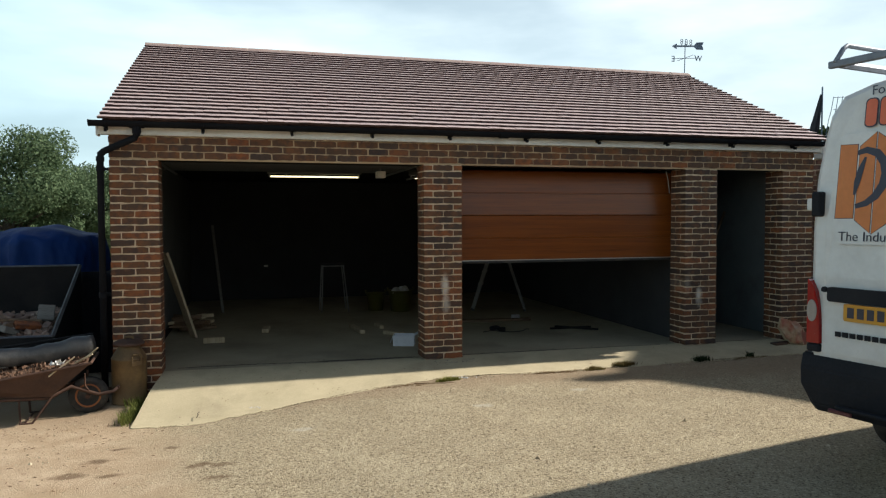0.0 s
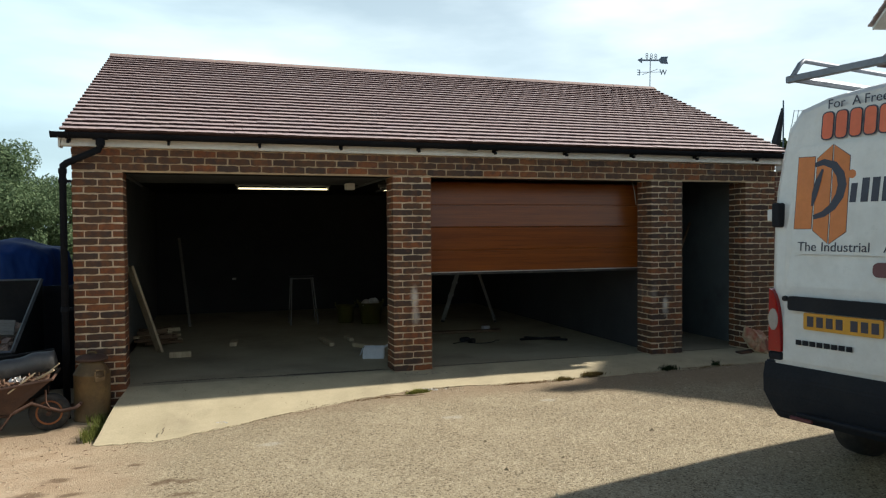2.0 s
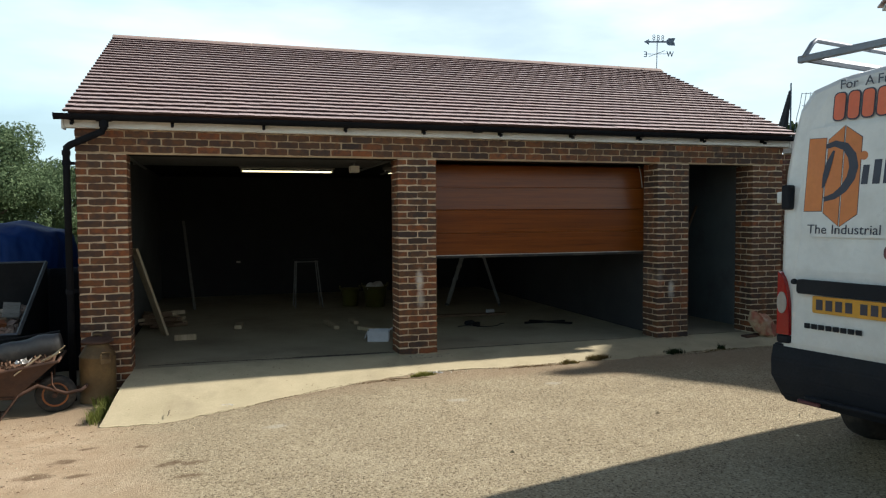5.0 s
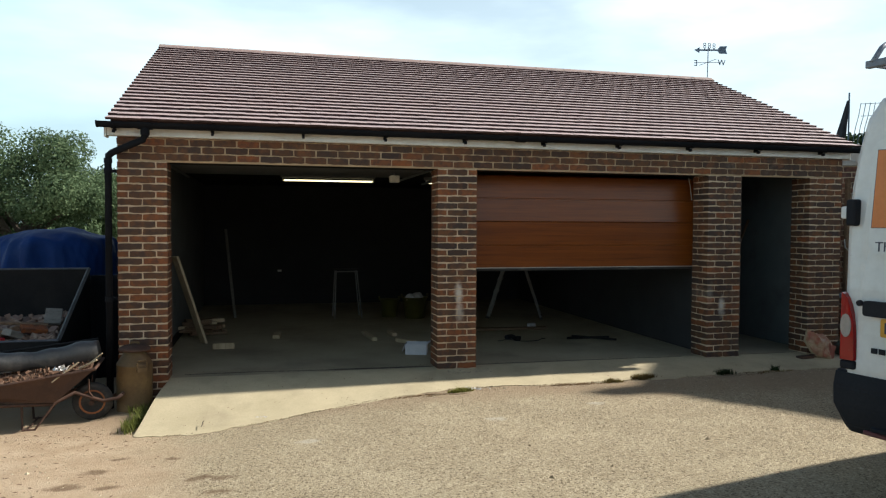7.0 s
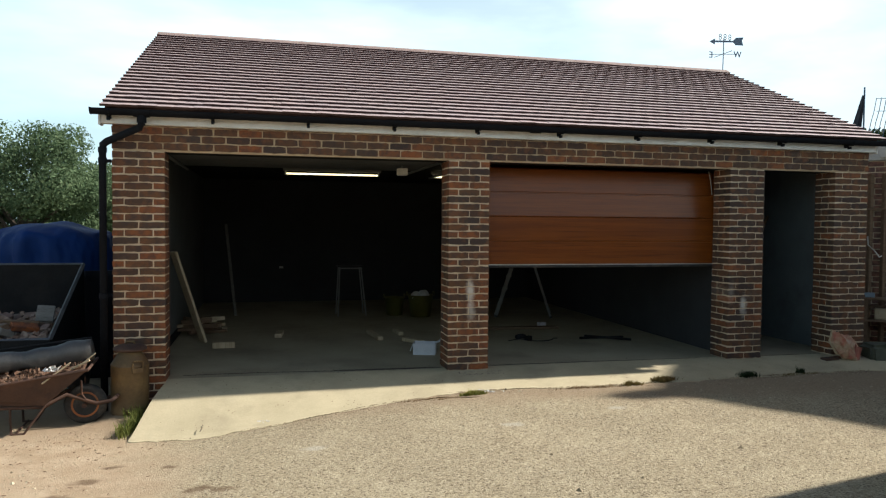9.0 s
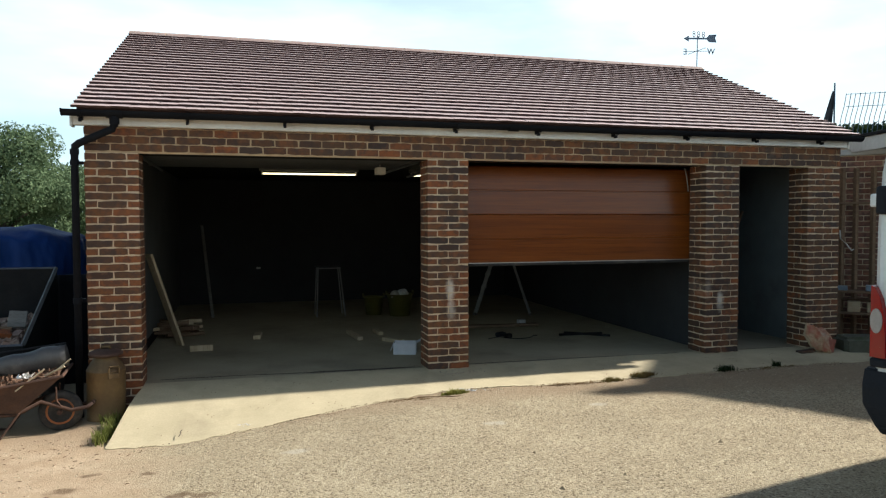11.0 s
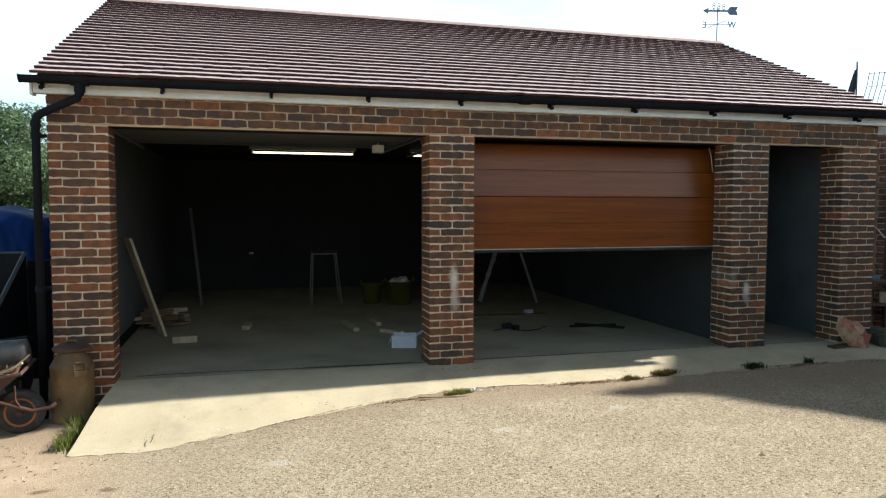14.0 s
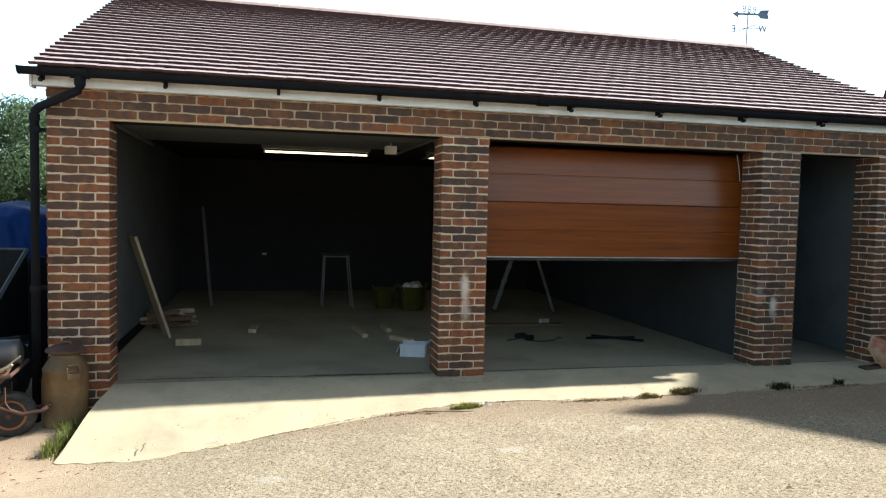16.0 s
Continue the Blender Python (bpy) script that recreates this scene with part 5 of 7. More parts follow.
def make_gap_sheet():
    """An upright black sheet, added to darken the gap between trailer and garage wall."""
    bm = bmesh.new()
    nu, nv = 46, 16
    layers = []
    for back in (0, 1):
        grid = []
        for j in range(nv):
            v = j / (nv - 1)
            row = []
            for i in range(nu):
                x = -4.02 + 0.63 * i / (nu - 1)
                top = 1.0 + 0.06 * wob(x, 2, 0, 4)
                y = 1.74 + 0.035 * math.sin(x * 31 + 2 * math.sin(x * 9)) * (0.4 + 0.6 * v) + 0.03 * wob(x, v, 1, 5) + (0.03 + 0.02 * v if back else 0.0)
                z = ground_z(x, y) - 0.02
                row.append(bm.verts.new((x, y, z + (top - z) * v)))
            grid.append(row)
        layers.append(grid)
    for k, grid in enumerate(layers):
        for a, b in zip(grid, grid[1:]):
            for i in range(nu - 1):
                q = (a[i], a[i + 1], b[i + 1], b[i])
                bm.faces.new(q[::-1] if k else q)
    f, b = layers
    rim = [f[j][i] for j, i in [(0, i) for i in range(nu)] + [(j, nu - 1) for j in range(1, nv)] + [(nv - 1, i) for i in range(nu - 2, -1, -1)] + [(j, 0) for j in range(nv - 2, 0, -1)]]
    rim_b = [b[j][i] for j, i in [(0, i) for i in range(nu)] + [(j, nu - 1) for j in range(1, nv)] + [(nv - 1, i) for i in range(nu - 2, -1, -1)] + [(j, 0) for j in range(nv - 2, 0, -1)]]
    n = len(rim)
    for i in range(n):
        bm.faces.new((rim[i], rim_b[i], rim_b[(i + 1) % n], rim[(i + 1) % n]))
    bmesh.ops.recalc_face_normals(bm, faces=bm.faces)
    tagged(part("gap_dark_sheet", bm, M_BLACK_PLASTIC, smooth=True), "upright black folded sheet added to darken the gap beside the trailer", "sheeting")


make_gap_sheet()


def make_tarp():
    """A sheeted load: a hogged dome of cloth that falls in folds."""
    verts, faces = [], []
    cx, cy, nu, nv = -5.08, 4.6, 160, 44
    base = -0.6
    for j in range(nv):
        v = j / (nv - 1)
        for i in range(nu):
            a = i / nu * math.tau
            sx, sy = 0.86, 0.95
            c, s = math.cos(a), math.sin(a)
            k = 0.92
            px, py = math.copysign(abs(c) ** k, c), math.copysign(abs(s) ** k, s)
            r = math.sin(min(v * 1.9, 1.0) * math.pi / 2) ** 0.75
            fold = 0.045 * math.sin(a * 11 + 3 * math.sin(a * 3)) * smooth(0.28, 0.7, v) + 0.012 * math.sin(a * 29 + 2 * math.sin(a * 5)) * smooth(0.35, 0.8, v) + 0.016 * abs(wob(px * 2, py * 2, v * 2, 3.5)) + 0.09 * wob(px * 2, py * 2, v * 3, 1.6) + 0.03 * wob(px * 3, py * 3, v * 5, 5)
            rr = r * (1 + fold) + 0.1 * max(0, v - 0.55)
            top = 1.57 + 0.05 * wob(px * r * 2, py * r * 2, 0, 1.2)
            z = top - (top - base) * (smooth(0.3, 1.0, v) ** 1.2) - 0.2 * r * r * (1 - smooth(0.3, 1.0, v))
            verts.append((cx + sx * px * rr, cy + sy * py * rr, z))
    faces = [(j * nu + i, (j + 1) * nu + i, (j + 1) * nu + (i + 1) % nu, j * nu + (i + 1) % nu) for j in range(nv - 1) for i in range(nu)]
    faces.append(tuple(range(nu)))
    me = bpy.data.meshes.new("tarpaulin")
    me.from_pydata(verts, [], faces)
    me.materials.append(M_TARP)
    for f in me.polygons:
        f.use_smooth = True
    ob = tagged(new("tarpaulin", me), "blue tarpaulin draped in folds over a bulky load", "tarpaulin")
    return ob


make_tarp()


# ---- trees ----
def make_tree(x, y, height, spread, seed, leaves, leaf=0.052, mat=None, name="oak_tree", label="broad leafy oak tree behind the yard"):
    rnd = random.Random(seed)
    gz = ground_z(x, y)
    tree = thing(name, label, "tree", pose(x, y, gz - 0.05), group="background trees")
    bm = bmesh.new()
    trunk_h = height * 0.3
    tube(bm, [(0, 0, 0), (0.05, 0.03, trunk_h * 0.5), (0.02, 0.08, trunk_h), (0.15, 0.1, height * 0.6)], [0.26, 0.21, 0.17, 0.07], 10)
    tips = []
    for k in range(11):
        a, up = k * 2.4 + rnd.uniform(-0.3, 0.3), rnd.uniform(0.25, 0.95)
        r = spread * rnd.uniform(0.5, 0.8) * math.sqrt(max(0.15, 1 - (up - 0.35) ** 2))
        tip = Vector((r * math.cos(a), r * math.sin(a), trunk_h + (height - trunk_h) * up * 0.85))
        start = Vector((0.03, 0.06, trunk_h * rnd.uniform(0.7, 1.5)))
        mid = start.lerp(tip, 0.5) + Vector((0, 0, 0.25))
        tube(bm, [start, mid, tip], [0.09, 0.06, 0.02], 6)
        tips.append(tip)
    part("trunk", bm, M_BARK, tree)
    lobes = []
    for t in tips:
        for _ in range(4):
            lobes.append((t + Vector([rnd.gauss(0, spread * 0.2) for _ in range(3)]), spread * rnd.uniform(0.18, 0.34)))
    for _ in range(16):
        a = rnd.uniform(0, math.tau)
        lobes.append((Vector((spread * 0.75 * math.cos(a), spread * 0.75 * math.sin(a), height * rnd.uniform(0.12, 0.5))), spread * rnd.uniform(0.2, 0.34)))
    lobes.append((Vector((0, 0, height * 0.86)), spread * 0.36))
    verts, faces = [], []
    for _ in range(leaves):
        c, r = rnd.choice(lobes)
        d = Vector([rnd.gauss(0, 1) for _ in range(3)]).normalized()
        p = c + d * r * rnd.uniform(0.55, 1.06)
        p.z = max(p.z, 0.25)
        s = leaf * rnd.uniform(0.6, 1.4)
        n = (d + Vector([rnd.gauss(0, 0.6) for _ in range(3)])).normalized()
        u = n.orthogonal().normalized()
        w = n.cross(u)
        t = rnd.uniform(0, math.tau)
        u, w = u * math.cos(t) + w * math.sin(t), w * math.cos(t) - u * math.sin(t)
        o = len(verts)
        verts += [p - u * s, p + w * s * 0.55 + n * s * 0.15, p + u * s, p - w * s * 0.55 + n * s * 0.15]
        faces += [(o, o + 1, o + 2), (o, o + 2, o + 3)]
    me = bpy.data.meshes.new("crown")
    me.from_pydata(verts, [], faces)
    me.materials.append(mat or M_LEAF)
    ob = new("crown", me)
    ob.parent = tree
    tagged(ob, "many small green leaves")


make_tree(-8.9, 15.5, 4.1, 2.45, 1, 72000, 0.044)
make_tree(-6.9, 17.5, 3.7, 1.8, 2, 44000, 0.046)
make_tree(-12.3, 17.0, 5.6, 2.8, 3, 40000)
make_tree(-5.6, 21.0, 3.2, 1.8, 5, 20000, 0.065)


# ---- grass and weeds ----
def tuft(name, label, cx, cy, rx, ry, count, height, seed, category="grass", mat=None, lean_out=0.5, z0=None):
    rnd = random.Random(seed)
    verts, faces = [], []
    clumps = [(rnd.gauss(0, 0.5), rnd.gauss(0, 0.5), rnd.uniform(0.1, 0.4)) for _ in range(9)]
    for _ in range(count):
        ux, uy, ur = rnd.choice(clumps)
        x, y = cx + rx * (ux + rnd.gauss(0, ur)), cy + ry * (uy + rnd.gauss(0, ur))
        z = (ground_z(x, y) if z0 is None else z0) - 0.005
        h, w, b = height * rnd.uniform(0.35, 1.1), rnd.uniform(0.0025, 0.005), rnd.uniform(0, math.tau)
        bend = h * lean_out * rnd.uniform(0.1, 1.2)
        sx, sy = math.cos(b + 1.57) * w, math.sin(b + 1.57) * w
        bx, by = math.cos(b) * bend, math.sin(b) * bend
        o = len(verts)
        verts += [(x - sx, y - sy, z), (x + sx, y + sy, z), (x + bx * 0.35 + sx * 0.8, y + by * 0.35 + sy * 0.8, z + h * 0.6), (x + bx * 0.35 - sx * 0.8, y + by * 0.35 - sy * 0.8, z + h * 0.6), (x + bx, y + by, z + h)]
        faces += [(o, o + 1, o + 2, o + 3), (o + 3, o + 2, o + 4)]
    me = bpy.data.meshes.new(name)
    me.from_pydata(verts, [], faces)
    me.materials.append(mat or M_GRASS)
    tagged(new(name, me), label, category, kind="stuff")


tuft("grass_tuft", "fresh green grass growing along the apron's edge", -3.1, -0.64, 0.06, 0.3, 700, 0.12, 1)
tuft("grass_tuft", "thin dry grass along the apron's edge", -3.16, -0.25, 0.05, 0.25, 260, 0.1, 2)
tuft("grass_tuft", "low bright mossy grass tuft at the apron's edge", 0.06, -0.8, 0.1, 0.045, 700, 0.04, 3, lean_out=1.1, mat=M_MOSS)
tuft("grass_tuft", "low mossy tuft at the apron's edge", 1.78, -0.74, 0.09, 0.05, 500, 0.045, 4, lean_out=1.1, mat=M_DRYGRASS)
tuft("grass_tuft", "raised brown and green tuft at the apron's edge", 2.2, -0.68, 0.15, 0.06, 900, 0.06, 14, lean_out=0.9, mat=M_DRYGRASS)
tuft("dry_roots", "thin brown roots and dead grass along the apron's edge", 1.25, -0.78, 0.4, 0.04, 420, 0.022, 15, category="dead grass", lean_out=2.2, mat=M_STRAW)
tuft("dry_roots", "thin brown roots and dead grass along the apron's edge", -0.35, -0.84, 0.35, 0.05, 300, 0.018, 16, category="dead grass", lean_out=2.2, mat=M_STRAW)
tuft("weed", "low dark green weed at the apron's edge", 3.24, -0.68, 0.09, 0.05, 380, 0.065, 5, mat=M_LEAF_DARK, lean_out=1.2)
tuft("weed", "leafy green weed at the apron's edge", 3.96, -0.64, 0.05, 0.03, 90, 0.08, 6, mat=M_LEAF_DARK, lean_out=0.9)
tuft("weed", "low creeping weeds at the apron's edge", 3.8, -0.7, 0.3, 0.06, 260, 0.025, 7, mat=M_DRYGRASS, lean_out=1.4)


# ---- inside the garage ----
def bar_thing(name, label, category, a, b, w, d, mat, group=""):
    """A squared timber from a to b."""
    a, b = Vector(a), Vector(b)
    ax = (b - a).normalized()
    q = ax.to_track_quat("Z", "Y").to_matrix().to_4x4()
    bm = boxed((-w / 2, -d / 2, 0), (w / 2, d / 2, (b - a).length), 0.003, 1, Matrix.Translation(a) @ q)
    return tagged(part(name, bm, mat), label, category, group)


bar_thing("pine_plank", "long sawn pine plank leaning on the side wall", "plank", (-2.72, 2.4, 0.012), (-3.06, 2.15, 1.21), 0.135, 0.035, M_PINE)
bar_thing("pine_offcut", "short pine block lying on the garage floor", "wood block", (-2.575, 1.93, 0.038), (-2.3, 1.94, 0.038), 0.07, 0.075, M_PINE, "floor offcuts")
bar_thing("pine_offcut", "small end of sawn timber on the floor", "wood block", (-1.755, 2.62, 0.03), (-1.72, 2.95, 0.03), 0.1, 0.055, M_PINE, "floor offcuts")
bar_thing("pine_offcut", "pine batten lying on the floor", "wood block", (-0.4, 2.15, 0.026), (-0.47, 2.82, 0.026), 0.07, 0.05, M_PINE, "floor offcuts")
bar_thing("pine_offcut", "pine batten by the centre pier", "wood block", (-0.05, 2.52, 0.026), (-0.08, 2.85, 0.026), 0.07, 0.05, M_PINE, "floor offcuts")
bar_thing("pine_offcut", "pine batten by the cardboard box", "wood block", (0.1, 1.75, 0.026), (-0.1, 2.05, 0.026), 0.07, 0.05, M_PINE, "floor offcuts")
bar_thing("timber_post", "grey weathered post leaning at the back", "post", (-2.43, 5.2, 0.0), (-2.62, 5.9, 1.55), 0.045, 0.04, M_GREYWOOD)


def make_logs():
    rnd = random.Random(6)
    for k in range(16):
        x, y, z = -2.85 + rnd.uniform(-0.12, 0.2), 3.1 + rnd.uniform(-0.25, 0.55), 0.035 + 0.055 * (k // 4)
        a = rnd.uniform(-0.7, 0.7)
        d = Vector((math.cos(a), math.sin(a), rnd.uniform(-0.06, 0.1))) * rnd.uniform(0.16, 0.3)
        c = Vector((x, y, z))
        bar_thing("firewood", "split piece of firewood in a low pile", "firewood", c - d, c + d, rnd.uniform(0.05, 0.09), rnd.uniform(0.025, 0.06), M_TIMBER if k % 3 else M_PINE, "firewood pile")


make_logs()


def make_box():
    bx = thing("cardboard_box", "open white cardboard box on the garage floor", "box", pose(-0.02, 1.06, 0.0, 0, 0, -18))
    w, d, h, t = 0.27, 0.2, 0.135, 0.005
    part("base", boxed((-w / 2, -d / 2, 0), (w / 2, d / 2, t)), M_CARD, bx)
    for lo, hi in (((-w / 2, -d / 2, t), (w / 2, -d / 2 + t, h)), ((-w / 2, d / 2 - t, t), (w / 2, d / 2, h)), ((-w / 2, -d / 2 + t, t), (-w / 2 + t, d / 2 - t, h)), ((w / 2 - t, -d / 2 + t, t), (w / 2, d / 2 - t, h))):
        part("side", boxed(lo, hi), M_CARD, bx)
    part("flap", boxed((0, -d / 2, 0), (0.1, d / 2, t), 0, 1, pose(w / 2, 0, h, 0, -28)), M_CARD, bx)
    part("flap", boxed((-w / 2, 0, 0), (w / 2, 0.1, t), 0, 1, pose(0, d / 2, h, -25)), M_CARD, bx)
    part("flap", boxed((-0.1, -d / 2, 0), (0, d / 2, t), 0, 1, pose(-w / 2, 0, h, 0, -70)), M_CARD, bx)


make_box()


def make_tub(x, y, r, h, filled):
    tub = thing("builders_tub", "yellow-green flexible tub standing on the floor", "tub", pose(x, y, 0), group="tubs")
    part("bowl", lathe(bmesh.new(), [(r * 0.75, 0.0), (r * 0.78, 0.004), (r, h), (r * 1.06, h + 0.006), (r * 1.06, h + 0.016), (r * 0.97, h + 0.014), (r * 0.74, 0.012)], 24), M_YELLOWTUB, tub, smooth=True)
    for a in (0, 180):
        m = pose(0, 0, 0, 0, 0, a)
        part("grip", tube(bmesh.new(), [m @ Vector(p) for p in ((r * 1.03, -0.06, h), (r * 1.06, -0.045, h + 0.06), (r * 1.06, 0.045, h + 0.06), (r * 1.03, 0.06, h))], 0.009, 6), M_YELLOWTUB, tub)
    if filled:
        rnd = random.Random(2)
        for k in range(5):
            bm = bmesh.new()
            bmesh.ops.create_icosphere(bm, subdivisions=2, radius=0.075)
            for v in bm.verts:
                v.co *= 1 + 0.4 * wob(v.co.x + k, v.co.y, v.co.z, 15)
            bmesh.ops.transform(bm, matrix=pose(x + rnd.uniform(-0.12, 0.12), y + rnd.uniform(-0.12, 0.12), h + 0.01), verts=bm.verts)
            tagged(part("plastic_wrap", bm, M_WHITEBITS), "crumpled pale wrapping in a tub", "wrapping", group="wrapping scraps")


make_tub(0.25, 4.8, 0.17, 0.3, False)
make_tub(0.66, 4.55, 0.22, 0.36, True)


def make_trestle():
    tr = thing("folding_stand", "folding metal work stand with thin pale legs", "stand", pose(-0.5, 4.85, 0))
    for x0, x1, y in ((-0.23, -0.2, -0.12), (0.25, 0.16, -0.12), (-0.23, -0.2, 0.3), (0.25, 0.16, 0.3)):
        part("leg", tube(bmesh.new(), [(x0, y, 0.0), (x1, y * 0.6, 0.84)], 0.011, 6), M_STANDLEG, tr)
    part("top", boxed((-0.24, -0.12, 0.84), (0.2, 0.2, 0.865), 0.004), M_DARKCLOTH, tr)
    part("brace", tube(bmesh.new(), [(-0.22, -0.1, 0.82), (0.18, -0.1, 0.82)], 0.011, 6), M_STANDLEG, tr)


make_trestle()


def make_ladder():
    ld = thing("step_ladder", "open aluminium step ladder standing in the garage", "ladder", pose(2.43, 4.27, 0, 0, 0, -21))
    tilt, back = 17.5, -18.5
    for s in (-1, 1):
        stile = part("front_stile", boxed((-0.032, -0.012, 0), (0.032, 0.012, 1.66), 0.003, 1, pose(-0.47, s * 0.22, 0, -s * 2.5, tilt, 0)), M_LADDER, ld)
        part("rubber_foot", boxed((-0.036, -0.016, 0.0), (0.036, 0.016, 0.04), 0.004, 1, pose(-0.47, s * 0.22, 0, -s * 2.5, tilt, 0)), M_RUBBER, stile, "black rubber foot")
        stile = part("rear_stile", boxed((-0.018, -0.012, 0), (0.018, 0.012, 1.5), 0.003, 1, pose(0.48, s * 0.24, 0, -s * 2, back, 0)), M_LADDER, ld)
        part("rubber_foot", boxed((-0.022, -0.016, 0.0), (0.022, 0.016, 0.04), 0.004, 1, pose(0.48, s * 0.24, 0, -s * 2, back, 0)), M_RUBBER, stile, "black rubber foot")
        part("spreader", tube(bmesh.new(), [(-0.47 + 1.16 * math.tan(radians(tilt)), s * 0.2, 1.16), (0.48 + 1.16 * math.tan(radians(back)), s * 0.205, 1.16)], 0.009, 6), M_LADDER, ld)
    for k in range(6):
        z = 0.24 + 0.225 * k
        x = -0.47 + z * math.tan(radians(tilt))
        part("step", boxed((x - 0.045, -0.21 + 0.01 * k, z - 0.012), (x + 0.045, 0.21 - 0.01 * k, z + 0.012), 0.003), M_LADDER, ld)
    part("hinge_block", boxed((-0.03, -0.18, 1.4), (0.03, 0.18, 1.44), 0.006), M_BLACKSTEEL, ld, "dark hinge bar")
    for z in (0.4, 0.9):
        x = 0.48 + z * math.tan(radians(back))
        part("rear_brace", boxed((x - 0.01, -0.22, z - 0.02), (x + 0.01, 0.22, z + 0.02)), M_LADDER, ld)


make_ladder()
bar_thing("floor_plank", "grey plank lying on the floor by the ladder", "plank", (1.2, 2.86, 0.02), (2.44, 2.76, 0.02), 0.12, 0.035, M_TIMBER)
bar_thing("floor_rail", "dark steel rail lying on the garage floor", "rail", (2.5, 1.92, 0.016), (3.0, 1.48, 0.016), 0.03, 0.03, M_BLACKSTEEL)
bar_thing("floor_rail", "dark steel rail lying on the garage floor", "rail", (2.35, 1.75, 0.016), (3.0, 1.72, 0.016), 0.03, 0.03, M_BLACKSTEEL)


def make_tools():
    dr = thing("power_drill", "dark cordless drill lying on the floor", "drill", pose(1.54, 1.92, 0.0, 0, 0, 30))
    part("motor_body", lathe(bmesh.new(), [(0.0, 0.0), (0.03, 0.0), (0.034, 0.03), (0.034, 0.13), (0.022, 0.15), (0.014, 0.19), (0.0, 0.19)], 16, pose(-0.09, 0, 0.036, 0, 90)), M_VANTRIM, dr, smooth=True)
    part("grip", boxed((-0.06, -0.13, 0.015), (-0.02, -0.02, 0.055), 0.012, 2), M_VANTRIM, dr)
    part("battery", boxed((-0.085, -0.2, 0.004), (0.01, -0.13, 0.065), 0.01, 2), M_BLACKSTEEL, dr)
    bm = bmesh.new()
    tube(bm, [(1.3 + 0.16 * t + 0.05 * math.sin(t * 2.2), 1.75 + 0.1 * math.sin(t * 1.7), 0.008) for t in np.linspace(0, 5, 40)], 0.006, 6)
    tagged(part("power_cable", bm, M_RUBBER, smooth=True), "black cable snaking over the garage floor", "cable")
    bx = thing("tool_carton", "small white carton on the floor", "carton", pose(2.3, 3.06, 0.0, 0, 0, 12))
    part("carton_body", boxed((-0.06, -0.04, 0.0), (0.06, 0.04, 0.06), 0.003), M_CARD, bx)


make_tools()


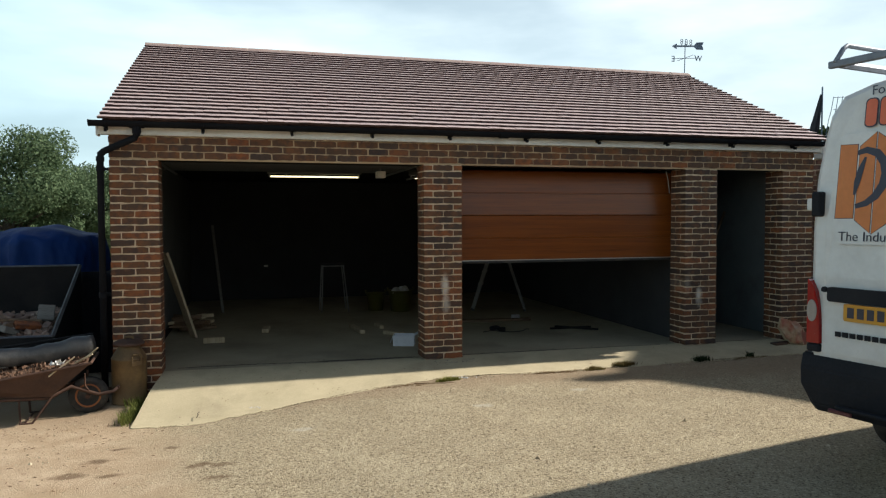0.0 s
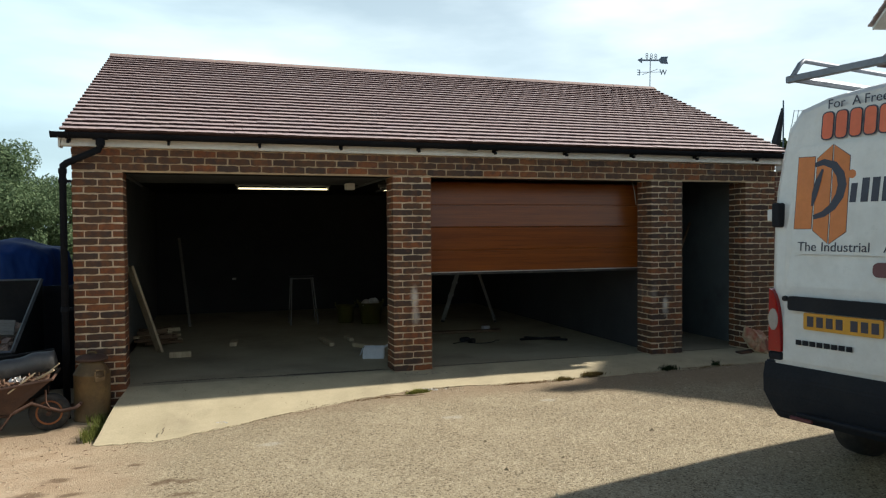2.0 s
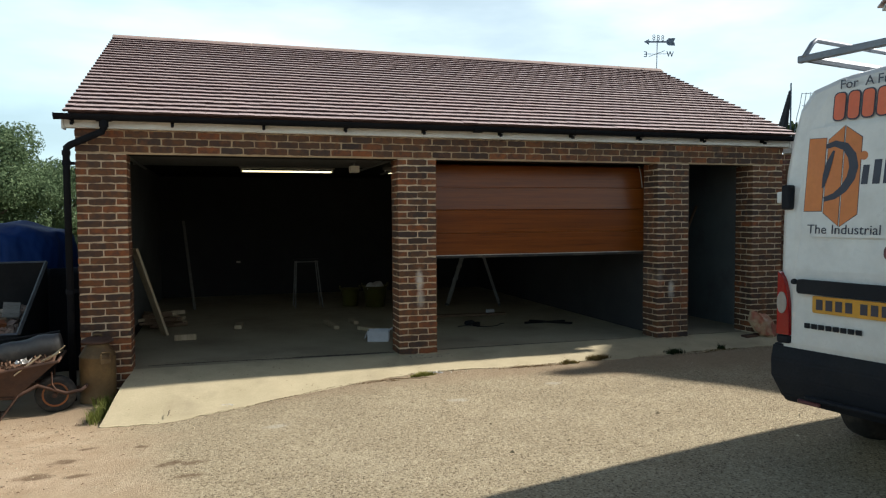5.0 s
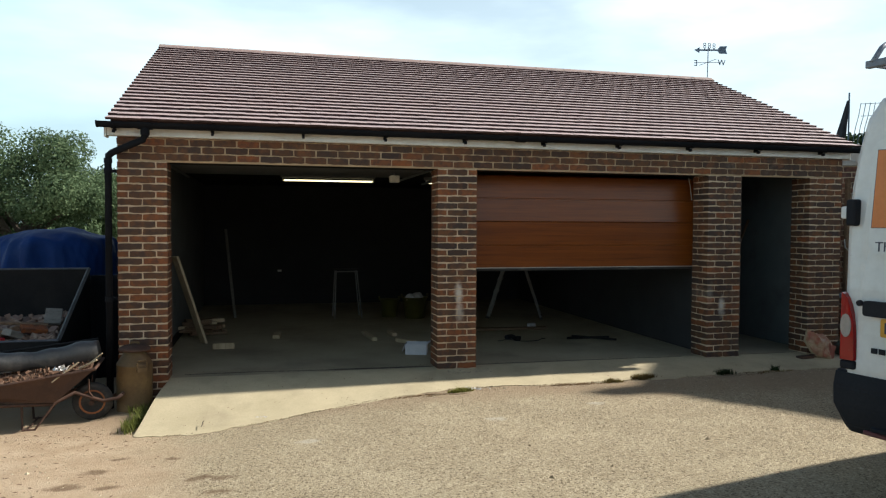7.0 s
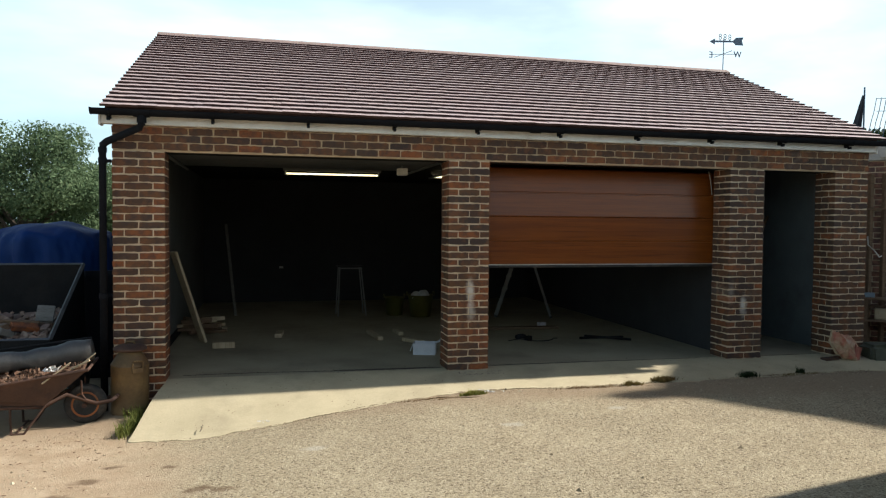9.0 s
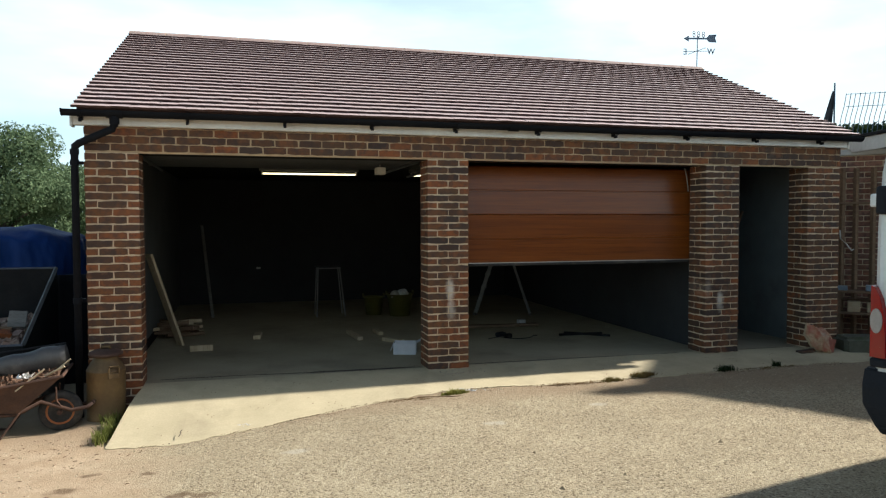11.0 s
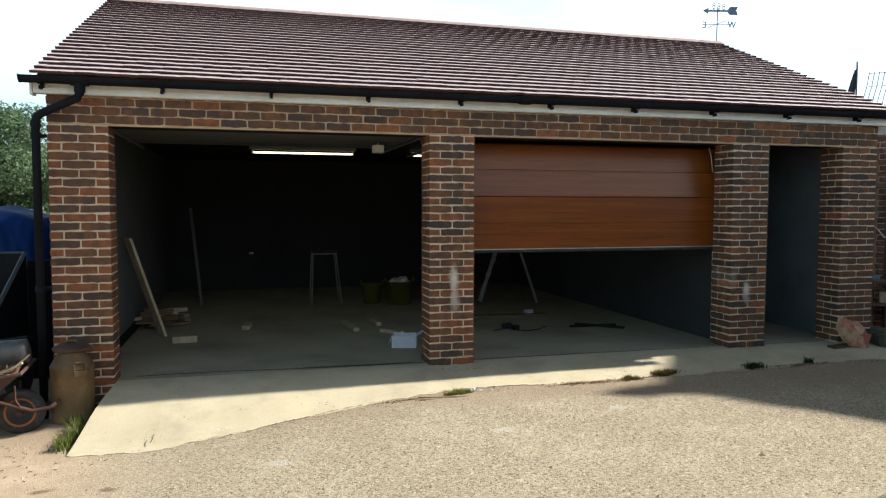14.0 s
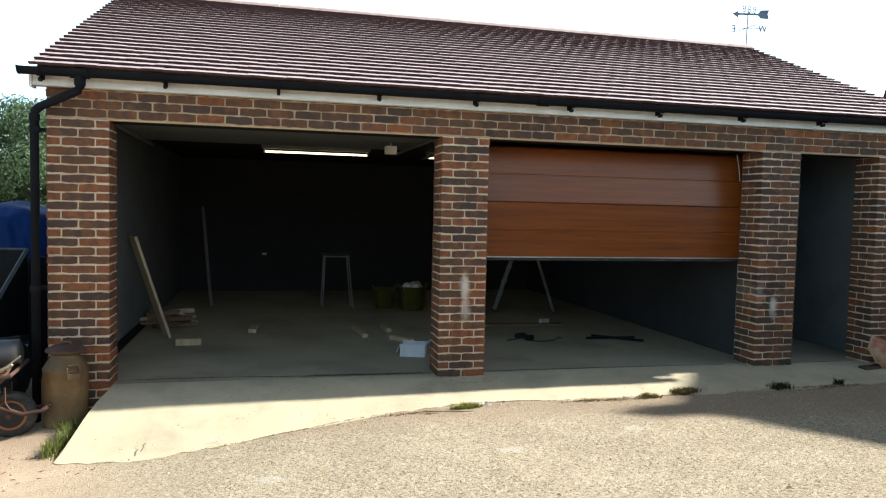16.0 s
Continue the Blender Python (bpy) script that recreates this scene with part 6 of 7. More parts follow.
# ---- right-hand side ----
def make_sack():
    """A stiff paper sack, half flattened, lying with its torn mouth down over loose bricks."""
    sack = thing("rubble_sack", "torn paper sack, printed red and buff, slumped by the end pier", "sack", pose(4.94, -0.2, 0.06, 0, 0, -5) @ Matrix.Diagonal((0.8, 1.0, 1.3, 1.0)))
    outline = [(-0.25, 0.1), (-0.235, 0.17), (-0.205, 0.235), (-0.13, 0.19), (-0.02, 0.165), (0.1, 0.16), (0.19, 0.125), (0.235, 0.05), (0.225, -0.06), (0.235, -0.135), (0.2, -0.15), (0.13, -0.13), (0.05, -0.07), (-0.06, -0.03), (-0.17, 0.02)]
    mid = Vector((0.03, 0.0, 0.05))
    n = len(outline)

    def crumple(p, k):
        d = Vector((wob(*p, 9), wob(p.y + 3, p.z, p.x, 8), wob(p.z, p.x + 5, p.y, 9)))
        e = Vector((wob(*p, 23), wob(p.y, p.z, p.x, 21), wob(p.z, p.x, p.y, 25)))
        return p + k * (0.05 * d + 0.026 * e)

    def shell(lo, hi, bulge):
        """A band of the front from ring lo to ring hi (0 the rim, 1 the middle)."""
        bm = bmesh.new()
        rings, seg = 9, 6
        grid = []
        for j in range(rings):
            t = lo + (hi - lo) * j / (rings - 1)
            row = []
            for i in range(n * seg):
                u, w = divmod(i, seg)
                a, b = outline[u], outline[(u + 1) % n]
                x, z = a[0] + (b[0] - a[0]) * w / seg, a[1] + (b[1] - a[1]) * w / seg
                q = Vector((x, 0, z)).lerp(mid, t)
                q.y = -bulge * math.sin(min(t * 1.6, 1.0) * math.pi / 2) ** 0.7
                row.append(bm.verts.new(crumple(q, 0.5 + 0.5 * t)))
            grid.append(row)
        for p, q in zip(grid, grid[1:]):
            for i in range(len(p)):
                k = (i + 1) % len(p)
                bm.faces.new((p[i], p[k], q[k], q[i]))
        if hi >= 0.999:
            bmesh.ops.remove_doubles(bm, verts=bm.verts, dist=1e-4)
        return bm

    bm = shell(0.0, 1.0, 0.11)
    back = shell(0.0, 1.0, -0.06)
    for f in back.faces:
        bm.faces.new([bm.verts.new(v.co) for v in f.verts])
    bmesh.ops.remove_doubles(bm, verts=bm.verts, dist=1e-5)
    back.free()
    bmesh.ops.recalc_face_normals(bm, faces=bm.faces)
    part("sack_body", bm, M_SACK, sack)
    # torn cream lip of the mouth, and the red print at the foot
    lip = [Vector((x, -0.02, z)) for x, z in ((-0.225, 0.225), (-0.255, 0.12), (-0.16, 0.02), (-0.05, -0.035), (0.06, -0.075), (0.13, -0.125))]
    fine = [lip[i].lerp(lip[i + 1], k / 5) for i in range(5) for k in range(5)] + [lip[-1]]
    part("torn_lip", tube(bmesh.new(), [p + Vector((0.012 * wob(*p, 30), -0.015 * abs(wob(*p, 17)), 0.014 * wob(p.z, p.x, 0, 26))) for p in fine], 0.012, 6), M_SACKLIP, sack, "cream torn paper edge")
    bm = bmesh.new()
    rows_n = 7
    grid = []
    for j in range(rows_n):
        t = j / (rows_n - 1)
        row = []
        for i in range(9):
            u = i / 8
            p = Vector((0.1 + 0.05 * t + (0.12 - 0.05 * t) * u, -0.118 + 0.06 * t * u + 0.03 * t, 0.095 - 0.225 * t - 0.02 * u))
            row.append((crumple(p, 0.5), crumple(p, 0.5) + Vector((0, 0.006, 0))))
        grid.append(row)
    vs = [[(bm.verts.new(a), bm.verts.new(b)) for a, b in row] for row in grid]
    for j in range(rows_n - 1):
        for i in range(8):
            q = [vs[j][i], vs[j][i + 1], vs[j + 1][i + 1], vs[j + 1][i]]
            bm.faces.new([v[0] for v in q])
            bm.faces.new([v[1] for v in q[::-1]])
    part("printed_panel", bm, M_SACKRED, sack, "red printed panel")
    for k, (x, y, z) in enumerate(((4.75, -0.2, -0.052), (4.98, -0.17, -0.052), (5.08, -0.12, 0.014))):
        bm = boxed((-0.105, -0.05, 0), (0.105, 0.05, 0.064), 0.006, 1, pose(x, y, z, 0, 0, 8 - 17 * k))
        tagged(part("loose_brick", bm, M_BRICK), "loose dusty dark brick under the sack", "brick", group="loose bricks")


M_SACKLIP = surface("torn_paper", (0.5, 0.4, 0.27), (0.42, 0.32, 0.2), 0.85, scale=12, fine=60)
make_sack()

WALL_A, WALL_D = Vector((6.48, 1.1, 0)), Vector((0.711, -0.703, 0))


def wall_at(u, out, z):
    n = Vector((-0.703, -0.711, 0))
    p = WALL_A + WALL_D * u + n * out
    return Vector((p.x, p.y, z))


def make_side_wall():
    m = Matrix(((WALL_D.x, 0.703, 0, WALL_A.x), (WALL_D.y, 0.711, 0, WALL_A.y), (0, 0, 1, 0), (0, 0, 0, 1)))
    wall = thing("garden_wall", "old red brick wall, paled for haze, with a pale coping beside the garage", "wall", m, kind="structure")
    part("wall_core", boxed((-0.9, 0.008, -0.2), (3.0, 0.22, 2.55)), M_MORTAR, wall)
    rnd = random.Random(9)
    u0 = -0.12
    for c in range(34):
        z0 = -0.12 + c * 0.0785
        u = u0 - (0.11 if c % 2 else 0.0)
        while u < 1.0:
            a, b = max(u, u0), u + 0.215
            if b - a > 0.03:
                size = (round(b - a, 3), 0.1, 0.066)
                key = (size, "old", rnd.randrange(3))
                if key not in OLD_BRICKS:
                    OLD_BRICKS[key] = mesh_of("brick", boxed((0, 0, 0), size, 0.006), M_HAZEBRICK)
                ob = new("brick", OLD_BRICKS[key])
                ob.parent, ob.location = wall, (a, rnd.uniform(-0.004, 0.003), z0)
            u += 0.226
    part("coping", boxed((-0.03, -0.06, 2.553), (3.0, 0.28, 2.63), 0.012, 2), M_COPING, wall, "pale stone coping")
    fascia = thing("lean_to_roof", "low roof edge with a white fascia behind the wall", "roof edge", kind="structure")
    a, b = Vector((6.62, 1.2, 0)), Vector((6.3, -0.05, 0))
    d = (b - a).normalized()
    f = Matrix(((d.x, -d.y, 0, a.x), (d.y, d.x, 0, a.y), (0, 0, 1, 0), (0, 0, 0, 1)))
    o = part("fascia_board", boxed((0, -0.012, 2.585), (1.5, 0.012, 2.775), 0.003), M_WHITE_TRIM, fascia, "white fascia board")
    o.matrix_local = f
    o = part("roof_edge", boxed((-0.05, -0.05, 2.776), (1.5, 1.6, 2.82), 0.008), M_BLACKSTEEL, fascia, "dark roof covering")
    o.matrix_local = f


OLD_BRICKS = {}
# garden wall brick, its colours raised for the haze on that side
M_HAZEBRICK = brick_material("hazed_red_brick", [(0.3, 0.14, 0.1), (0.24, 0.12, 0.09), (0.36, 0.18, 0.125), (0.28, 0.15, 0.115), (0.2, 0.11, 0.09)])
make_side_wall()


def make_right_clutter():
    for u in (0.055, 0.225, 0.44, 0.64):
        p = wall_at(u, 0.12, 0)
        bm = boxed((p.x - 0.03, p.y - 0.03, -0.15), (p.x + 0.03, p.y + 0.03, 2.36), 0.006)
        tagged(part("timber_post", bm, M_TIMBER), "dark timber post standing before the brick wall", "post", group="trellis posts")
    for z in (1.86, 0.48, 0.28):
        a, b = wall_at(-0.05, 0.16, z), wall_at(0.75, 0.16, z)
        bar_thing("trellis_rail", "dark timber rail across the posts", "rail", a, b, 0.045, 0.03, M_TIMBER, "trellis rails")
    bm = tube(bmesh.new(), [wall_at(0.03, 0.16, 1.47), wall_at(0.04, 0.18, 1.35), wall_at(0.12, 0.18, 1.27), wall_at(0.18, 0.18, 1.18), wall_at(0.21, 0.17, 1.2)], 0.008, 8)
    tagged(part("hanging_rope", bm, M_WHITEBITS, smooth=True), "short white rope hanging from a post", "rope")
    bench = thing("garden_shelf", "low dark shelf with pots and white trays by the wall", "shelf")
    m = Matrix(((WALL_D.x, 0.703, 0, WALL_A.x), (WALL_D.y, 0.711, 0, WALL_A.y), (0, 0, 1, 0), (0, 0, 0, 1)))
    bench.matrix_world = m
    part("shelf_board", boxed((-0.2, -0.55, 0.6), (0.9, -0.3, 0.63), 0.004), M_TIMBER, bench)
    part("shelf_board", boxed((0.0, -0.55, 0.3), (0.9, -0.3, 0.33), 0.004), M_TIMBER, bench)
    for u in (0.02, 0.84):
        part("shelf_leg", boxed((u, -0.54, -0.1), (u + 0.04, -0.5, 0.6)), M_TIMBER, bench)
        part("shelf_leg", boxed((u, -0.34, -0.1), (u + 0.04, -0.3, 0.6)), M_TIMBER, bench)
    for u, z, w, h, mat, lab in ((-0.16, 0.63, 0.3, 0.06, M_BLUEBOX, "pale plastic tray on the shelf"), (0.36, 0.63, 0.2, 0.08, M_BLUEBOX, "pale blue tray on the shelf"), (0.14, 0.33, 0.16, 0.15, M_SACKLIP, "buff plastic tub on the lower shelf"), (0.38, 0.33, 0.18, 0.14, M_SACKLIP, "pale tub on the lower shelf")):
        bm = bmesh.new()
        box(bm, (u, -0.5, z), (u + w, -0.34, z + h), 0.012, 2)
        ob = part("storage_tray", bm, mat)
        ob.matrix_world = m
        tagged(ob, lab, "tray", "trays on the shelf")
    bm = bmesh.new()
    bmesh.ops.create_cube(bm, size=1, matrix=Matrix.LocRotScale((0, 0, 0), None, (0.5, 0.3, 0.25)))
    bmesh.ops.bevel(bm, geom=list(bm.edges), offset=0.04, segments=3, affect="EDGES")
    for v in bm.verts:
        v.co += 0.015 * Vector((wob(*v.co, 9), wob(v.co.y, v.co.x, v.co.z, 8), wob(v.co.z, v.co.x, v.co.y, 8)))
    bmesh.ops.transform(bm, matrix=pose(5.56, -0.2, 0.03, 0, 0, -12), verts=bm.verts)
    tagged(part("stone_trough", bm, M_MOSSY, smooth=False), "mossy grey stone block at the foot of the pier", "stone block")
    gz = ground_z(5.98, -0.24)
    pot = thing("plant_pot", "dark terracotta pot standing beside the stone block", "plant pot", pose(5.98, -0.24, gz))
    part("bowl", lathe(bmesh.new(), [(0.09, 0.0), (0.1, 0.004), (0.14, 0.32), (0.155, 0.325), (0.155, 0.37), (0.14, 0.372), (0.13, 0.33), (0.0, 0.32)], 28), M_POT, pot, smooth=True)
    tuft("potted_shrub", "dark leafy shrub growing in the terracotta pot", 5.98, -0.24, 0.1, 0.1, 900, 0.42, 21, category="shrub", mat=M_LEAF_DARK, lean_out=0.35, z0=gz + 0.325)
    tuft("weed", "dark weeds at the foot of the wall", 5.85, -0.2, 0.25, 0.12, 500, 0.1, 12, mat=M_LEAF_DARK, lean_out=0.8)


M_MOSSY = surface("mossy_stone", (0.1, 0.1, 0.075), (0.06, 0.065, 0.04), 0.95, scale=7, fine=60, dirt=(0.04, 0.055, 0.02), dirt_amount=0.7, bump_strength=0.5)
M_POT = surface("dark_terracotta", (0.1, 0.05, 0.035), (0.075, 0.04, 0.03), 0.85, scale=6, fine=50, dirt=(0.06, 0.06, 0.04), dirt_amount=0.6)
M_BLUEBOX = surface("pale_blue_plastic", (0.22, 0.29, 0.36), (0.18, 0.24, 0.3), 0.4, scale=4, fine=30, bump_strength=0.05)
make_right_clutter()


def make_terrace():
    """A netted fence with a wrapped parasol on the higher ground behind."""
    a, b = Vector((11.38, 6.1, 0)), Vector((13.6, 3.9, 0))
    net = thing("net_fence", "tall fence of thin dark strands on higher ground", "net fence")
    d = b - a
    n = 34
    for i in range(n):
        p = a + d * (i / (n - 1))
        top = 4.52 - 0.1 * i / n
        bm = tube(bmesh.new(), [(p.x + 0.08, p.y - 0.08, top), (p.x + 0.05, p.y - 0.05, top - 0.3), (p.x + 0.01, p.y - 0.01, top - 0.55), (p.x - 0.02, p.y + 0.02, top - 0.85), (p.x - 0.02, p.y + 0.02, 2.6)], 0.008, 5)
        part("strand", bm, M_VANE, net)
    for z0 in (4.5, 4.22):
        part("top_wire", tube(bmesh.new(), [(a.x + 0.08, a.y - 0.08, z0), (b.x + 0.08, b.y - 0.08, z0 - 0.1)], 0.006, 5), M_VANE, net)
    par = thing("parasol", "closed dark parasol tied round its pole", "parasol", pose(11.3, 6.2, 2.6))
    part("pole", tube(bmesh.new(), [(0, 0, 0), (0, 0, 2.18)], 0.018, 8), M_VANE, par)
    bm = bmesh.new()
    prof = [(0.025, 2.0), (0.04, 1.85), (0.055, 1.65), (0.075, 1.4), (0.095, 1.2), (0.085, 1.08), (0.04, 1.05)]
    lathe(bm, prof[::-1], 18)
    for v in bm.verts:
        ang = math.atan2(v.co.y, v.co.x)
        k = 1 + 0.22 * math.sin(ang * 5)
        v.co.x, v.co.y = v.co.x * k - 0.12 * (2.1 - v.co.z), v.co.y * k + 0.12 * (2.1 - v.co.z)
    part("canopy", bm, M_DARKCLOTH, par, "dark wrapped canopy", smooth=True)
    bm = boxed((9.5, 4.6, -0.5), (24, 16, 2.6))
    tagged(part("terrace", bm, M_STONE), "raised garden terrace behind the yard", "terrace", kind="structure")
    make_hedge()


def make_hedge():
    rnd = random.Random(21)
    hedge = thing("hedge", "dark clipped hedge along the terrace", "hedge")
    verts, faces = [], []
    for _ in range(14000):
        u = rnd.random()
        c = Vector((12.1 + 2.6 * u, 7.0 - 2.6 * u, 0))
        p = c + Vector((rnd.gauss(0, 0.3), rnd.gauss(0, 0.3), 2.6 + 1.28 * rnd.random() ** 0.7 + 0.1 * wob(u * 9, 0, 0, 1)))
        s = 0.05 * rnd.uniform(0.6, 1.4)
        n = Vector([rnd.gauss(0, 1) for _ in range(3)]).normalized()
        q = n.orthogonal().normalized()
        w = n.cross(q)
        o = len(verts)
        verts += [p - q * s, p + w * s * 0.6, p + q * s, p - w * s * 0.6]
        faces += [(o, o + 1, o + 2), (o, o + 2, o + 3)]
    me = bpy.data.meshes.new("foliage")
    me.from_pydata(verts, [], faces)
    me.materials.append(M_LEAF_DARK)
    new("foliage", me).parent = hedge
    bm = bmesh.new()
    for k in range(6):
        u = k / 5
        tube(bm, [(12.1 + 2.6 * u, 7.0 - 2.6 * u, 2.55), (12.15 + 2.6 * u, 7.0 - 2.6 * u, 3.5)], 0.03, 6)
    part("stems", bm, M_BARK, hedge)


make_terrace()


def make_house():
    """An unseen neighbouring house, sized so that its gable shades part of the yard."""
    house = thing("house", "unseen brick house with a low tiled gable roof, shading the yard", "house", kind="structure")
    x0, x1, ym, hw = 11.94, 19.4, -0.66, 4.15
    za, ze = 7.83, 5.2
    k = (za - ze) / (hw + 0.3)
    part("walls", boxed((x0, ym - hw, -0.3), (x1, ym + hw, ze - 0.1)), M_HOUSE, house)
    bm = bmesh.new()
    prof = [(ym - hw, ze - 0.1), (ym + hw, ze - 0.1), (ym, za - 0.2)]
    extrude_x(bm, prof, x0, x0 + 0.3)
    part("gable", bm, M_HOUSE, house)
    for s in (-1, 1):
        bm = bmesh.new()
        prof = [(ym, za), (ym + s * (hw + 0.32), ze), (ym + s * (hw + 0.32), ze - 0.12), (ym, za - 0.12)]
        extrude_x(bm, prof, x0 - 0.4, x1 + 0.3)
        part("roof_slope", bm, M_TILE, house, "brown tiled roof slope")
    # unseen stack and pot, added for the tongue of shadow on the gravel
    stack = part("chimney", boxed((x0 - 0.3, ym - 0.25, za - 0.4), (x0 + 0.3, ym + 0.13, za + 0.4), 0.02), M_HOUSE, house, "brick chimney stack")
    part("chimney_pot", lathe(bmesh.new(), [(0.12, 0.0), (0.1, 0.34), (0.08, 0.35), (0.08, 0.0)], 16, pose(x0, ym - 0.06, za + 0.4)), M_RUST, stack, "clay chimney pot")
    for z0 in (0.9, 3.5):
        w = part("window", boxed((x0 - 0.05, ym - 0.7, z0), (x0 - 0.005, ym + 0.7, z0 + 1.2), 0.01), M_WHITE_TRIM, house, "white window frame")
        for a in (-0.62, 0.04):
            part("pane", boxed((x0 - 0.06, ym + a, z0 + 0.08), (x0 - 0.052, ym + a + 0.58, z0 + 1.12)), M_GLASSDARK, w)
    # unseen wall closing the yard, added to cut light from the low sky
    bm = boxed((-16, -15.4, -0.4), (13, -15.0, 2.8))
    tagged(part("sky_block_wall", bm, M_HOUSE), "plain brick wall added behind the view to block low sky", "wall", kind="structure")


M_GLASSDARK = surface("dark_window_glass", (0.02, 0.022, 0.025), (0.025, 0.028, 0.03), 0.08, scale=1, fine=5, bump_strength=0.0)
make_house()


def make_side_house():
    """The house above the terrace: of it only a tiled roof corner with its white soffit is seen."""
    house = thing("side_house", "rendered house above the terrace with a tiled gable roof and white soffit", "house", kind="structure")
    corner = Vector((14.55, 6.76, 6.95))
    along, across, rise = Vector((0.954, -0.3, 0)), Vector((-0.3, -0.954, 0)), 0.6
    length, span = 6.0, 1.6

    def at(a, c, z):
        """a along the eave, c across towards the ridge, z above the eave."""
        return corner + along * a + across * c + Vector((0, 0, z))

    def block(name, pts, mat, label=""):
        bm = bmesh.new()
        v = [bm.verts.new(p) for p in pts]
        for f in ((0, 1, 2, 3), (4, 5, 6, 7), (0, 1, 5, 4), (1, 2, 6, 5), (2, 3, 7, 6), (3, 0, 4, 7)):
            bm.faces.new([v[k] for k in f])
        bmesh.ops.recalc_face_normals(bm, faces=bm.faces)
        return part(name, bm, mat, house, label)
    n = 14
    for side in (0, 1):
        for k in range(n):
            c0, c1 = span * k / n, span * (k + 1.25) / n
            z0, z1 = rise * c0, rise * c1 - 0.02
            if side:
                c0, c1 = 2 * span - c0, 2 * span - c1
            a0 = 0.012 * (k % 2)
            block("tile_course", [at(a0, c0, z0 + 0.02), at(length, c0, z0 + 0.02), at(length, c1, z1 + 0.02), at(a0, c1, z1 + 0.02), at(a0, c0, z0 + 0.07), at(length, c0, z0 + 0.07), at(length, c1, z1 + 0.055), at(a0, c1, z1 + 0.055)], M_TILE)
        c0, c1 = (0.08, span) if side == 0 else (2 * span - 0.08, span)
        block("soffit", [at(0.08, c0, 0.0), at(length, c0, 0.0), at(length, c1, rise * span - 0.06), at(0.08, c1, rise * span - 0.06), at(0.08, c0, -0.08), at(length, c0, -0.08), at(length, c1, rise * span - 0.15), at(0.08, c1, rise * span - 0.15)], M_WHITE_TRIM, "white soffit and barge board")
    low = 2.6 - corner.z
    block("wall", [at(0.55, 0.5, low), at(length - 0.3, 0.5, low), at(length - 0.3, 2 * span - 0.5, low), at(0.55, 2 * span - 0.5, low), at(0.55, 0.5, 0.15), at(length - 0.3, 0.5, 0.15), at(length - 0.3, 2 * span - 0.5, 0.15), at(0.55, 2 * span - 0.5, 0.15)], M_COPING, "pale rendered wall")
    bm = bmesh.new()
    prism = [bm.verts.new(at(a, c, z)) for a in (0.55, length - 0.3) for c, z in ((0.5, 0.152), (2 * span - 0.5, 0.152), (span, rise * span - 0.25))]
    for f in ((0, 1, 2), (3, 5, 4), (0, 3, 4, 1), (1, 4, 5, 2), (2, 5, 3, 0)):
        bm.faces.new([prism[k] for k in f])
    bmesh.ops.recalc_face_normals(bm, faces=bm.faces)
    part("gable", bm, M_COPING, house, "pale rendered gable")


make_side_house()


# ---- loose stones ----
def scatter():
    rnd = random.Random(14)
    verts, faces = [], []

    def stone(x, y, z, s):
        o = len(verts)
        a = rnd.uniform(0, 6.3)
        c, n = math.cos(a), math.sin(a)
        e = rnd.uniform(0.6, 1.0)
        for px, py, pz in ((1, 0, 0.1), (0.2, e, 0.15), (-0.9, 0.3, 0.1), (-0.3, -e, 0.12), (0.05, 0.0, 0.75)):
            verts.append((x + s * (px * c - py * n), y + s * (px * n + py * c), z + s * pz - 0.25 * s))
        faces.extend(((o + i, o + (i + 1) % 4, (o + 4)) for i in range(4)))
    for _ in range(24000):
        y = -0.7 - 6.0 * rnd.random() ** 1.3
        x = rnd.uniform(-4.2, 5.6)
        ye, _z = front_edge(x)
        if y > ye - 0.02 and x > -3.1:
            continue
        s = 0.0045 * (1 + 1.8 * rnd.random() ** 4)
        if rnd.random() < 0.012:
            s *= rnd.uniform(1.8, 3.2)
        stone(x, y, ground_z(x, y), s)
    me = bpy.data.meshes.new("gravel")
    me.from_pydata(verts, [], faces)
    me.materials.append(M_PEBBLE)
    tagged(new("gravel", me), "loose pale and brown gravel scattered over the yard", "gravel", kind="stuff")


def pebble_material():
    m, n, l, p = nodes_of("pebbles")
    geo = n.new("ShaderNodeNewGeometry")
    ramp = n.new("ShaderNodeValToRGB")
    cols = [(0.24, 0.18, 0.115), (0.4, 0.33, 0.21), (0.3, 0.235, 0.15), (0.58, 0.5, 0.35), (0.38, 0.31, 0.2)]
    els = ramp.color_ramp.elements
    while len(els) < len(cols):
        els.new(0.5)
    for i, c in enumerate(cols):
        els[i].position, els[i].color = i / 4, (*c, 1)
    l.new(geo.outputs["Random Per Island"], ramp.inputs[0])
    l.new(ramp.outputs[0], p.inputs["Base Color"])
    p.inputs["Roughness"].default_value = 0.9
    return m


M_PEBBLE = pebble_material()
scatter()


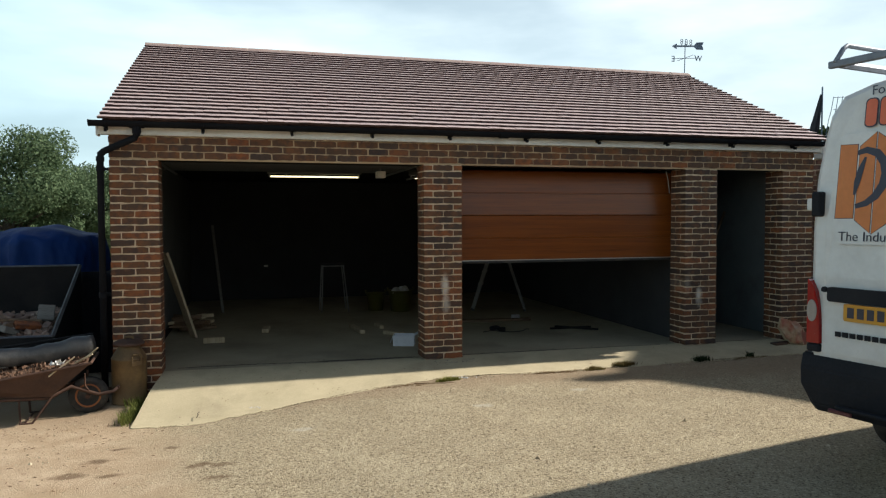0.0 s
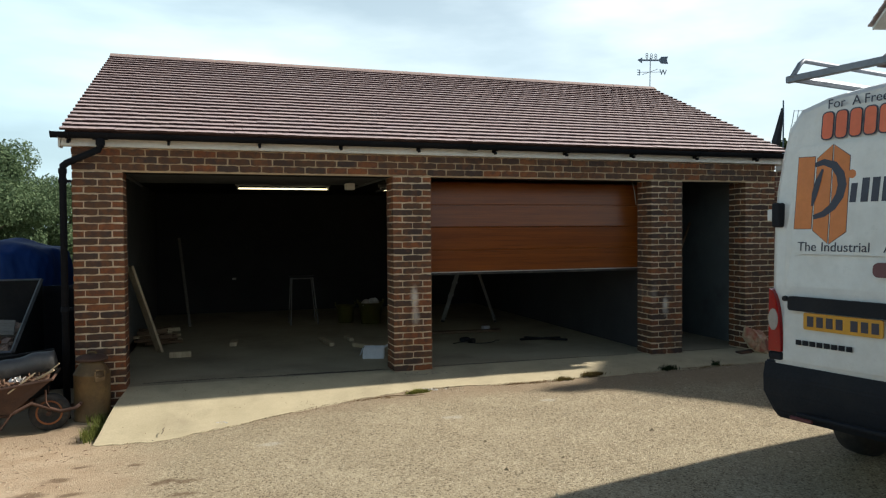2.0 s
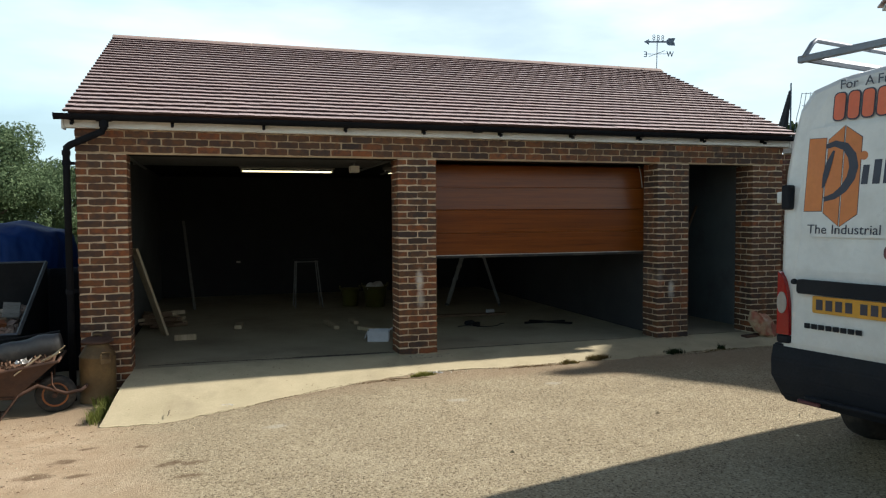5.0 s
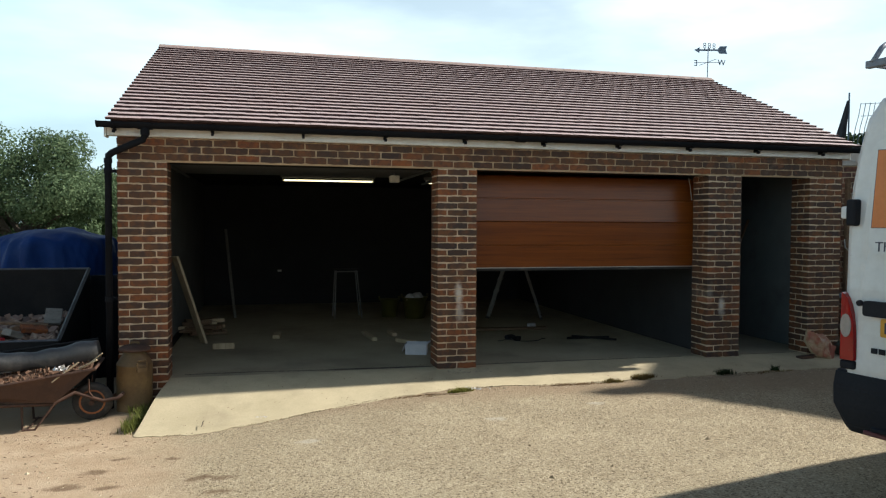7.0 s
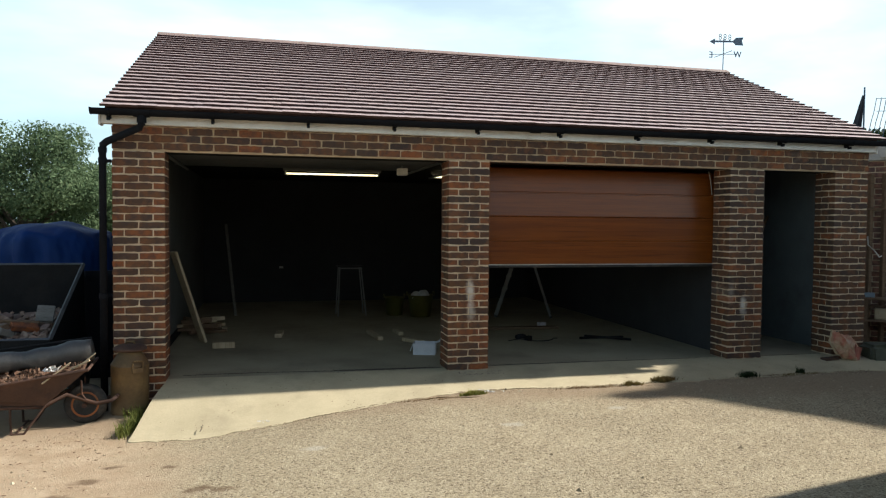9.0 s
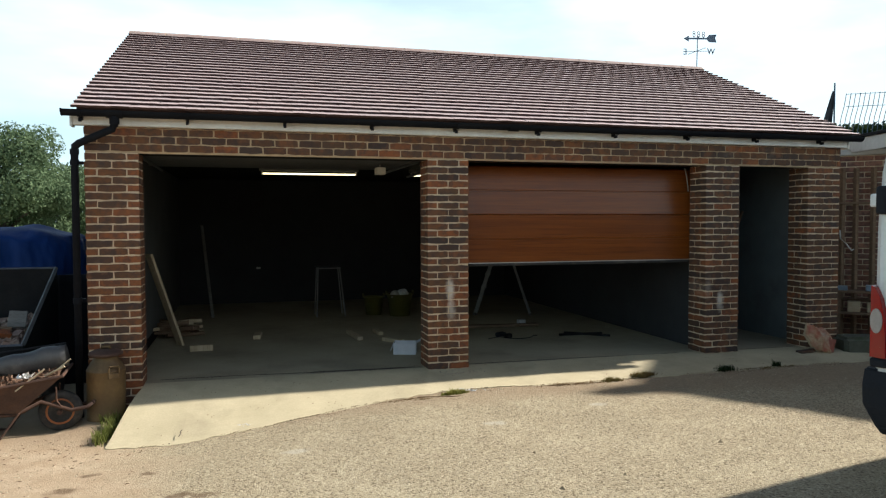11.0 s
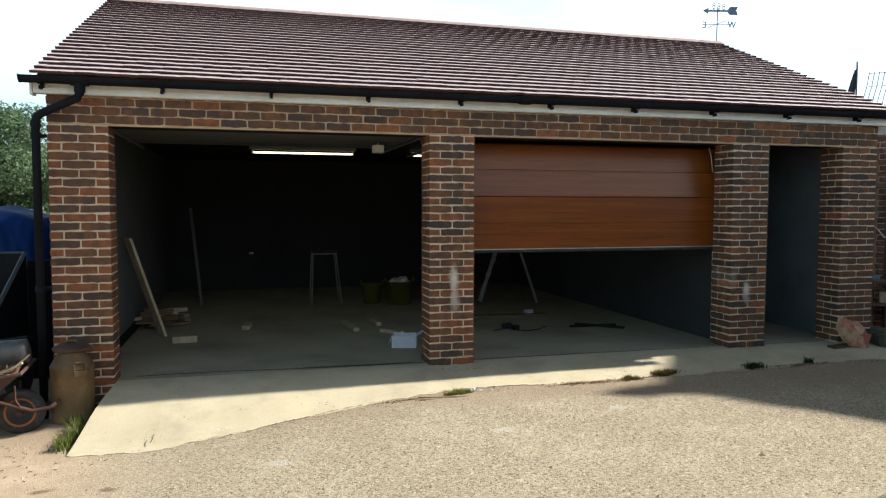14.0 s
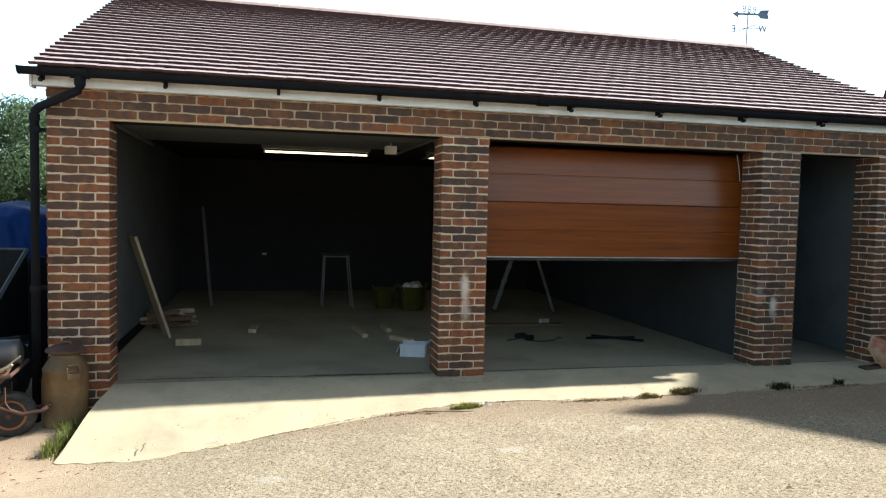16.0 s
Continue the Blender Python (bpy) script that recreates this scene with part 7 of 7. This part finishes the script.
def litter():
    """Twigs, leaf bits and grit on the concrete."""
    rnd = random.Random(31)
    verts, faces = [], []
    spots = [(-2.5, -0.95), (-2.45, -0.9), (-1.7, -0.35), (-0.55, -0.6), (-0.1, -0.35), (0.12, -0.5), (0.25, -0.42), (-2.2, -0.75), (-1.1, -0.75)]
    for k in range(240):
        if k < 70:
            sx, sy = rnd.choice(spots)
            x, y = sx + rnd.gauss(0, 0.07), sy + rnd.gauss(0, 0.04)
        else:
            x, y = rnd.uniform(-2.9, 5.0), rnd.uniform(-0.8, 0.1)
        ye, ze = front_edge(x)
        if y < ye:
            continue
        t = min(max((0.17 - y) / (0.17 - ye), 0), 1)
        z = -0.002 + (ze + 0.012) * smooth(0.05, 1.0, t) * (0.35 + 0.65 * t) + 0.007
        a, w, h = rnd.uniform(0, 6.3), rnd.uniform(0.003, 0.01), rnd.uniform(0.0015, 0.004)
        o = len(verts)
        c, s = math.cos(a), math.sin(a)
        for px, py, pz in ((-w, -h, 0), (w, -h * 0.6, 0.004), (w, h * 0.6, 0.005), (-w, h, 0.002)):
            verts.append((x + px * c - py * s, y + px * s + py * c, z + pz))
        faces.append((o, o + 1, o + 2, o + 3))
    me = bpy.data.meshes.new("leaf_litter")
    me.from_pydata(verts, [], faces)
    me.materials.append(M_LITTER)
    tagged(new("leaf_litter", me), "dry leaf bits and twigs strewn on the concrete apron", "litter", kind="stuff")
    verts, faces = [], []
    for k in range(170):
        x, y = rnd.gauss(-3.5, 0.55), rnd.uniform(-2.9, -0.75) if k % 3 else rnd.gauss(-0.85, 0.12)
        if x > -3.12 and y > -1.15:
            continue
        z, a, w, h = ground_z(x, y) + 0.003, rnd.uniform(0, 6.3), rnd.uniform(0.004, 0.022), rnd.uniform(0.002, 0.006)
        c, s, o = math.cos(a), math.sin(a), len(verts)
        for px, py, pz in ((-w, -h, 0), (w, -h * 0.6, 0.003), (w, h * 0.6, 0.004), (-w, h, 0.001), (0, 0, 0.006)):
            verts.append((x + px * c - py * s, y + px * s + py * c, z + pz))
        faces.extend((o + i, o + (i + 1) % 4, o + 4) for i in range(4))
    me = bpy.data.meshes.new("soil_litter")
    me.from_pydata(verts, [], faces)
    me.materials.append(M_LITTER)
    tagged(new("soil_litter", me), "dark twigs and leaf bits trodden into the reddish soil", "litter", kind="stuff")
    tw = tube(bmesh.new(), [(-2.47, -1.03, -0.222), (-2.455, -1.0, -0.2), (-2.465, -0.97, -0.2), (-2.45, -0.94, -0.19)], 0.003, 6)
    tagged(part("twig", tw, M_BARK), "dark crooked twig on the apron's edge", "twig")


litter()


def edge_crumbs():
    """Crumbled soil, grit and a few chips of broken render where the concrete meets the gravel."""
    rnd = random.Random(53)

    def crumb(verts, faces, x, y, z, s):
        o, a = len(verts), rnd.uniform(0, 6.3)
        for k in range(4):
            r = s * rnd.uniform(0.6, 1.1)
            verts.append((x + r * math.cos(a + k * 1.57), y + r * math.sin(a + k * 1.57), z - 0.003))
        for k in range(2):
            verts.append((x + s * rnd.uniform(-0.5, 0.5), y + s * rnd.uniform(-0.5, 0.5), z + s * rnd.uniform(0.35, 0.8)))
        faces.extend(((o, o + 1, o + 4), (o + 1, o + 2, o + 4), (o + 2, o + 5, o + 4), (o + 2, o + 3, o + 5), (o + 3, o, o + 5), (o, o + 4, o + 5)))

    def heap(name, label, mat, spots):
        verts, faces = [], []
        for x, y, z, s in spots:
            crumb(verts, faces, x, y, z, s)
        me = bpy.data.meshes.new(name)
        me.from_pydata(verts, [], faces)
        me.materials.append(mat)
        tagged(new(name, me), label, "debris", kind="stuff")

    soil, dark = [], []
    for k in range(5200):
        x = rnd.uniform(-2.9, 4.9)
        ye, ze = front_edge(x)
        wide = 0.035 + 0.05 * abs(wob(x, 3, 0, 1.7)) + 0.06 * smooth(0.3, 1.6, x) * smooth(3.4, 2.2, x)
        y = min(ye - 0.015 + rnd.gauss(-0.4 * wide, wide), ye + 0.02)
        z = ground_z(x, y) + (0.008 if y > ye else 0.0)
        if wob(x, 11, 0, 2.6) + rnd.uniform(-0.3, 0.3) > -0.02:
            (soil if rnd.random() < 0.88 else dark).append((x, y, z, rnd.uniform(0.002, 0.006) * (2.2 if rnd.random() < 0.03 else 1.0)))
    heap("soil_crumbs", "crumbled brown soil along the apron's edge", M_SOILCRUMB, soil)
    heap("dark_crumbs", "dark soil crumbs and twigs along the apron's edge", M_DIRT, dark)
    white = [(0.25 + rnd.gauss(0, 0.05), -0.72 + rnd.gauss(0, 0.035), -0.07, rnd.uniform(0.006, 0.02)) for _ in range(26)]
    white += [(-1.9 + rnd.gauss(0, 0.05), -0.98 + rnd.gauss(0, 0.02), -0.175, rnd.uniform(0.004, 0.012)) for _ in range(10)]
    heap("render_chips", "white chips of broken render on the apron's edge", M_WHITEBITS, white)
    grey = [(0.1 + 0.5 * rnd.random(), -0.04 - 0.2 * rnd.random() ** 2, -0.004 - 0.006 * rnd.random(), rnd.uniform(0.003, 0.009)) for _ in range(90)]
    heap("mortar_crumbs", "grey and dark mortar crumbs at the foot of the pier", M_STONE, grey)
    bm = tube(bmesh.new(), [(-0.32, -0.83, -0.075), (-0.2, -0.87, -0.07), (-0.02, -0.9, -0.072), (0.1, -0.91, -0.075)], 0.005, 6)
    tagged(part("dead_stem", bm, M_SOILCRUMB), "thin brown dead stem lying on the gravel", "stem")


M_SOILCRUMB = surface("crumbled_soil", (0.27, 0.18, 0.1), (0.18, 0.12, 0.07), 0.95, scale=20, fine=90, dirt=(0.4, 0.3, 0.19), dirt_amount=0.6)


def threshold():
    """Dark dirt packed along the crack where the apron meets the floor slab."""
    rnd = random.Random(17)
    verts, faces = [], []

    def line(x):
        return 0.2 + 0.1 * smooth(-0.4, -2.6, x) - 0.05 * smooth(1.0, 3.2, x) + 0.018 * wob(x, 2, 0, 2.2) + 0.007 * wob(x, 4, 0, 11)

    def strip(a, b, wide, shift):
        n = int((b - a) / 0.02)
        o = len(verts)
        for i in range(n + 1):
            x = a + (b - a) * i / n
            w = wide * (0.25 + 0.75 * abs(wob(x, 7 + shift, 0, 6)) * 2) * min(1, 6 * i / n, 6 * (n - i) / n)
            y = line(x) + shift
            for dy, z in ((-w, 0.0), (0, 0.0035), (w, 0.0)):
                verts.append((x, y + dy, z))
        for i in range(n):
            for k in (0, 1):
                q = o + 3 * i + k
                faces.append((q, q + 3, q + 4, q + 1))
    for a, b, wide, shift in ((-2.75, -1.9, 0.008, 0.0), (-1.95, -0.02, 0.014, 0.0), (-1.2, -0.1, 0.02, 0.03), (0.48, 1.4, 0.016, 0.0), (1.3, 3.2, 0.008, 0.0), (3.95, 4.9, 0.01, -0.02)):
        strip(a, b, wide, shift)
    for _ in range(700):
        x = rnd.choice((rnd.uniform(-2.7, -0.05), rnd.uniform(-1.4, -0.05), rnd.uniform(0.5, 3.3)))
        y, s = line(x) + rnd.gauss(0.01, 0.05), rnd.uniform(0.002, 0.007)
        o, a = len(verts), rnd.uniform(0, 6.3)
        for k in range(3):
            verts.append((x + s * math.cos(a + k * 2.1), y + s * math.sin(a + k * 2.1), 0.0005))
        verts.append((x, y, s * 0.7))
        faces.extend((o + k, o + (k + 1) % 3, o + 3) for k in range(3))
    me = bpy.data.meshes.new("threshold_dirt")
    me.from_pydata(verts, [], faces)
    me.materials.append(M_DIRT)
    tagged(new("threshold_dirt", me), "dark dirt and grit packed along the threshold crack", "dirt", kind="stuff")


M_DIRT = surface("dark_damp_dirt", (0.07, 0.055, 0.04), (0.04, 0.032, 0.024), 0.95, scale=20, fine=90)
threshold()
edge_crumbs()


bar_thing("leaning_pole", "dark wooden pole leaning on the store wall", "pole", (4.2, 1.2, 0.0), (5.17, 1.52, 1.75), 0.03, 0.03, M_TIMBER)
# white plate added to give the small glint at the back
socket = thing("back_glint_plate", "small white plate standing in for a glint on the back wall", "socket", pose(-1.63, 7.299, 0.69))
part("plate", boxed((-0.04, -0.012, -0.02), (0.04, 0.0, 0.02), 0.004), M_COPING, socket)


# ---- brickwork of the front ----
def brick_mesh(name, size, mat, seed):
    rnd = random.Random(seed)
    w, d, h = size
    along_x = w >= d
    length, deep = (w, d) if along_x else (d, w)
    bm = bmesh.new()
    cuts = 6
    rings = []
    for i in range(cuts + 1):
        t = i / cuts
        end = i in (0, cuts)
        ring = []
        for y, z in ((0, 0), (deep, 0), (deep, h), (0, h)):
            x = length * t + rnd.uniform(-0.003, 0.003)
            z += rnd.uniform(-0.0035, 0.0035) + ((0.004 if z == 0 else -0.004) if end else 0.0)
            y += rnd.uniform(-0.0012, 0.0012)
            ring.append(bm.verts.new((x, y, z) if along_x else (y, x, z)))
        rings.append(ring)
    for a, b in zip(rings, rings[1:]):
        for k in range(4):
            bm.faces.new((a[k], a[(k + 1) % 4], b[(k + 1) % 4], b[k]))
    bm.faces.new(rings[0])
    bm.faces.new(rings[-1])
    bmesh.ops.recalc_face_normals(bm, faces=bm.faces)
    return mesh_of(name, bm, mat)


BRICK_CACHE = {}


def lay_brick(parent, lo, hi, red, rnd):
    size = tuple(round(b - a, 3) for a, b in zip(lo, hi))
    key = (size, red, rnd.randrange(9))
    if key not in BRICK_CACHE:
        BRICK_CACHE[key] = brick_mesh("brick", size, M_BRICK_RED if red else M_BRICK, len(BRICK_CACHE))
    ob = new("brick", BRICK_CACHE[key])
    ob.parent = parent
    ob.location = Vector(lo) + Vector((rnd.uniform(-0.002, 0.002), rnd.uniform(-0.004, 0.0005), rnd.uniform(-0.0015, 0.0015)))
    return ob


def make_pier(x0, x1, start, red):
    """red: how often the corner bricks are of the red kind."""
    rnd = random.Random(int(x0 * 100) + 7)
    J, B = 0.0125, 0.102
    z_low = start * COURSE
    pier = thing("brick_pier", "square pier of mixed red and dark bricks with sandy mortar", "pier", kind="structure", group="front piers")
    part("mortar", boxed((x0 + 0.005, 0.005, z_low), (x1 - 0.005, DEPTH - 0.0055, HEAD)), M_MORTAR, pier)
    w = x1 - x0
    for c in range(start, 30):
        z0, z1 = c * COURSE + 0.0065, (c + 1) * COURSE - 0.006
        if (c % 2) == 0:
            h = (w - J) / 2
            for a in (x0, x0 + h + J):
                lay_brick(pier, (a, 0, z0), (a + h, B, z1), rnd.random() < 0.15 * red, rnd)
            for a in (x0, x1 - B):
                lay_brick(pier, (a, B + J, z0), (a + B, DEPTH, z1), rnd.random() < 0.3 * red, rnd)
        else:
            full = w - 2 * B - 2 * J
            for a in (x0, x1 - B):
                lay_brick(pier, (a, 0, z0), (a + B, 0.218, z1), rnd.random() < 0.85 * red, rnd)
                lay_brick(pier, (a, 0.218 + J, z0), (a + B, DEPTH, z1), rnd.random() < 0.6 * red, rnd)
            lay_brick(pier, (x0 + B + J, 0, z0), (x0 + B + J + full, B, z1), rnd.random() < 0.2 * red, rnd)


make_pier(*PIERS[0], -5, 1.0)
make_pier(*PIERS[1], 0, 1.0)
make_pier(*PIERS[2], 0, 0.4)
make_pier(*PIERS[3], -1, 0.4)


def make_lintel():
    rnd = random.Random(11)
    band = thing("lintel_wall", "band of brickwork over the garage openings", "wall", kind="structure")
    part("mortar", boxed((LEFT + 0.005, 0.005, HEAD + 0.0135), (RIGHT - 0.006, DEPTH - 0.02, 2.6)), M_MORTAR_SHADED, band)
    part("lintel", boxed((LEFT + 0.008, 0.07, HEAD + 0.001), (RIGHT - 0.008, DEPTH - 0.03, HEAD + 0.013)), M_BLACKSTEEL, band, "dark steel lintel")
    part("mortar_bed", boxed((LEFT + 0.008, 0.014, HEAD + 0.0005), (RIGHT - 0.008, 0.068, HEAD + 0.013)), M_MORTAR_SHADED, band, "mortar bed, its colour darkened for the eaves' shade")
    J, L = 0.013, 0.2233
    for c in range(4):
        z0, z1 = HEAD + 0.014 + c * COURSE + 0.004, HEAD + 0.014 + (c + 1) * COURSE - 0.006
        x = LEFT - (0.118 if c % 2 else 0)
        while x < RIGHT - 0.02:
            a, b = max(x, LEFT), min(x + L, RIGHT)
            if b - a > 0.03:
                # few red bricks, so the band stays dark as if shaded
                lay_brick(band, (a, 0, z0), (b, 0.102, z1), rnd.random() < (0.28 if c == 0 else 0.06), rnd)
            x += L + J


make_lintel()
